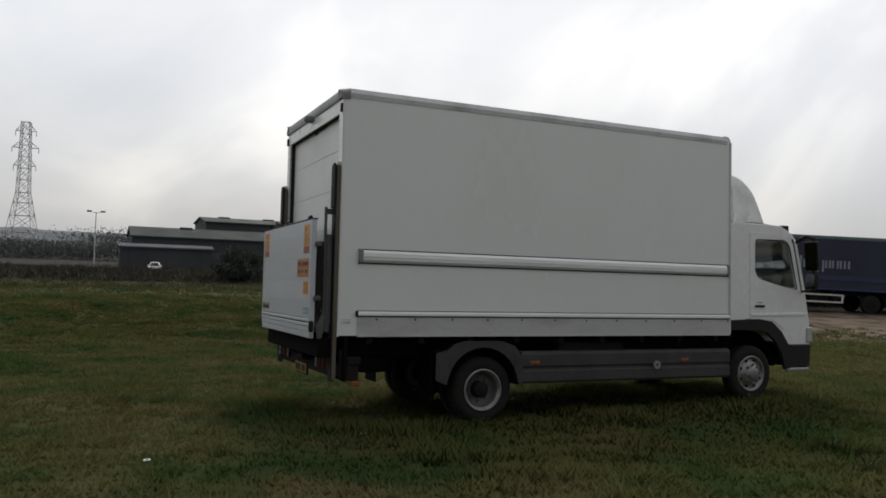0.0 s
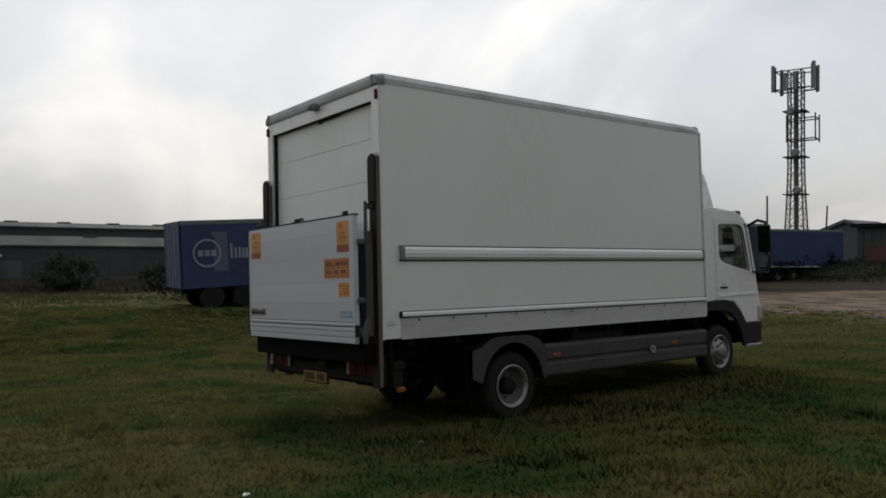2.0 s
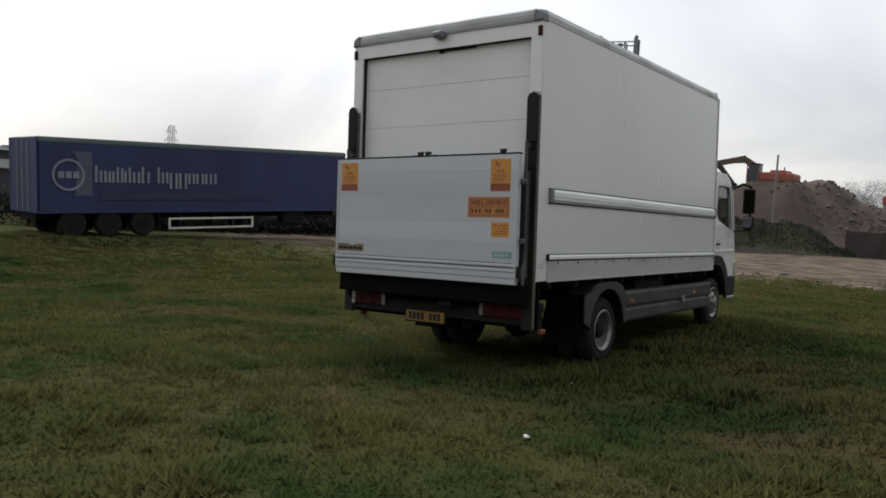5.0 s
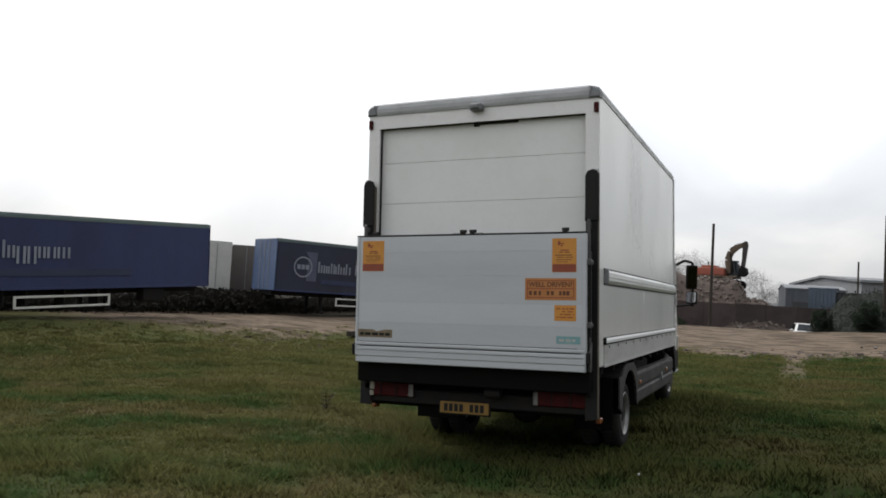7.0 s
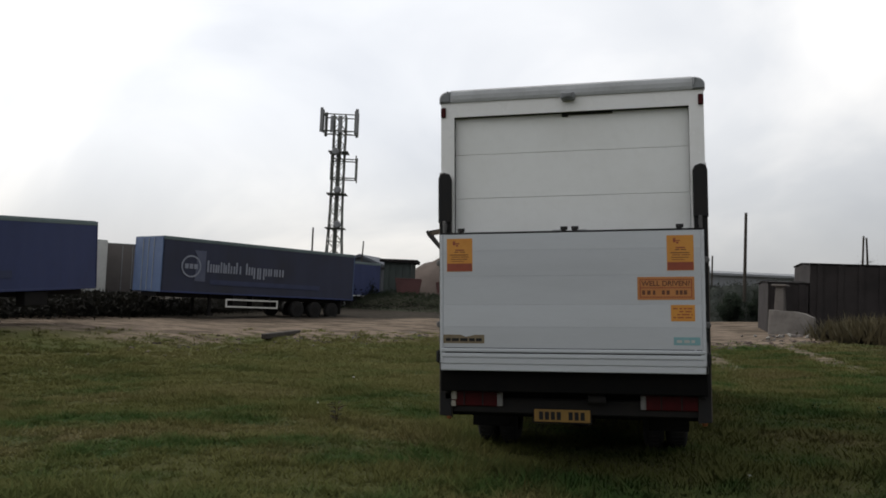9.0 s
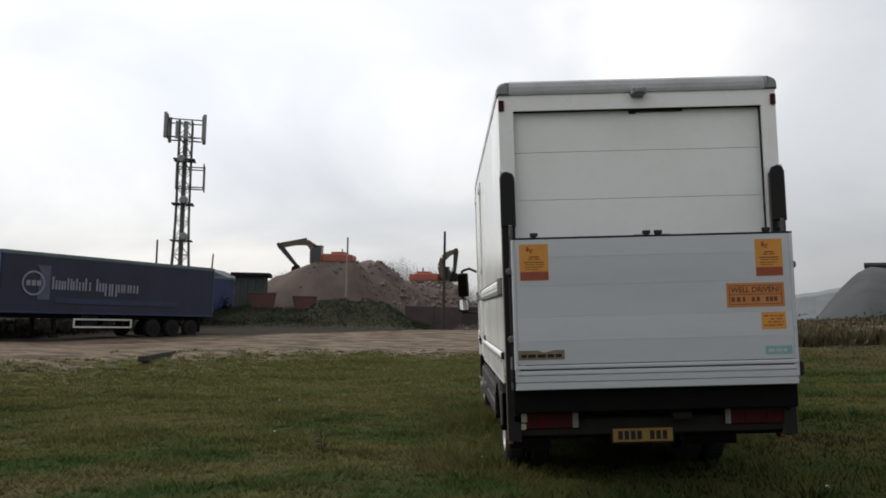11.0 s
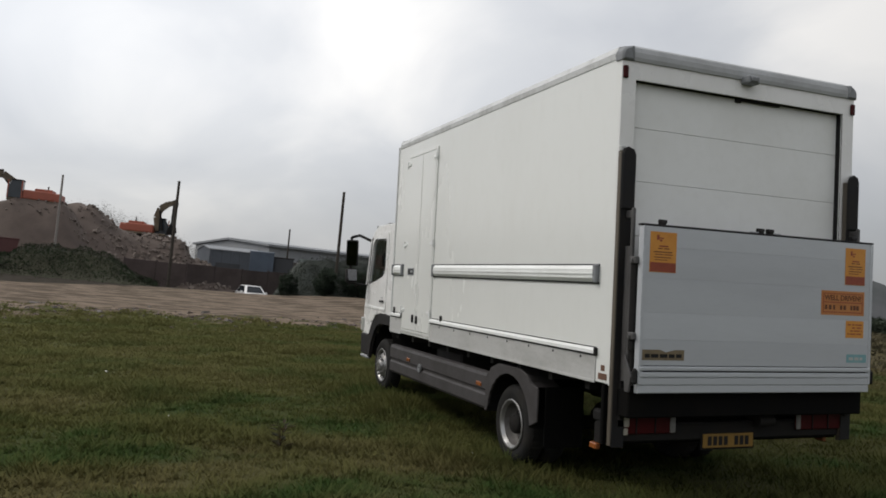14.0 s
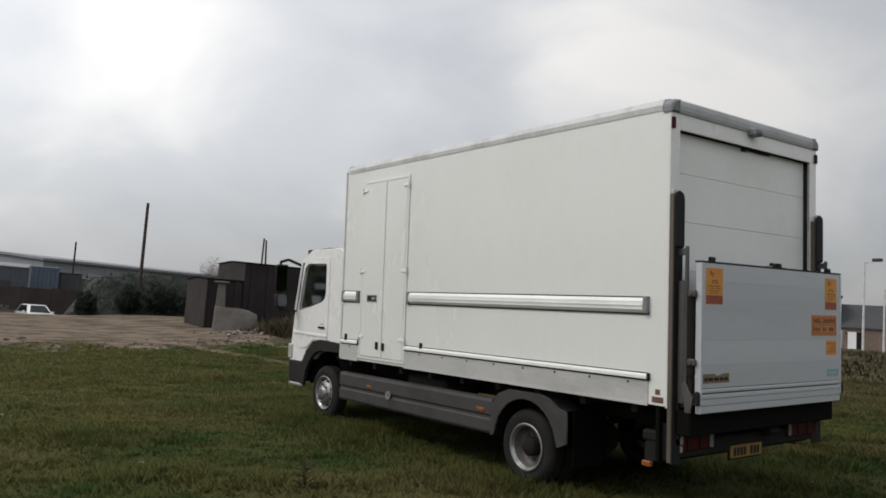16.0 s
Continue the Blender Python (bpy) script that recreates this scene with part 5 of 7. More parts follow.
# ---- grass and what grows in it ----
def from_tris(name, verts, count, material):
    """A mesh of loose triangles from an array of their corners."""
    me = bpy.data.meshes.new(name)
    me.vertices.add(count * 3)
    me.vertices.foreach_set("co", np.asarray(verts, dtype=np.float32).ravel())
    me.loops.add(count * 3)
    me.loops.foreach_set("vertex_index", np.arange(count * 3, dtype=np.int32))
    me.polygons.add(count)
    me.polygons.foreach_set("loop_start", np.arange(0, count * 3, 3, dtype=np.int32))
    me.update(calc_edges=True)
    me.materials.append(material)
    return me


def build_grass(tufts=92000, blades=13):
    rng = np.random.default_rng(3)
    # tufts stand denser towards the strip of field round the lorry
    n = tufts * 4
    x = rng.uniform(-23, 17, n)
    y = rng.uniform(-11, 30, n)
    d = np.abs(np.hypot(x / 1.15, (y + 0.5)) - 4.5)
    keep = rng.random(n) < np.clip(1.15 - d / 20.0, 0.05, 1.0)
    edge = np.maximum(-0.775 * x + 0.634 * y + 2.7, 0.8 * y - 0.5 * np.maximum(x, 0) + 4.0)
    keep &= edge < 20.5 + rng.normal(0, 1.6, n)
    keep &= ~((np.abs(x) < 1.05) & (y > 0.2) & (y < 6.9) & (rng.random(n) < 0.35))
    for x0, slope in ((3.0, 0.016), (5.9, 0.03)):
        rut = (np.abs(x - (y - 12.0) * slope - x0) < 0.34) & (y > 11 + rng.normal(0, 1.5, n))
        keep &= ~(rut & (rng.random(n) < 0.85))
    x, y = x[keep][:tufts], y[keep][:tufts]
    n = len(x)
    z = np.array([ground_z(a, b) for a, b in zip(x, y)])
    tall = np.array([noise.noise((a * 0.55, b * 0.77, 2.0)) + 0.6 * noise.noise((a * 1.9, b * 2.1, 7.0)) for a, b in zip(x, y)])
    h = (0.046 + 0.072 * np.clip(tall + 0.12, 0, 1)) * rng.uniform(0.6, 1.35, n)
    beside = np.maximum(np.abs(x) - 1.35, np.maximum(-0.1 - y, y - 7.2))
    h *= 1.0 + 0.75 * np.clip(1.0 - np.abs(beside) / 0.9, 0, 1)
    far = np.hypot(x, y)
    spread = 0.045 + 0.5 * h + 0.002 * far
    # blades fan out of each tuft
    rep = lambda v: np.repeat(v, blades)
    m = n * blades
    a = rng.uniform(0, 2 * np.pi, m)
    out = np.abs(rng.normal(0, 1, m)) * rep(spread)
    bx, by = rep(x) + np.cos(a) * out, rep(y) + np.sin(a) * out
    bz = rep(z) + 0.0437 * np.cos(a) * out - 0.012
    bh = rep(h) * rng.uniform(0.45, 1.25, m)
    lean = (0.5 + 1.1 * rng.random(m)) * bh
    w = rng.uniform(0.005, 0.012, m) + 0.0010 * rep(far)
    t = a + rng.normal(0, 0.7, m)
    base = np.stack([bx, by, bz], 1)
    off = np.stack([-np.sin(t) * w, np.cos(t) * w, np.zeros(m)], 1)
    tip = base + np.stack([np.cos(t) * lean, np.sin(t) * lean, bh], 1)
    tri = np.stack([base - off, base + off, tip], 1)
    me = from_tris("grass", tri, m, BLADES)
    tagged(new("grass", me), "short uneven pasture grass with lush and dead patches", "grass", kind="stuff")


def build_sward(name, x0, x1, y0, y1, tufts, blades, tall, material, seed, label, keep=None):
    """Rough growth over a stretch of ground, standing in tufts."""
    rng = np.random.default_rng(seed)
    x, y = rng.uniform(x0, x1, tufts), rng.uniform(y0, y1, tufts)
    if keep:
        ok = np.array([keep(a, b) for a, b in zip(x, y)])
        x, y = x[ok], y[ok]
    n = len(x)
    z = np.array([ground_z(a, b) for a, b in zip(x, y)])
    h = tall * np.array([max(0.25, 0.7 + 0.8 * noise.noise((a * 0.2, b * 0.2, seed))) for a, b in zip(x, y)]) * rng.uniform(0.6, 1.3, n)
    rep = lambda v: np.repeat(v, blades)
    m = n * blades
    a = rng.uniform(0, 2 * np.pi, m)
    out = np.abs(rng.normal(0, 1, m)) * (0.22 + 0.5 * tall)
    base = np.stack([rep(x) + np.cos(a) * out, rep(y) + np.sin(a) * out, rep(z) - 0.02], 1)
    bh = rep(h) * rng.uniform(0.45, 1.2, m)
    w = rng.uniform(0.02, 0.05, m) * (1 + tall)
    t = a + rng.normal(0, 0.7, m)
    off = np.stack([-np.sin(t) * w, np.cos(t) * w, np.zeros(m)], 1)
    tip = base + np.stack([np.cos(t) * bh * 0.7, np.sin(t) * bh * 0.7, bh], 1)
    me = from_tris(name, np.stack([base - off, base + off, tip], 1), m, material)
    tagged(new(name, me), label, "grass", kind="stuff")


def leaf_cloud(rng, centre, radii, count, size, material, name, parent, label="", hollow=0.45):
    """A crown of small leaf triangles in uneven clumps, with gaps."""
    clumps = rng.normal(0, 1, (max(count // 60, 6), 3))
    clumps /= np.linalg.norm(clumps, axis=1)[:, None]
    clumps *= rng.uniform(hollow, 1.0, (len(clumps), 1))
    which = rng.integers(0, len(clumps), count)
    p = clumps[which] + rng.normal(0, 0.11, (count, 3))
    p = p * np.asarray(radii) + np.asarray(centre)
    u, v = rng.normal(0, size, (count, 3)), rng.normal(0, size, (count, 3))
    tri = np.stack([p, p + u, p + v], 1)
    ob = new(name, from_tris(name, tri, count, material))
    ob.parent = parent
    return tagged(ob, label)


def build_bush(x, y, height, width, label, material, seed, bare=False, group="bushes by the yard"):
    rng = np.random.default_rng(seed)
    g = ground_z(x, y)
    ob = thing("tree" if bare else "bush", label, "tree" if bare else "bush", pose(x, y, g), group)
    bm = rod((0, 0, -0.1), (0.05, 0.02, height * 0.45), 0.05 * height / 2, 7, r2=0.03 * height / 2)
    for k in range(7 if bare else 5):
        a = rng.uniform(0, 2 * math.pi)
        z = height * rng.uniform(0.2, 0.45)
        tip = Vector((width * 0.42 * math.cos(a), width * 0.42 * math.sin(a), height * rng.uniform(0.55, 0.92)))
        rod((0, 0, z), tip, 0.022 * height / 2, 5, bm, 0.006)
        for j in range(3 if bare else 1):
            q = tip * rng.uniform(0.6, 0.8) + Vector((0, 0, z * 0.3))
            rod(q, q + Vector(rng.normal(0, 0.16 * width, 3)) + Vector((0, 0, 0.12 * height)), 0.010 * height / 2, 4, bm, 0.003)
    part("trunk", bm, TWIG_BARK if bare else BARK, ob)
    leaf_cloud(rng, (0, 0, height * (0.58 if bare else 0.46)), (width * 0.5, width * 0.5, height * (0.44 if bare else 0.52)), 14000 if bare else 5200, 0.030 * height if not bare else 0.0065 * height, material, "crown", ob)
    return ob


def scrub_row(name, a, b, height, depth, count, material, seed, label, leaf=0.055):
    """A long ragged line of scrub that nobody could count."""
    rng = np.random.default_rng(seed)
    t = rng.random(count)
    x = a[0] + (b[0] - a[0]) * t + rng.normal(0, depth, count)
    y = a[1] + (b[1] - a[1]) * t + rng.normal(0, depth, count)
    length = math.hypot(b[0] - a[0], b[1] - a[1])
    prof = np.array([0.55 + 0.6 * noise.noise((q * length * 0.12, seed, 0.5)) + 0.35 * noise.noise((q * length * 0.5, seed, 3.5)) for q in t])
    g = np.array([ground_z(p, q, False) for p, q in zip(x, y)])
    z = g + height * np.clip(prof, 0.18, 1.2) * rng.random(count) ** 0.6
    s = height * leaf
    p = np.stack([x, y, z], 1)
    tri = np.stack([p, p + rng.normal(0, s, (count, 3)), p + rng.normal(0, s, (count, 3))], 1)
    tagged(new(name, from_tris(name, tri, count, material)), label, "hedge", kind="stuff")


def build_weed(x, y, height, seed, label, material, leaves=26):
    rng = random.Random(seed)
    ob = thing("weed", label, "plant", pose(x, y, ground_z(x, y)))
    stem = bmesh.new()
    for k in range(3):
        rod((0, 0, -0.02), (rng.uniform(-0.06, 0.06), rng.uniform(-0.06, 0.06), height * rng.uniform(0.7, 1)), 0.006, 5, stem, 0.003)
    part("stem", stem, WEED_LEAF, ob)
    own = bmesh.new()
    for k in range(leaves):
        a, t = rng.uniform(0, 6.28), rng.random()
        root = Vector((0.02 * math.cos(a), 0.02 * math.sin(a), height * t * 0.8))
        out = Vector((math.cos(a), math.sin(a), rng.uniform(0.1, 0.9))).normalized()
        across = out.cross(Vector((0, 0, 1))).normalized()
        l, w = height * rng.uniform(0.25, 0.5), height * rng.uniform(0.05, 0.10)
        v = [own.verts.new(root), own.verts.new(root + out * l * 0.5 + across * w), own.verts.new(root + out * l + Vector((0, 0, -0.15 * l))), own.verts.new(root + out * l * 0.5 - across * w)]
        own.faces.new(v)
    part("leaves", own, material, ob)
    return ob


def build_litter(x, y, size, seed):
    rng = random.Random(seed)
    own = bmesh.new()
    bmesh.ops.create_icosphere(own, subdivisions=2, radius=size)
    for v in own.verts:
        v.co = Vector((v.co.x * 1.3, v.co.y * 0.8, v.co.z * 0.45)) * rng.uniform(0.7, 1.2)
    bmesh.ops.translate(own, vec=(0, 0, size * 0.3), verts=own.verts)
    ob = new("litter", mesh_of("litter", own, LITTER_WHITE))
    ob.matrix_basis = pose(x, y, ground_z(x, y) + 0.01, 0, 0, rng.uniform(0, 360))
    tagged(ob, "crumpled scrap of white paper on the grass", "litter", "litter on the field")


# ---- the parked trailers ----
def build_trailer(m, body, wheels_right, label, printed=True, z0=0.78, z1=3.12, end_mat=None, TL=12.6, shift=0.0, group="parked trailers"):
    """A curtain-sided trailer. Along its near side x runs from left to right; y runs away through its depth."""
    D = 2.45
    tr = thing("curtain_trailer", label, "trailer", m, group)
    shell = part("body", block(0, TL, 0.02, D - 0.02, z0, z1 - 0.05, 0.02), CHASSIS, tr)
    for y0, y1 in ((0.0, 0.02), (D - 0.02, D)):
        own = bmesh.new()
        nx = 64
        face = -1 if y0 == 0 else 1
        yy = y0 if face < 0 else y1
        rows = []
        for j in range(5):
            z = z0 + 0.06 + (z1 - 0.14 - z0 - 0.06) * j / 4
            rows.append([own.verts.new((0.04 + (TL - 0.08) * i / nx, yy + face * (0.006 + 0.012 * noise.noise((i * 0.35, j * 0.4, yy)) + 0.004 * math.sin(i * 1.9)), z)) for i in range(nx + 1)])
        for p, q in zip(rows, rows[1:]):
            for i in range(nx):
                own.faces.new((p[i], p[i + 1], q[i + 1], q[i]))
        part("curtain", own, body, shell, "blue side curtain" if printed else "", True)
    for z, t, mat in ((z1 - 0.07, 0.07, ROOF_TRANSLUCENT), (z0 + 0.03, 0.05, CURTAIN_BLUE if printed else CAP_GREY)):
        part("side_rail", block(0, TL, -0.015, D + 0.015, z - t, z + t * 0.6, 0.01), mat, shell)
    part("roof", block(0.02, TL - 0.02, 0.02, D - 0.02, z1 - 0.04, z1 + 0.02, 0.015), ROOF_TRANSLUCENT, shell)
    for x0, x1 in ((-0.03, 0.0), (TL, TL + 0.03)):
        part("end_panel", block(x0, x1, 0.0, D, z0, z1 - 0.01, 0.006), end_mat or BLUE_STEEL, shell, "ribbed end panel")
        for y in (0.0, D - 0.07):
            part("corner_post", block(x0 - 0.012, x1 + 0.012, y, y + 0.07, z0, z1, 0.006), end_mat or BLUE_STEEL, shell)
        xe = x0 - 0.02 if x0 < 0 else x1
        for y in (0.75, 1.22, 1.70):
            part("lock_bar", rod((xe + 0.01, y, z0 + 0.05), (xe + 0.01, y, z1 - 0.1), 0.018, 6), GALV, shell)
    part("chassis_frame", block(0.1, TL - 0.1, 0.55, 1.9, z0 - 0.22, z0 - 0.001, 0.01), CHASSIS, tr)
    mid = 8.75 if wheels_right else 2.2
    R = 0.42
    for k in (-1.15, 0, 1.15):
        for yy, w in ((0.02, 0.30), (D - 0.32, 0.30)):
            own = bmesh.new()
            n = 22
            for ya, r in ((yy, R - 0.05), (yy + 0.04, R), (yy + w - 0.04, R), (yy + w, R - 0.05)):
                for a in range(n):
                    own.verts.new((mid + k + r * math.cos(2 * math.pi * a / n), ya, R + r * math.sin(2 * math.pi * a / n)))
            own.verts.ensure_lookup_table()
            for j in range(3):
                for a in range(n):
                    own.faces.new([own.verts[q] for q in (j * n + a, j * n + (a + 1) % n, (j + 1) * n + (a + 1) % n, (j + 1) * n + a)])
            own.faces.new([own.verts[a] for a in range(n)])
            own.faces.new([own.verts[3 * n + a] for a in range(n)])
            wh = part("wheel", own, RUBBER, tr)
            part("hub", rod((mid + k, yy - 0.015, R), (mid + k, yy + 0.01, R), 0.20, 14), CHASSIS if printed else RIM_SILVER, wh)
    a, b = (3.35, 6.35) if wheels_right else (4.25, 7.62)
    for y in (0.03,):
        rail = part("under_run_guard", block(a, b, y, y + 0.03, z0 - 0.27, z0 - 0.20, 0.006), RAIL_WHITE, tr, "white side under-run rails")
        part("lower_rail", block(a, b, y, y + 0.03, z0 - 0.60, z0 - 0.53, 0.006), RAIL_WHITE, rail)
        for x in (a, b - 0.08):
            part("rail_end", block(x, x + 0.08, y, y + 0.03, z0 - 0.53, z0 - 0.27), RAIL_WHITE, rail)
        for x in (a + 0.4, (a + b) / 2, b - 0.45):
            part("rail_bracket", block(x, x + 0.06, y + 0.03, 0.6, z0 - 0.58, z0 - 0.02), CHASSIS, rail)
    x = 2.7 if wheels_right else 7.72
    for y in (0.42, D - 0.55):
        leg = part("landing_leg", block(x, x + 0.13, y, y + 0.13, 0.10, z0 - 0.02, 0.01), CHASSIS, tr)
        part("foot", block(x - 0.08, x + 0.21, y - 0.06, y + 0.19, 0.0, 0.10, 0.01), CHASSIS, leg)
    part("mud_flap", block(mid + 1.72, mid + 1.75, 0.05, 0.45, 0.25, z0 - 0.02), RUBBER, tr)
    part("toolbox", block(x + (1.1 if wheels_right else 1.3), x + (1.9 if wheels_right else 2.2), 0.10, 0.5, z0 - 0.5, z0 - 0.05, 0.02), CHASSIS, tr)
    if printed:
        y = -0.028
        cx, cz, r = 1.30 + shift, z0 + 1.20, 0.50
        ring = part("badge_ring", sheet([(cx + r * math.cos(t), cz + r * math.sin(t)) for t in np.linspace(0, 2 * math.pi, 41)[:-1]], [[(cx + (r - 0.07) * math.cos(t), cz + (r - 0.07) * math.sin(t)) for t in np.linspace(0, 2 * math.pi, 41)[:-1]]], rear(y), 0.008), SIGN_GREY, tr, "pale printed ring badge")
        for k in range(3):
            part("badge_block", block(cx - 0.32 + 0.23 * k, cx - 0.14 + 0.23 * k, y - 0.008, y, cz - 0.11, cz + 0.11), SIGN_GREY, ring)
        quarter = [(cx + 0.20, cz - 0.66), (cx + 0.74, cz - 0.66), (cx + 0.74, cz + 0.74), (cx + 0.12, cz + 0.74), (cx + 0.28, cz + 0.50)]
        part("badge_block", sheet(quarter, [], rear(y + 0.010), 0.006), BADGE_DIM, ring, "dim printed block behind the ring")
        # large lettering as plain strokes of its size
        u = 2.12 + shift
        # width, top and foot of each stroke block; 0 is a word space
        strokes = ((42, 32, 22), (23, 14, 22), (12, 28, 22), (22, 26, 22), (12, 28, 22), (28, 14, 22), (32, 32, 22), (0, 0, 0), (44, 32, 22), (33, 14, 40), (33, 14, 40), (28, 14, 22), (33, 14, 22), (50, 14, 22))
        word = part("lettering_bar", block(u - 0.01, u + 0.01, y - 0.006, y, cz - 0.22, cz + 0.30), SIGN_GREY, tr, "pale grey lettering shown as plain bars")
        for w, up, down in strokes:
            if not w:
                u += 0.22
                continue
            w = w / 112
            lo, hi, count = cz - down / 100, cz + up / 100, 1 + int(w > 0.15) + int(w > 0.36)
            bm = None
            for k in range(count):
                s = u + (w - 0.085) * (k + 0.5 * (count == 1)) / max(count - 1, 1)
                bm = block(s, s + 0.085, y - 0.008, y, lo, hi if k == 0 else min(hi, cz + 0.16), 0.0, bm)
            part("letter_bar", bm, SIGN_GREY, word)
            u += w + 0.05
        part("slogan_bar", block(2.3 + shift, 8.8 + shift, y - 0.004, y, cz - 0.78, cz - 0.55), FAINT_BLUE, tr, "faint line of print on the curtain")
    return tr


# ---- the comms mast, pylons, poles and lamps ----
def build_comms_mast(x, y, top):
    g = ground_z(x, y)
    ob = thing("comms_mast", "dark steel lattice telecoms mast with panel antennas", "mast", pose(x, y, g, 0, 0, 14))
    H = top - g - 0.8

    def half(z):
        return 0.45 + 0.36 * max(0.0, 1 - z / (H * 0.55)) ** 1.4

    legs = [(-1, -1), (1, -1), (1, 1), (-1, 1)]
    bays = [H * k / 12 for k in range(13)]
    for sx, sy in legs:
        part("leg", tube([(sx * half(a), sy * half(a), a) for a in bays], [0.055] * len(bays)), TOWER_STEEL, ob)
    for k, (a, b) in enumerate(zip(bays, bays[1:])):
        for i in range(4):
            p, q = legs[i], legs[(i + 1) % 4]
            P0, Q0 = Vector((p[0] * half(a), p[1] * half(a), a)), Vector((q[0] * half(a), q[1] * half(a), a))
            P1, Q1 = Vector((p[0] * half(b), p[1] * half(b), b)), Vector((q[0] * half(b), q[1] * half(b), b))
            for u, v in ((P0, Q1), (Q0, P1), (P1, Q1)):
                part("brace", rod(u, v, 0.024, 5), TOWER_STEEL, ob)
    part("cable_ladder", block(-0.16, 0.16, -0.04, 0.04, 0.3, H, 0.01), TOWER_STEEL, ob)
    for z in (H * 0.40, H * 0.58, H * 0.80):
        own = sheet([(-0.75, -0.75), (0.75, -0.75), (0.75, 0.75), (-0.75, 0.75)], [[(-0.25, -0.25), (0.25, -0.25), (0.25, 0.25), (-0.25, 0.25)]], lambda u, v, w, z=z: (u, v, z + w), 0.06)
        part("platform", own, TOWER_STEEL, ob)
    for z0, z1, r in ((H - 1.35, H - 0.05, 1.2), (H * 0.665, H * 0.665 + 1.45, 0.95)):
        ox = 0.0 if z0 > H * 0.8 else 0.45
        c = [(ox - r, -r * 0.6), (ox + r, -r * 0.6), (ox + r, r * 0.6), (ox - r, r * 0.6)]
        rings = []
        for z in (z0, z1):
            own = bmesh.new()
            for i in range(4):
                rod((*c[i], z), (*c[(i + 1) % 4], z), 0.045, 6, own)
            rings.append(part("antenna_frame", own, TOWER_STEEL, ob))
        frame_part = rings[0]
        for (sx, sy), q in zip(legs, c):
            part("frame_strut", rod((sx * 0.4, sy * 0.4, z0), (*q, z0), 0.04, 5), TOWER_STEEL, frame_part)
        for cx, cy in c:
            part("frame_post", rod((cx, cy, z0 - 0.2), (cx, cy, z1 + 0.3), 0.055, 6), TOWER_STEEL, frame_part)
    for px, py in ((-1.36, -0.8), (-1.20, 0.85), (1.34, -0.75), (1.25, 0.8), (0.1, -0.85), (-0.55, -0.8)):
        tall = 1.9 if abs(px) > 1 else 1.3
        part("panel_antenna", block(px - 0.12, px + 0.12, py - 0.07, py + 0.07, H - 1.5, H - 1.5 + tall, 0.03), ANTENNA_GREY, ob)
    for px, z in ((0.1, H * 0.60), (-0.2, H * 0.80), (0.2, H * 0.42)):
        own = bmesh.new()
        bmesh.ops.create_cone(own, cap_ends=True, segments=18, radius1=0.30, radius2=0.22, depth=0.22, matrix=Matrix.Translation((px, -0.8, z)) @ Matrix.Rotation(radians(90), 4, "X"))
        part("dish", own, ANTENNA_GREY, ob)
    return ob


def build_pylon(x, y, base, height, rz, label):
    ob = thing("power_pylon", label, "pylon", pose(x, y, base, 0, 0, rz), "pylons")

    def half(z):
        t = z / height
        return height * (0.115 - 0.16 * t if t < 0.45 else 0.043 - 0.025 * (t - 0.45))

    legs = [(-1, -1), (1, -1), (1, 1), (-1, 1)]
    zs = [height * t for t in (0, 0.14, 0.27, 0.37, 0.45, 0.55, 0.64, 0.73, 0.82, 0.91, 1.0)]
    r = height * 0.0020
    for sx, sy in legs:
        part("leg", tube([(sx * half(a), sy * half(a), a) for a in zs], [r * 1.3] * len(zs), 5), PYLON_STEEL, ob)
    for a, b in zip(zs, zs[1:]):
        for i in range(4):
            p, q = legs[i], legs[(i + 1) % 4]
            for u, ua, v, vb in ((p, a, q, b), (q, a, p, b), (p, b, q, b)):
                part("brace", rod((u[0] * half(ua), u[1] * half(ua), ua), (v[0] * half(vb), v[1] * half(vb), vb), r, 4), PYLON_STEEL, ob)
    for t, reach in ((0.66, 0.13), (0.80, 0.155), (0.93, 0.12)):
        for s in (-1, 1):
            own = bmesh.new()
            z, tip = height * t, Vector((s * height * reach * 0.62, 0, height * t))
            for sy in (-1, 1):
                rod((s * half(z), sy * half(z), z), tip, r, 4, own)
                rod((s * half(z), sy * half(z), z + height * 0.045), tip, r, 4, own)
            rod(tip, tip - Vector((0, 0, height * 0.04)), r * 1.4, 5, own)
            part("cross_arm", own, PYLON_STEEL, ob)
    return ob


def build_pole(x, y, top, r, material, label, lean=(0, 0)):
    g = ground_z(x, y)
    ob = thing("pole", label, "pole", pose(x, y, g - 0.1), "yard poles")
    part("shaft", rod((0, 0, 0), (lean[0], lean[1], top - g + 0.1), r, 10, None, r * 0.75), material, ob)
    part("cap", rod((lean[0], lean[1], top - g + 0.1), (lean[0], lean[1], top - g + 0.13), r * 0.85, 10), CAP_GREY, ob)
    return ob


def build_lamp_post(x, y, top, arms, label):
    g = ground_z(x, y)
    h = top - g
    ob = thing("lamp_post", label, "lamp post", pose(x, y, g), "lamp posts")
    part("column", rod((0, 0, -0.1), (0, 0, h), 0.10, 8, None, 0.06), CAP_GREY, ob)
    for s in arms:
        arm = part("arm", rod((0, 0, h - 0.05), (0, s * 0.9, h + 0.08), 0.05, 6), CAP_GREY, ob)
        part("lantern", block(-0.2, 0.2, min(s * 0.6, s * 1.3), max(s * 0.6, s * 1.3), h + 0.02, h + 0.26, 0.06), CLAD_DARK, arm)
    return ob


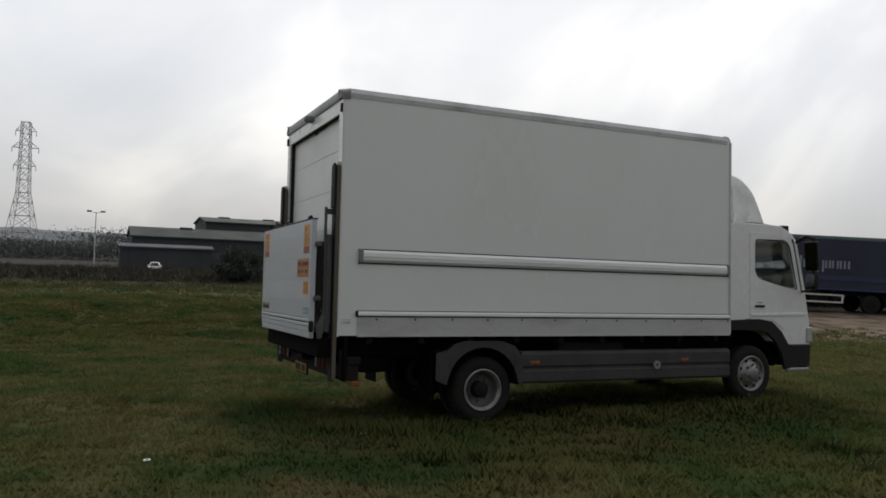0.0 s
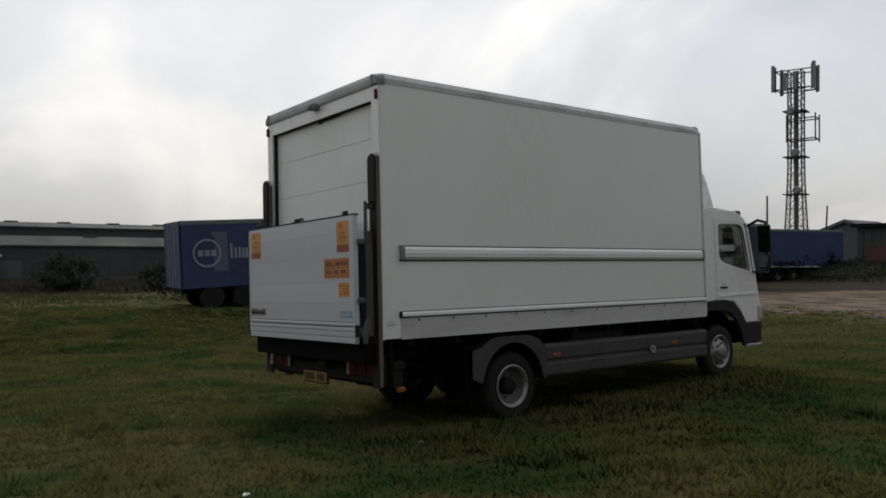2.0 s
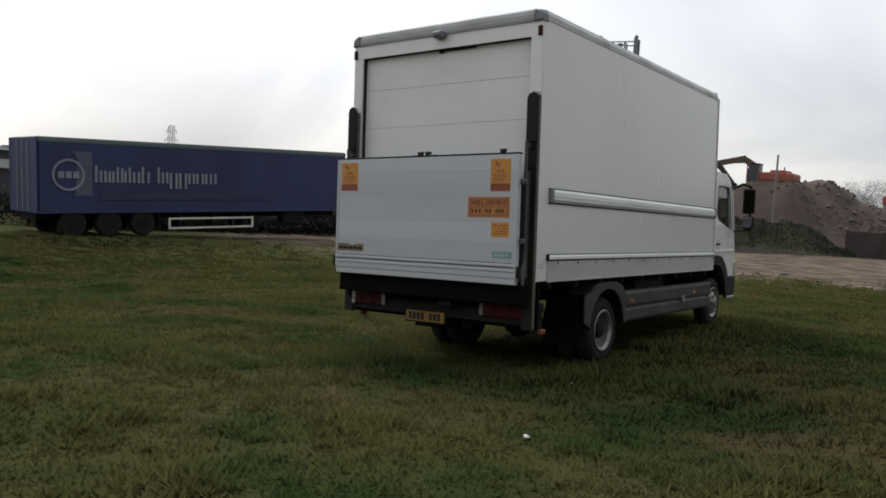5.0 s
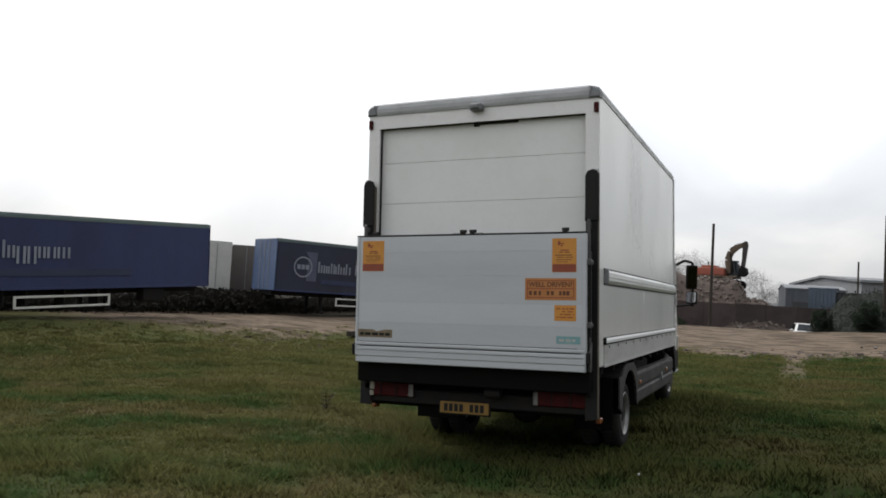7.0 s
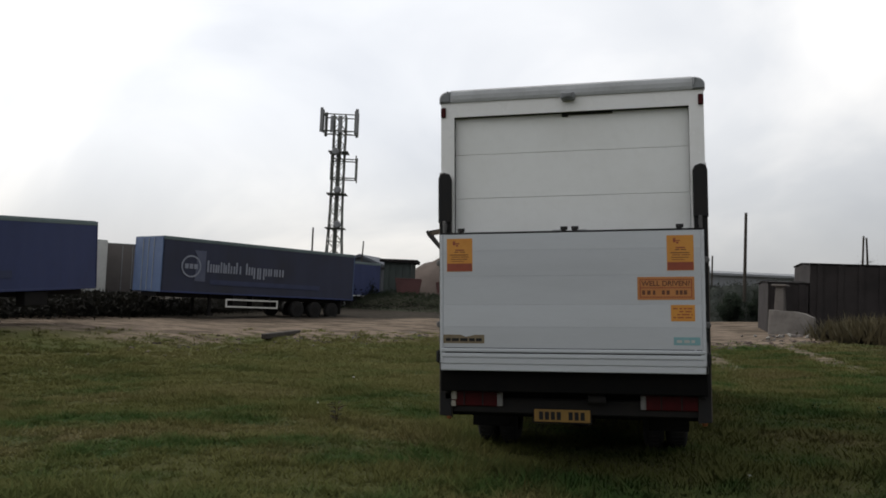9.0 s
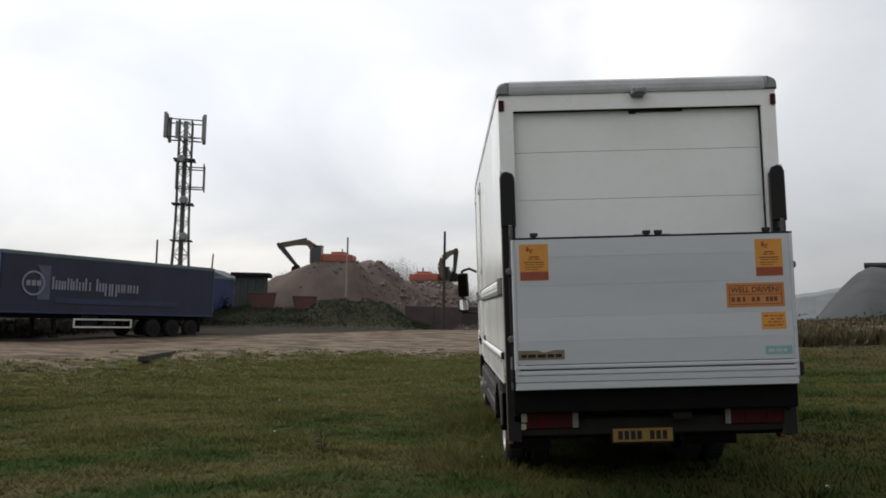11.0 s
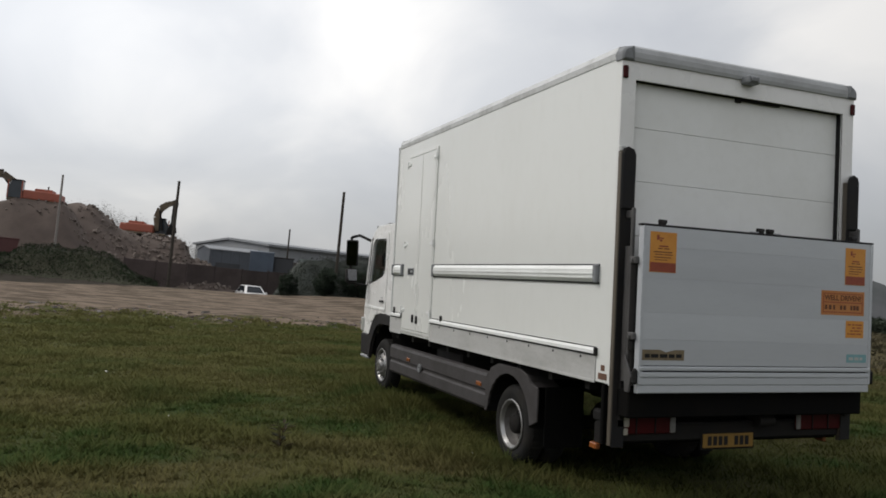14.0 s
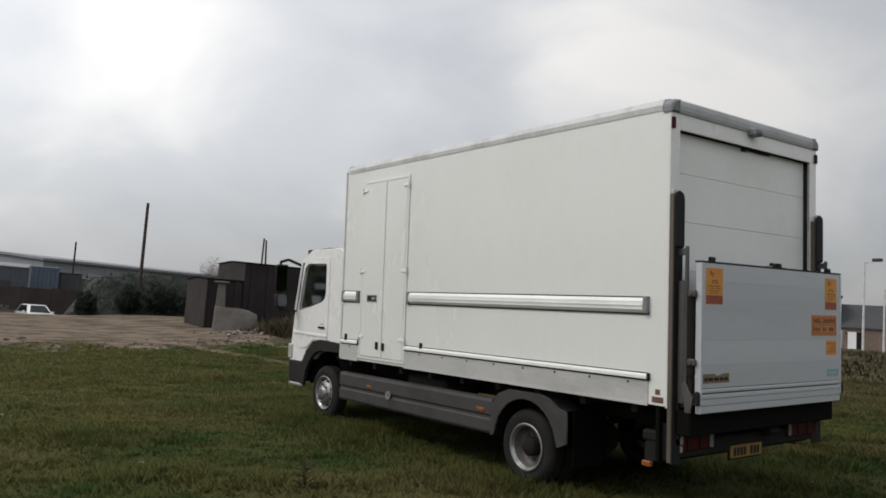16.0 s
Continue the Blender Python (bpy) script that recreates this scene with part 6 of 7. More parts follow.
# ---- the demolition yard ----
def heap_z(x, y):
    """The mound: a flat shoulder for the first digger, one peak, and a tail of broken rubble."""
    z = 6.5 * math.exp(-(((x + 8.6) / 4.9) ** 2 + ((y - 63) / 5.2) ** 2) * 0.85)
    z = max(z, 4.5 * math.exp(-((max(abs(x + 2.4) - 1.2, 0) / 1.7) ** 2 + ((y - 62.5) / 4.5) ** 2)))
    z = max(z, (6.2 - 0.47 * max(x + 8.2, 0)) * math.exp(-((max(abs(x + 7.0) - 3.4, 0) / 1.2) ** 2 + ((y - 62.8) / 5.0) ** 2)))
    z = max(z, 6.1 * max(0.0, min(1.0, 0.72 + 0.07 * (x + 16.6), 0.72 * (x + 19.5) / 2.9)) * math.exp(-((max(x + 10.0, 0) / 3.1) ** 2 + (max(abs(y - 60.8) - 2.2, 0) / 3.6) ** 2)))
    z = max(z, 2.9 * math.exp(-((max(abs(x + 2.0) - 2.5, 0) / 3.0) ** 2 + ((y - 62) / 5.0) ** 2)))
    return z + 0.24 * noise.noise((x * 0.6, y * 0.6, 1.0)) + 0.16 * noise.noise((x * 1.9, y * 1.9, 5.0))


def build_heap():
    nx, ny = 110, 80
    xs, ys = np.linspace(-24, 9, nx), np.linspace(50, 76, ny)
    verts = [(x, y, -0.6 + heap_z(x, y)) for y in ys for x in xs]
    faces = [(j * nx + i, j * nx + i + 1, (j + 1) * nx + i + 1, (j + 1) * nx + i) for j in range(ny - 1) for i in range(nx - 1)]
    me = bpy.data.meshes.new("earth_mound")
    me.from_pydata(verts, [], faces)
    me.materials.append(SOIL)
    me.shade_smooth()
    tagged(new("earth_mound", me), "tall heap of bare brown soil and rubble", "mound")
    rng = np.random.default_rng(12)
    own_v, own_f = [], []
    cube = [(-1, -1, -1), (1, -1, -1), (1, 1, -1), (-1, 1, -1), (-1, -1, 1), (1, -1, 1), (1, 1, 1), (-1, 1, 1)]
    quad = [(0, 1, 2, 3), (4, 5, 6, 7), (0, 1, 5, 4), (1, 2, 6, 5), (2, 3, 7, 6), (3, 0, 4, 7)]
    for k in range(900):
        x, y = rng.normal(-1.5, 3.4), rng.normal(60, 2.6)
        if k % 3 == 0:
            x, y = rng.uniform(-13, -3), rng.uniform(57, 62)
        s = rng.uniform(0.04, 0.15) * (0.5 if k % 3 == 0 else 1)
        m = Matrix.Translation((x, y, -0.6 + heap_z(x, y) + s * 0.2)) @ Euler(rng.uniform(0, 6, 3)).to_matrix().to_4x4()
        size = rng.uniform(0.5, 1.3, 3) * s
        b = len(own_v)
        own_v += [tuple(m @ Vector((c[0] * size[0], c[1] * size[1], c[2] * size[2]))) for c in cube]
        own_f += [tuple(b + i for i in q) for q in quad]
    me = bpy.data.meshes.new("rubble")
    me.from_pydata(own_v, [], own_f)
    me.materials.append(RUBBLE)
    tagged(new("rubble", me), "broken brick and concrete rubble spilled over the heap", "rubble", kind="stuff")


def build_bank():
    nx, ny = 110, 34
    xs, ys = np.linspace(-24, -1.5, nx), np.linspace(41.5, 52.5, ny)

    def z_at(x, y):
        across = math.exp(-(((y - 46.6) / 2.2) ** 2))
        lump = across * max(math.exp(-((max(abs(x + 7.9) - 1.9, 0) / 2.0) ** 2)), 0.66 * math.exp(-((max(abs(x + 14.5) - 6.5, 0) / 2.0) ** 2)))
        return ground_z(x, y, False) - 0.12 + lump * (1.75 + 0.25 * noise.noise((x * 0.8, y * 0.8, 2))) + 0.05 * noise.noise((x * 2, y * 2, 2))

    rng = np.random.default_rng(44)
    count = 26000
    px, py = rng.uniform(-23, -3, count), rng.normal(45.8, 1.5, count)
    pz = np.array([z_at(a, b) + 0.42 * max(0.12, 0.5 + noise.noise((a * 0.7, b * 0.7, 6.0))) * c for a, b, c in zip(px, py, rng.random(count))])
    p = np.stack([px, py, pz], 1)
    tri = np.stack([p, p + rng.normal(0, 0.05, (count, 3)), p + rng.normal(0, 0.05, (count, 3))], 1)
    tagged(new("bank_scrub", from_tris("bank_scrub", tri, count, BANK_LEAF)), "low brown-green scrub growing over the bank", "scrub", kind="stuff")
    verts = [(x, y, z_at(x, y)) for y in ys for x in xs]
    faces = [(j * nx + i, j * nx + i + 1, (j + 1) * nx + i + 1, (j + 1) * nx + i) for j in range(ny - 1) for i in range(nx - 1)]
    me = bpy.data.meshes.new("grass_bank")
    me.from_pydata(verts, [], faces)
    m, nt, b = nodes_of("bank_turf")
    nt.links.new(mixed(nt, 0.75, field_colours(nt), (0.018, 0.018, 0.012)), b.inputs["Base Color"])
    b.inputs["Roughness"].default_value = 0.95
    bumped(nt, b, noise_node(nt, 5.0, 5, 0.7), 0.9, 0.08)
    me.materials.append(m)
    me.shade_smooth()
    tagged(new("grass_bank", me), "low overgrown grass bank at the yard's edge", "bank", kind="structure")


def build_spoil_bank():
    """A grassed-over heap of spoil along the back of the yard."""
    def z_at(x, y):
        g = ground_z(x, y, False) - 0.12
        body = ease(3.6, 6.6, x) * ease(17.5, 14.0, x) * math.exp(-((min(y - 48.4, 0) / 2.0) ** 2)) * ease(54.0, 50.0, y)
        return g + (2.66 + 0.08 * (x - 5.5) - g) * body * (1 + 0.07 * noise.noise((x * 0.9, y * 0.9, 3))) + 0.08 * noise.noise((x * 2.2, y * 2.2, 4)) * body

    nx, ny = 70, 44
    xs, ys = np.linspace(3.8, 18, nx), np.linspace(44.5, 54, ny)
    verts = [(x, y, z_at(x, y)) for y in ys for x in xs]
    faces = [(j * nx + i, j * nx + i + 1, (j + 1) * nx + i + 1, (j + 1) * nx + i) for j in range(ny - 1) for i in range(nx - 1)]
    me = bpy.data.meshes.new("spoil_bank")
    me.from_pydata(verts, [], faces)
    me.materials.append(BANK_GREY)
    me.shade_smooth()
    tagged(new("spoil_bank", me), "grey-green grassed bank of spoil behind the yard", "bank", kind="structure")
    rng = np.random.default_rng(46)
    count = 20000
    px, py = rng.uniform(4.0, 15.5, count), rng.normal(47.0, 1.2, count)
    p = np.stack([px, py, np.array([z_at(a, b) + 0.5 * max(0.2, 0.5 + noise.noise((a * 0.8, b * 0.8, 7.0))) * c * c for a, b, c in zip(px, py, rng.random(count))])], 1)
    tri = np.stack([p, p + rng.normal(0, 0.045, (count, 3)), p + rng.normal(0, 0.045, (count, 3))], 1)
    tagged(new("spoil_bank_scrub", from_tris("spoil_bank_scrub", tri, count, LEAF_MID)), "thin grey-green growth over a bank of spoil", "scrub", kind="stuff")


def build_excavator(m, boom, label, group="excavators"):
    """A tracked digger facing -x. boom: heights and reaches of the arm's joints."""
    ob = thing("excavator", label, "excavator", m, group)
    for s in (-1, 1):
        outline = rounded([(-1.9, 0.0), (1.9, 0.0), (2.05, 0.45), (1.8, 0.85), (-1.8, 0.85), (-2.05, 0.45)], 0.25, 3)
        tk = part("track", sheet(outline, [], lambda u, v, w, s=s: (u, s * 1.25 - 0.25 + w, v), 0.5), CHASSIS, ob, "muddy steel track")
        for k in range(-2, 3):
            part("track_roller", rod((k * 0.7, s * 1.25 - 0.27, 0.33), (k * 0.7, s * 1.25 + 0.27, 0.33), 0.19, 10), CHASSIS, tk)
    part("undercarriage", block(-1.0, 1.0, -1.0, 1.0, 0.45, 0.95, 0.06), CHASSIS, ob)
    part("slew_deck", block(-1.55, 2.45, -1.3, 1.3, 1.0, 1.22, 0.05), DIGGER_ARM, ob)
    house = part("house", soften(block(-0.35, 2.1, -1.28, 1.28, 1.22, 2.0), 0.12, 2), DIGGER_ORANGE, ob, "orange engine housing")
    part("counterweight", soften(block(1.85, 2.65, -1.25, 1.25, 1.15, 1.95), 0.2, 3), DIGGER_ORANGE, ob)
    part("engine_hood", soften(block(0.5, 1.9, -1.0, 1.0, 1.98, 2.22), 0.08, 2), DIGGER_ORANGE, house)
    part("exhaust", rod((1.3, 0.6, 2.2), (1.3, 0.6, 2.6), 0.06, 8), CHASSIS, house)
    cab = part("operator_cab", sheet([(-1.55, 1.22), (-0.40, 1.22), (-0.40, 2.72), (-1.25, 2.72), (-1.55, 2.1)], [], lambda u, v, w: (u, -1.28 + w, v), 0.95, 0.05), DARK_GLASS, ob, "dark glazed operator cab")
    part("cab_roof", block(-1.3, -0.36, -1.30, -0.30, 2.70, 2.80, 0.03), CHASSIS, cab)
    for x in (-1.5, -0.42):
        part("cab_pillar", block(x - 0.05, x + 0.05, -1.31, -1.25, 1.22, 2.7, 0.01), DIGGER_ORANGE, cab)
    joints = [Vector((j[0], 0.15, j[1])) for j in boom]

    def limb(name, pts, w, mat):
        own = bmesh.new()
        for a, b, wa, wb in zip(pts, pts[1:], w, w[1:]):
            d = (b - a).normalized()
            n = d.cross(Vector((0, 1, 0))).normalized()
            q = [a + n * wa, a - n * wa, b - n * wb, b + n * wb]
            v = [own.verts.new(p + Vector((0, o, 0))) for o in (-0.2, 0.2) for p in q]
            for f in ((0, 1, 2, 3), (7, 6, 5, 4), (0, 4, 5, 1), (1, 5, 6, 2), (2, 6, 7, 3), (3, 7, 4, 0)):
                own.faces.new([v[i] for i in f])
        return part(name, own, mat, ob)

    boom_w = [0.17 + 0.13 * math.sin(math.pi * k / (len(joints) - 2)) for k in range(len(joints) - 1)]
    limb("boom", joints[:-1], boom_w, DIGGER_ARM)
    mid, tip = joints[len(joints) // 2 - 1], joints[-2]
    limb("stick", [tip + (tip - joints[-1]) * 0.16, tip, joints[-1]], (0.12, 0.24, 0.15), DIGGER_STICK)
    part("boom_ram", rod(joints[0] + Vector((-0.5, 0.3, 0.1)), mid + Vector((0, 0.3, -0.2)), 0.09, 8), CHASSIS, ob)
    part("stick_ram", rod(mid + Vector((0, 0, 0.36)), tip + Vector((0, 0, 0.28)), 0.08, 8), CHASSIS, ob)
    b = joints[-1]
    own = sheet([(0.15, 0.1), (-0.35, -0.15), (-0.45, -0.65), (-0.15, -1.0), (0.45, -0.95), (0.35, -0.35)], [], lambda u, v, w: (b.x + u, b.y - 0.5 + w, b.z + v), 1.0, 0.03)
    part("bucket", own, CHASSIS, ob, "worn steel bucket")
    return ob


def build_car(m, label):
    ob = thing("car", label, "car", m, "parked cars")
    lower = rounded([(-2.0, 0.28), (2.0, 0.28), (2.05, 0.62), (1.85, 0.86), (0.95, 0.93), (-1.85, 0.95), (-2.05, 0.6)], 0.12, 3)
    body = part("body", sheet(lower, [], lambda u, v, w: (u, -0.85 + w, v), 1.7, 0.05), CAR_WHITE, ob)
    # tapering cabin with glass let into its four sides
    low = [(1.15, -0.80), (1.15, 0.80), (-1.80, 0.80), (-1.80, -0.80)]
    top = [(0.30, -0.58), (0.30, 0.58), (-1.25, 0.58), (-1.25, -0.58)]
    own = bmesh.new()
    v = [own.verts.new((*p, 0.88)) for p in low] + [own.verts.new((*p, 1.45)) for p in top]
    for f in ((3, 2, 1, 0), (4, 5, 6, 7), (0, 1, 5, 4), (1, 2, 6, 5), (2, 3, 7, 6), (3, 0, 4, 7)):
        own.faces.new([v[i] for i in f])
    part("cabin", soften(own, 0.09, 3), CAR_WHITE, body, smooth=True)
    for i, name in enumerate(("windscreen", "side_window", "rear_window", "side_window")):
        j = (i + 1) % 4
        a, b, c, d = (Vector((*low[i], 0.88)), Vector((*low[j], 0.88)), Vector((*top[j], 1.45)), Vector((*top[i], 1.45)))
        mid = (a + b + c + d) / 4
        out = (b - a).cross(d - a).normalized() * 0.012
        own = bmesh.new()
        q = [own.verts.new(mid + (p - mid) * 0.80 + out) for p in (a, b, c, d)]
        own.faces.new(q)
        bmesh.ops.solidify(own, geom=own.faces[:], thickness=0.01)
        part(name, own, DARK_GLASS, ob, "dark car window")
    for x in (-1.3, 1.3):
        for s in (-1, 1):
            wh = part("wheel", rod((x, s * 0.68, 0.31), (x, s * 0.88, 0.31), 0.31, 20), RUBBER, ob)
            part("rim", rod((x, s * 0.87, 0.31), (x, s * 0.89, 0.31), 0.19, 14), RIM_SILVER, wh)
    for s in (-1, 1):
        part("headlamp", block(1.88, 2.03, s * 0.5, s * 0.78, 0.62, 0.76, 0.03), LAMP_CLEAR, ob)
        part("wing_mirror", block(0.55, 0.7, s * 0.85, s * 1.0, 0.92, 1.04, 0.03), CAR_WHITE, ob)
    return ob


def build_skip(x, y, rz, l, h):
    g = ground_z(x, y, False)
    ob = thing("skip", "faded red steel rubbish skip", "skip", pose(x, y, g, 0, 0, rz), "skips at the yard edge")
    out = [(-l / 2 + 0.35, 0), (l / 2 - 0.35, 0), (l / 2, h), (-l / 2, h)]
    for w0 in (-0.85, 0.79):
        part("side_wall", sheet(out, [], lambda u, v, w, w0=w0: (u, w0 + w, v), 0.06, 0.01), RED_SKIP, ob)
    own = block(-l / 2 + 0.35, l / 2 - 0.35, -0.79, 0.79, 0.0, 0.06)
    part("floor_plate", own, RED_SKIP, ob)
    for s in (-1, 1):
        part("end_wall", block(s * (l / 2 - 0.30), s * (l / 2 - 0.24), -0.79, 0.79, 0.05, h * 0.96), RED_SKIP, ob)
    part("rim", block(-l / 2, l / 2, -0.88, -0.84, h - 0.06, h + 0.02, 0.01), RED_SKIP, ob)
    return ob


def build_fence(a, b, height, panels):
    f0, f1 = Vector((*a, 0)), Vector((*b, 0))
    rz = math.degrees(math.atan2(b[1] - a[1], b[0] - a[0]))
    L = (f1 - f0).length / panels
    fence = thing("site_fence", "dark brown weathered board fence round the yard", "fence", pose(a[0], a[1], 0, 0, 0, rz))
    rng = random.Random(4)
    for k in range(panels):
        p = f0.lerp(f1, (k + 0.5) / panels)
        g = ground_z(p.x, p.y, False) - 0.1
        h = height + rng.uniform(-0.08, 0.08)
        part("fence_panel", block(k * L + 0.05, (k + 1) * L - 0.05, -0.03, 0.03, g, h, 0.01), FENCE_BROWN, fence)
        part("post", block(k * L - 0.05, k * L + 0.05, -0.06, 0.06, g, h + 0.08, 0.01), FENCE_BROWN, fence)
    return fence


def build_hall(name, x0, x1, y0, y1, base, eaves, ridge, wall, roof, label, ridge_along="y", bays=8, vents=0, door=None, rz=0.0, kind_name="building", eave=0.4):
    """A large shed with a pitched roof, cladding ribs and a few openings. Footprint in its own axes, turned by rz about the middle."""
    cx, cy = (x0 + x1) / 2, (y0 + y1) / 2
    hx, hy = (x1 - x0) / 2, (y1 - y0) / 2
    ob = thing(name, label, kind_name, pose(cx, cy, base, 0, 0, rz))
    e, r = eaves - base, ridge - base
    if ridge_along == "y":
        gable = [(-hx, 0), (hx, 0), (hx, e), (0, r), (-hx, e)]
        place = lambda u, v, w: (u, -hy + w, v)
        depth = 2 * hy
    else:
        gable = [(-hy, 0), (hy, 0), (hy, e), (0, r), (-hy, e)]
        place = lambda u, v, w: (-hx + w, u, v)
        depth = 2 * hx
    part("wall", sheet(gable, [], place, depth), wall, ob)
    half = hx if ridge_along == "y" else hy
    slope = math.atan2(r - e, half)
    for s in (-1, 1):
        prof = [(s * (half + eave), e - eave * math.tan(slope) + 0.02), (0, r + 0.02), (0, r + 0.05 + 0.55 * eave), (s * (half + eave), e - eave * math.tan(slope) + 0.05 + 0.55 * eave)]
        part("roof", sheet(prof, [], (lambda u, v, w: (u, -hy - eave * 0.75 + w, v)) if ridge_along == "y" else (lambda u, v, w: (-hx - eave * 0.75 + w, u, v)), depth + eave * 1.5), roof, ob)
    for k in range(vents):
        t = -1 + 2 * (k + 0.5) / vents
        c = (0, t * hy) if ridge_along == "y" else (t * hx, 0)
        part("roof_vent", block(c[0] - 0.8, c[0] + 0.8, c[1] - 1.1, c[1] + 1.1, r, r + 0.45, 0.1), CLAD_DARK, ob)
    for k in range(bays):
        t = -1 + 2 * (k + 0.5) / bays
        for s in (-1, 1):
            if ridge_along == "y":
                part("wall_rib", block(s * hx - 0.06, s * hx + 0.06, t * hy - 0.12, t * hy + 0.12, 0, e), wall, ob)
            else:
                part("wall_rib", block(t * hx - 0.12, t * hx + 0.12, s * hy - 0.06, s * hy + 0.06, 0, e), wall, ob)
    if door:
        for d0, d1, h, mat in door:
            if ridge_along == "y":
                for s in (-1, 1):
                    part("loading_door", block(s * hx - 0.1, s * hx + 0.1, d0, d1, 0.05, h), mat, ob)
            else:
                for s in (-1, 1):
                    part("loading_door", block(d0, d1, s * hy - 0.1, s * hy + 0.1, 0.05, h), mat, ob)
    return ob


def build_ruin():
    """A stub of concrete wall with a capped pillar beside the dark shed."""
    g = ground_z(8.0, 31.2, False)
    ob = thing("broken_wall", "stub of broken concrete wall with a capped brick pillar", "wall", pose(7.08, 31.6, g, 0, 0, -25))
    own = sheet([(0, -0.1), (2.05, -0.1), (2.0, 0.80), (1.6, 0.98), (1.1, 1.06), (0.5, 1.07), (0.04, 1.10)], [], lambda u, v, w: (u, w, v), 0.35, 0.03)
    part("wall_stub", own, STUB_CONCRETE, ob)
    own = block(-0.05, 0.50, 0.95, 1.50, -0.2, 2.2, 0.03)
    for v in own.verts:
        k = 1.0 - 0.35 * max(v.co.z, 0) / 2.06
        v.co = Vector((0.22 + (v.co.x - 0.22) * k, 1.22 + (v.co.y - 1.22) * k, v.co.z))
    part("pillar", own, DARK_CONCRETE, ob)
    part("pillar_cap", block(-0.12, 0.56, 0.90, 1.54, 2.2, 2.3, 0.03), DARK_CONCRETE, ob)
    rng = random.Random(8)
    for k in range(26):
        x, y = 7.0 + rng.uniform(-1.2, 4.0), 29.6 + rng.uniform(-1.4, 0.8)
        own = bmesh.new()
        bmesh.ops.create_icosphere(own, subdivisions=1, radius=rng.uniform(0.04, 0.14))
        for v in own.verts:
            v.co = Vector((v.co.x * 1.2, v.co.y, v.co.z * 0.7)) * rng.uniform(0.7, 1.2)
        s = new("rubble_stone", mesh_of("rubble_stone", own, CONCRETE if k % 3 else DARK_CONCRETE))
        s.matrix_basis = pose(x, y, ground_z(x, y) + 0.04, rng.uniform(0, 90), 0, rng.uniform(0, 360))
        tagged(s, "lump of broken concrete at the wall's foot", "stone", "stones by the broken wall")


def build_hills():
    """The distance: a ring of low wooded hills, higher beyond the rise."""
    own_v, own_f = [], []
    n = 420
    for k in range(n):
        a = 2 * math.pi * k / n
        az = math.degrees(math.atan2(math.sin(a), math.cos(a)))
        rise = 37 * math.exp(-(((az - 37) / 14) ** 2)) + 14 * math.exp(-(((az - 62) / 20) ** 2)) + 4 * math.exp(-(((az + 95) / 20) ** 2))
        h = 8 + rise + 3.0 * noise.noise((math.cos(a) * 6, math.sin(a) * 6, 0)) + 1.8 * noise.noise((math.cos(a) * 40, math.sin(a) * 40, 2))
        for r, z in ((640, -6), (700, h * 0.8), (760, h), (1100, h * 0.6)):
            own_v.append((r * math.sin(a), r * math.cos(a), z))
    for k in range(n):
        for j in range(3):
            p, q = k * 4 + j, ((k + 1) % n) * 4 + j
            own_f.append((p, q, q + 1, p + 1))
    me = bpy.data.meshes.new("far_hills")
    me.from_pydata(own_v, [], own_f)
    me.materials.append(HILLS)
    tagged(new("far_hills", me), "low hazy wooded hills on the horizon", "hills", kind="structure")


def build_slope():
    """A hazy wooded hillside across the valley, nearer than the hills."""
    own_v, own_f = [], []
    n = 160
    for k in range(n + 1):
        az = 24 + 44 * k / n
        a = math.radians(az)
        h = 7.4 * ease(24, 29, az) * ease(59, 50, az) + 0.45 * noise.noise((az * 0.35, 0, 4)) + 0.3 * noise.noise((az * 1.7, 0, 8))
        for r, z in ((74, -1.5), (84, h * 0.55), (97, h), (128, h * 0.95), (160, -3.0)):
            own_v.append((r * math.sin(a), r * math.cos(a), z + 0.35 * noise.noise((r * 0.06, az * 0.5, 1))))
    for k in range(n):
        for j in range(4):
            p, q = k * 5 + j, (k + 1) * 5 + j
            own_f.append((p, q, q + 1, p + 1))
    me = bpy.data.meshes.new("wooded_slope")
    me.from_pydata(own_v, [], own_f)
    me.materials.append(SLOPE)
    me.shade_smooth()
    tagged(new("wooded_slope", me), "dark hazy wooded hillside across the valley", "hills", kind="structure")


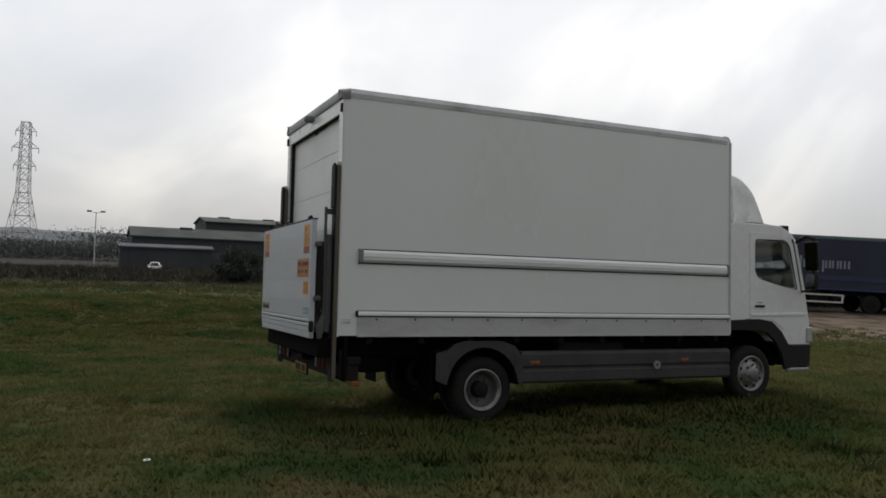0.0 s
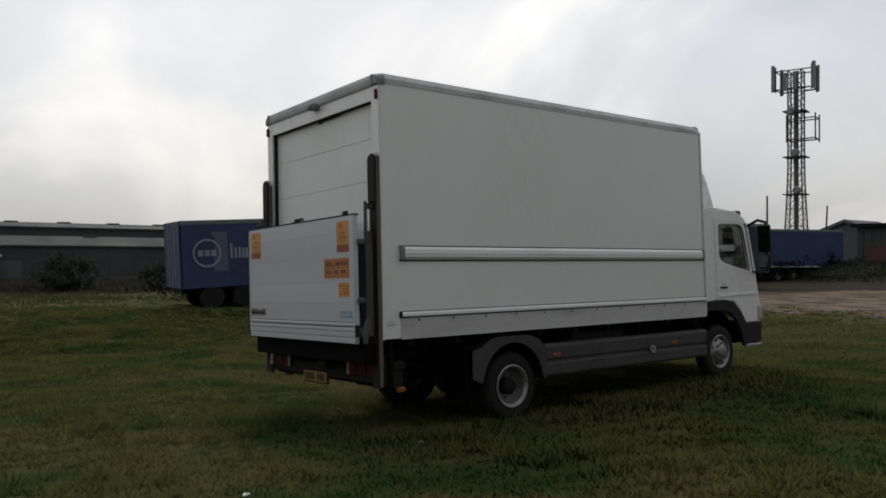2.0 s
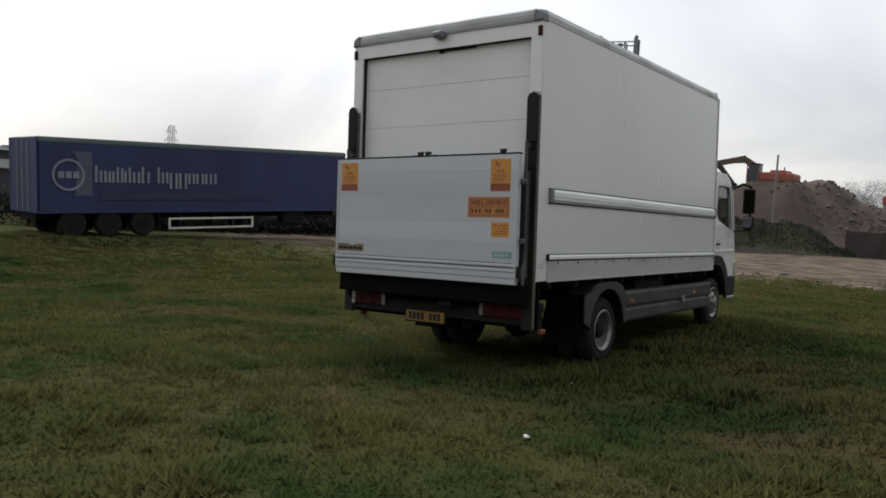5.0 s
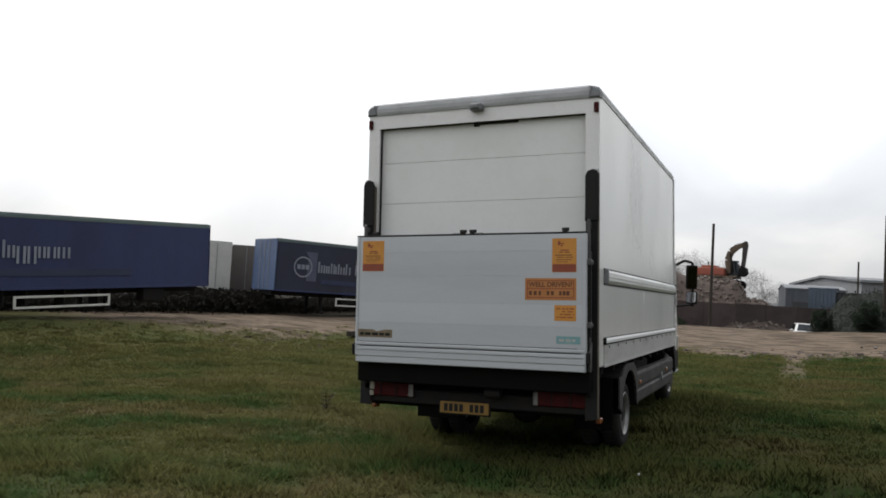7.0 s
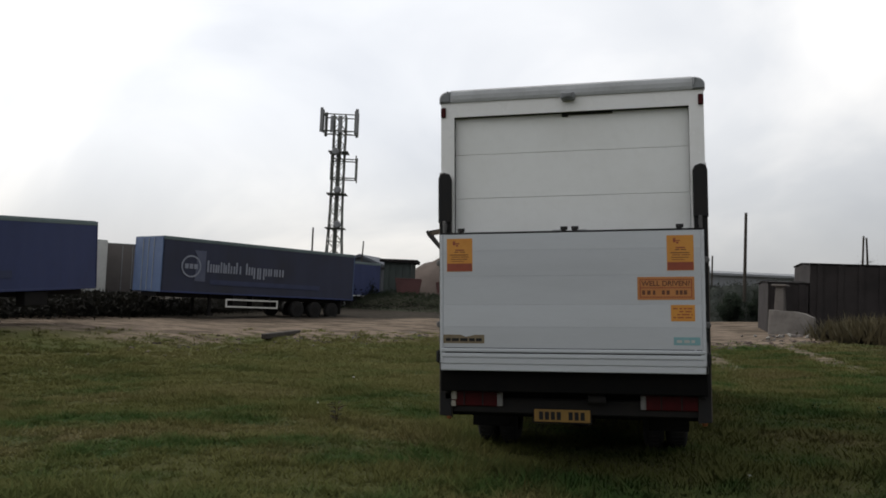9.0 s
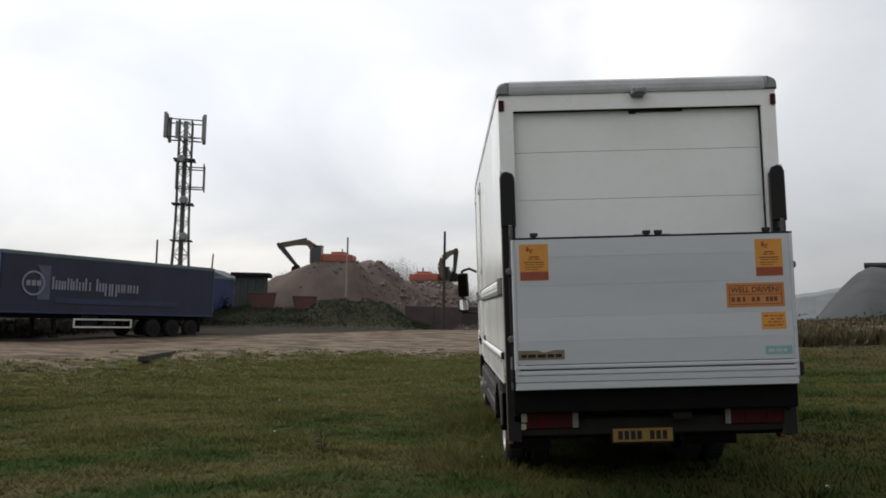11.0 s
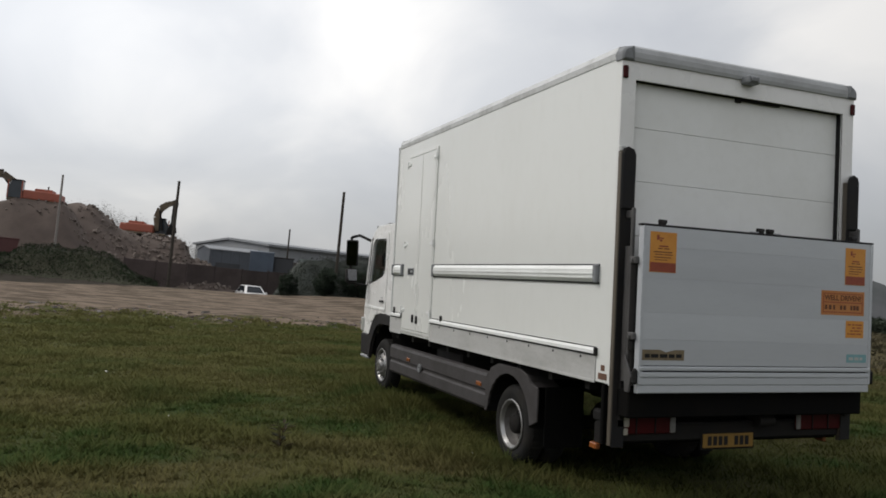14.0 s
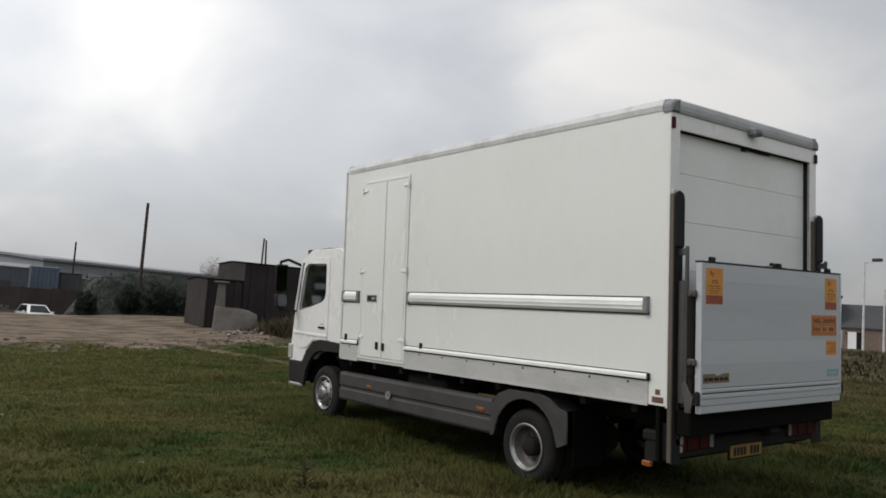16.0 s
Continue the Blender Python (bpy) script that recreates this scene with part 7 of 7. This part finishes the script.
def build_clods(count=520):
    """Clods of turf and stones loose along the ragged edge between field and yard."""
    rng = np.random.default_rng(21)
    own_v, own_f, mats = [], [], []
    cube = [(-1, -1, -1), (1, -1, -1), (1, 1, -1), (-1, 1, -1), (-0.6, -0.7, 1), (0.7, -0.5, 1), (0.6, 0.7, 1), (-0.7, 0.6, 1)]
    quad = [(3, 2, 1, 0), (4, 5, 6, 7), (0, 1, 5, 4), (1, 2, 6, 5), (2, 3, 7, 6), (3, 0, 4, 7)]
    for k in range(count):
        x = rng.uniform(-13, 8)
        y = max((16.2 + 0.5 * max(x, 0)) / 0.8, 0) if x > -7.5 else (17.5 + 0.775 * x) / 0.634
        y += rng.normal(1.0, 1.5)
        s = rng.uniform(0.015, 0.055) * (1.8 if k % 11 == 0 else 1)
        m = Matrix.Translation((x, y, ground_z(x, y) + s * 0.2)) @ Euler((rng.uniform(-0.3, 0.3), rng.uniform(-0.3, 0.3), rng.uniform(0, 6))).to_matrix().to_4x4()
        size = np.array((rng.uniform(0.8, 2.6), rng.uniform(0.6, 1.2), rng.uniform(0.3, 0.6))) * s
        b = len(own_v)
        own_v += [tuple(m @ Vector((c[0] * size[0], c[1] * size[1], c[2] * size[2]))) for c in cube]
        own_f += [tuple(b + i for i in q) for q in quad]
        mats += [0 if k % 3 else 1] * 6
    me = bpy.data.meshes.new("clods")
    me.from_pydata(own_v, [], own_f)
    me.materials.append(SOIL)
    me.materials.append(DARK_CONCRETE)
    me.polygons.foreach_set("material_index", np.array(mats, dtype=np.int32))
    tagged(new("clods", me), "clods of earth and stones along the edge of the yard", "clods", kind="stuff")


def build_rut_bar(x, y, rz, length):
    """A dark bar added to stand in for a rut edge on the hardcore."""
    ob = new("rut_edge_bar", mesh_of("rut_edge_bar", block(-length / 2, length / 2, -0.09, 0.09, -0.03, 0.14, 0.02), POLE_WOOD))
    ob.matrix_basis = pose(x, y, ground_z(x, y), 0, 0, rz)
    tagged(ob, "dark bar standing in for a rut edge on the yard", "timber")


# ---- placing ----
build_grass()
build_weed(-3.28, 2.62, 0.30, 1, "withered brown dock standing in the grass", WEED_LEAF, 30)
build_weed(3.9, 4.3, 0.16, 2, "low clump of green dock leaves", DOCK_LEAF, 44)
build_weed(3.2, 4.9, 0.14, 3, "low clump of green dock leaves", DOCK_LEAF, 40)
build_weed(4.6, 3.9, 0.13, 4, "low clump of green dock leaves", DOCK_LEAF, 36)
for k, (x, y, s) in enumerate(((2.33, -1.97, 0.030), (1.60, 0.20, 0.028), (-4.25, 4.47, 0.022), (-1.4, 2.2, 0.02), (5.2, -0.4, 0.018), (-5.0, 8.4, 0.024))):
    build_litter(x, y, s, k)

build_trailer(pose(-19.35, 5.55, -0.14, 0, -3.0, 82.0), CURTAIN_BLUE, False, "dark blue curtain-sided trailer with pale lettering", TL=11.9, shift=-0.4, end_mat=CURTAIN_BLUE)
build_trailer(pose(-19.22, 23.79, 0.14, 0, 0.7, 61.0), CURTAIN_DUSTY, True, "dusty dark blue curtain-sided trailer with pale lettering", z0=1.02, z1=3.47, TL=11.25, shift=0.1)
build_trailer(pose(-21.0, 35.6, 0.2, 0, 0.0, 68.7), CURTAIN_BLUE, True, "plain blue trailer parked behind another", False, z0=1.0, z1=3.35, end_mat=CLAD_GREY)
build_trailer(pose(-35.06, 31.44, 0.0, 0, 0.0, -36.5), TRAILER_WHITE, True, "white box trailer seen end-on between two others", False, z0=1.0, z1=3.45, end_mat=TRAILER_WHITE)
build_trailer(pose(-32.5, 36.8, 0.0, 0, 0.0, -50.0), TRAILER_TAN, True, "drab tan trailer seen end-on between two others", False, z0=1.0, z1=3.40, end_mat=TRAILER_TAN)

build_comms_mast(-21.15, 50.4, 15.9)
build_pylon(-390, -26.2, -2.5, 57, 78, "tall grey lattice power pylon far off")
build_pylon(-340, 233, -2.5, 36, 30, "grey lattice power pylon beyond the trailers")
build_lamp_post(-120.5, -0.5, 6.5, (-1, 1), "twin-headed lamp post in a far car park")
build_pole(-9.2, 51.4, 6.8, 0.085, POLE_PALE, "thin pale pole in front of the heap")
build_pole(-2.06, 52.1, 7.45, 0.12, POLE_WOOD, "dark weathered timber pole")
build_pole(8.3, 47.2, 7.65, 0.12, POLE_WOOD, "dark weathered timber pole")
build_pole(8.1, 64.3, 5.8, 0.09, POLE_WOOD, "dark weathered timber pole")
build_pole(-22.0, 48.0, 6.1, 0.08, POLE_WOOD, "thin dark pole behind a trailer")
build_pole(-18.8, 49.6, 5.3, 0.07, POLE_WOOD, "thin dark pole behind a trailer", (0.25, 0))
build_pole(28.6, 14.6, 8.0, 0.085, POLE_WOOD, "tall dark pole standing alone on the rise")
build_pole(13.7, 41.5, 5.8, 0.07, POLE_WOOD, "bent rod standing above the shed", (0.1, 0))
build_pole(14.2, 41.5, 5.7, 0.07, POLE_WOOD, "bent rod standing above the shed", (-0.25, 0))

scrub_row("yard_scrub", (-23, 44.2), (-4, 45.5), 0.75, 0.9, 16000, SCRUB_DARK, 6, "low dark scrub along the foot of the bank")
# scrub row that also fills in the shade seen beneath the trailers
scrub_row("trailer_shade_scrub", (-24.5, 8), (-19.5, 46), 1.45, 1.1, 80000, SCRUB_DARK, 5, "dark scrub behind the trailers, blackened for the shade beneath them")
build_heap()
build_bank()
build_excavator(pose(-11.8, 59.3, 4.42, 0, 0, -4) @ Matrix.Scale(0.84, 4), [(-0.6, 1.5), (-1.35, 2.70), (-2.25, 3.22), (-3.4, 3.15), (-4.9, 2.78), (-3.2, 0.85)], "orange tracked excavator working on top of the heap")
build_excavator(pose(-3.0, 76.5, 3.45, 0, 0, 172), [(-0.6, 1.5), (-0.45, 2.8), (-0.75, 3.65), (-1.4, 4.2), (-2.1, 4.35), (-1.95, 2.2)], "orange tracked excavator half hidden behind the heap")
build_clods()
build_rut_bar(-10.6, 17.4, 93, 3.2)
build_skip(-14.9, 49.6, 12, 1.9, 2.25)
build_skip(-11.9, 49.6, 8, 1.7, 2.05)
build_fence((-5.0, 54.6), (8.0, 60.6), 1.95, 6)
build_car(pose(4.15, 55.9, ground_z(4.15, 55.9, False) + 0.02, 0, 0, -84), "small white hatchback parked behind the yard's crest")
for cx, cy, turn in ((-112.0, 7.4, -5),):
    build_car(pose(cx, cy, ground_z(cx, cy, False) + 0.05, 0, 0, turn), "white car parked on waste ground far across the field")
build_hall("storage_container", 6.55, 8.15, 60.8, 63.0, -0.5, 3.1, 3.15, CLAD_DARK, SHED_ROOF, "dark steel container beside the blue cabins", "x", 3, 0, None, -8, "container", 0.05)
build_hall("storage_container", 8.2, 8.85, 60.9, 63.0, -0.5, 2.8, 2.85, TRAILER_TAN, TRAILER_TAN, "narrow rusty tan container beside a dark one", "x", 1, 0, None, -8, "container", 0.05)
build_hall("site_cabin", 4.6, 6.5, 60.5, 63.0, -0.5, 3.4, 3.48, CONTAINER_BLUE, CONTAINER_BLUE, "blue stacked site cabins behind the fence", "x", 7, 0, [(-0.6, 0.3, 2.0, CLAD_DARK)], -8, "building", 0.06)
build_spoil_bank()
build_hall("site_cabin", 9.0, 14.5, 61.5, 64.0, -0.5, 2.9, 3.2, ROOF_GREEN, ROOF_GREEN, "low green-roofed site building", "x", 7, 0, [(-0.6, 0.3, 2.0, CLAD_DARK)], -8, "building", 0.12)
build_hall("storage_container", -17.6, -15.5, 51.5, 54.5, 0.2, 3.85, 3.9, ROOF_GREEN, SHED_ROOF, "dark store with a green roof beside the heap", "x", 4, 0, None, 8, "container")
build_hall("yard_building", -24.2, -20.6, 60.5, 66.0, 0.2, 3.9, 4.6, CLAD_GREY, CLAD_GREY, "pale grey workshop behind the trailers", "y", 4, 0, [(-1, 1, 2.5, CLAD_DARK)])
build_ruin()
build_sward("shed_grass", 9.0, 17.0, 25.5, 32.5, 1500, 11, 0.75, STRAW_LEAF, 23, "tall dead grass standing in front of the sheds")
build_hall("shed", 7.4, 9.22, 33.5, 36.2, 0.0, 2.72, 2.82, SHED_BROWN, SHED_ROOF, "low dark brown derelict lean-to shed", "x", 3, 0, None, 0, "shed", 0.06)
build_hall("shed", 9.28, 15.6, 33.5, 37.0, 0.0, 3.68, 3.78, SHED_BROWN, SHED_ROOF, "taller dark brown derelict shed beside a low one", "x", 7, 0, None, 0, "shed", 0.06)

for k, (x, y, h, w) in enumerate(((4.85, 45.6, 1.6, 1.3), (7.3, 45.6, 2.0, 1.9), (9.25, 45.5, 2.2, 2.1), (11.5, 45.2, 2.3, 2.5))):
    build_bush(x, y, h, w, "dark green rounded bush growing at the foot of a bank", LEAF_BANK, 20 + k)
build_bush(-18.2, 46.6, 3.3, 3.0, "dark rounded bush below the mast", LEAF_DARK, 31)
build_bush(22.0, 70.4, 5.9, 3.6, "bare grey tree behind the sheds", LEAF_TWIG, 40, True, "bare trees")
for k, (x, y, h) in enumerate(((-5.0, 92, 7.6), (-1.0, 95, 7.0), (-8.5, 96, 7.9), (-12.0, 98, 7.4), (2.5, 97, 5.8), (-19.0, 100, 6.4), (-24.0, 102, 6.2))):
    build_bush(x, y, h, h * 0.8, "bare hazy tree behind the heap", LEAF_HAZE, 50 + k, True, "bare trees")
build_sward("field_edge_grass", -42, -20, -40, 30, 9000, 9, 0.16, BLADES, 4, "rough brown-green grass running into heath", lambda x, y: not (-24 < x < -15 and 4 < y < 36))
build_sward("field_scrub", -84, -34, -50, 46, 12000, 9, 0.42, SCRUB_MID, 3, "low brown heath and bramble along the field's far side")
scrub_row("far_thicket", (-88, -40), (-92, 60), 1.0, 3.0, 30000, SCRUB_MID, 13, "ragged brown scrub before the far warehouses")
build_bush(-36.5, 5.8, 2.1, 3.0, "dark brown-green bush at the field's far side", LEAF_BANK, 71, False, "bushes across the field")
build_bush(-35.6, 10.4, 1.8, 2.6, "dark brown-green bush at the field's far side", LEAF_BANK, 72, False, "bushes across the field")
scrub_row("rise_hedge", (22, 66), (43.0, 24.4), 2.0, 1.5, 60000, HEDGE_LEAF, 7, "dark green hedge along the rise")
build_sward("rise_grass", 13, 46, -2, 60, 15000, 9, 0.20, STRAW_LEAF, 9, "rough straw-coloured grass along the rise")

build_hall("warehouse", -162, -146, 19, 99, -2.5, 6.7, 7.7, CLAD_DARK, ROOF_GREEN, "long dark warehouse with a vented green-grey roof", "y", 16, 9, [(-20, -14, 4.5, CLAD_PALE), (8, 14, 4.5, CLAD_GREY)], 0, "warehouse")
build_hall("warehouse", -150, -138, 5.6, 63, -2.5, 3.4, 5.0, CLAD_DARK, ROOF_GREEN, "low dark warehouse with a grey-green roof", "y", 14, 3, [(-18, -12, 3.5, CLAD_GREY)], 0, "warehouse")
build_hall("lean_to", -138, -134, 3.6, 18.5, -2.5, 1.5, 1.9, CLAD_DARK, CLAD_GREY, "low lean-to store with a pale roof edge", "y", 5, 0, None, 0, "warehouse")
build_hall("warehouse", 6, 40, 91, 112, -0.5, 5.0, 5.7, CLAD_PALE, CLAD_PALE, "long pale grey warehouse", "x", 12, 0, [(-12, -8, 3.5, CLAD_GREY)], 18, "warehouse")
build_hall("warehouse", 2.45, 7.8, 77.5, 84, -0.5, 3.75, 4.15, CLAD_GREY, CLAD_PALE, "grey industrial unit behind the yard", "x", 6, 0, [(-2, 0.4, 3.0, CLAD_DARK)], 6, "warehouse", 0.12)
build_slope()
build_hall("warehouse", 64.2, 85.3, 89.6, 94.6, 0.0, 9.2, 9.85, CLAD_GREY, SHED_ROOF, "long dark-roofed warehouse across the valley", "x", 6, 0, [(-8, -3, 8.0, CLAD_PALE)], 18.1, "warehouse", 0.25)
build_hall("warehouse", 67.5, 71.5, 122, 128, 0.0, 10.2, 10.8, CLAD_DARK, SHED_ROOF, "small dark store on the far hillside", "x", 2, 0, None, -28, "warehouse", 0.2)
build_pole(62.0, 69.0, 9.4, 0.13, POLE_WOOD, "far dark pole on the skyline")
barn = build_hall("barn", 83.85, 89.75, 39.2, 51.2, 0.8, 7.25, 7.5, CLAD_GREY, SHED_ROOF, "grey low-pitched barn with a tall white door panel", "y", 4, 0, None, -62.1, "barn", 0.2)
panel = part("door_panel", block(-0.15, 1.02, -6.10, -6.0, 1.6, 6.2, 0.02), CAR_WHITE, barn, "tall white door panel")
part("panel_grille", block(0.0, 0.9, -6.12, -6.10, 1.5, 2.0), CLAD_GREY, panel)
part("dark_doorway", block(1.04, 1.30, -6.06, -6.0, 1.2, 6.2), CHASSIS, barn)
build_hall("brick_wing", 83.4, 94.2, 32.4, 40.4, 0.8, 3.9, 6.5, BRICK, CLAD_DARK, "low brick building with a dark roof beside a barn", "x", 5, 0, [(-4.85, -4.0, 2.6, CAR_WHITE), (-3.98, -3.45, 2.6, CHASSIS)], -64, "building", 0.2)
build_lamp_post(55.5, 24.6, 8.2, (-1,), "single-headed lamp post by a low brick building")
build_lamp_post(58.5, 24.4, 6.4, (-1,), "single-headed lamp post by a low brick building")
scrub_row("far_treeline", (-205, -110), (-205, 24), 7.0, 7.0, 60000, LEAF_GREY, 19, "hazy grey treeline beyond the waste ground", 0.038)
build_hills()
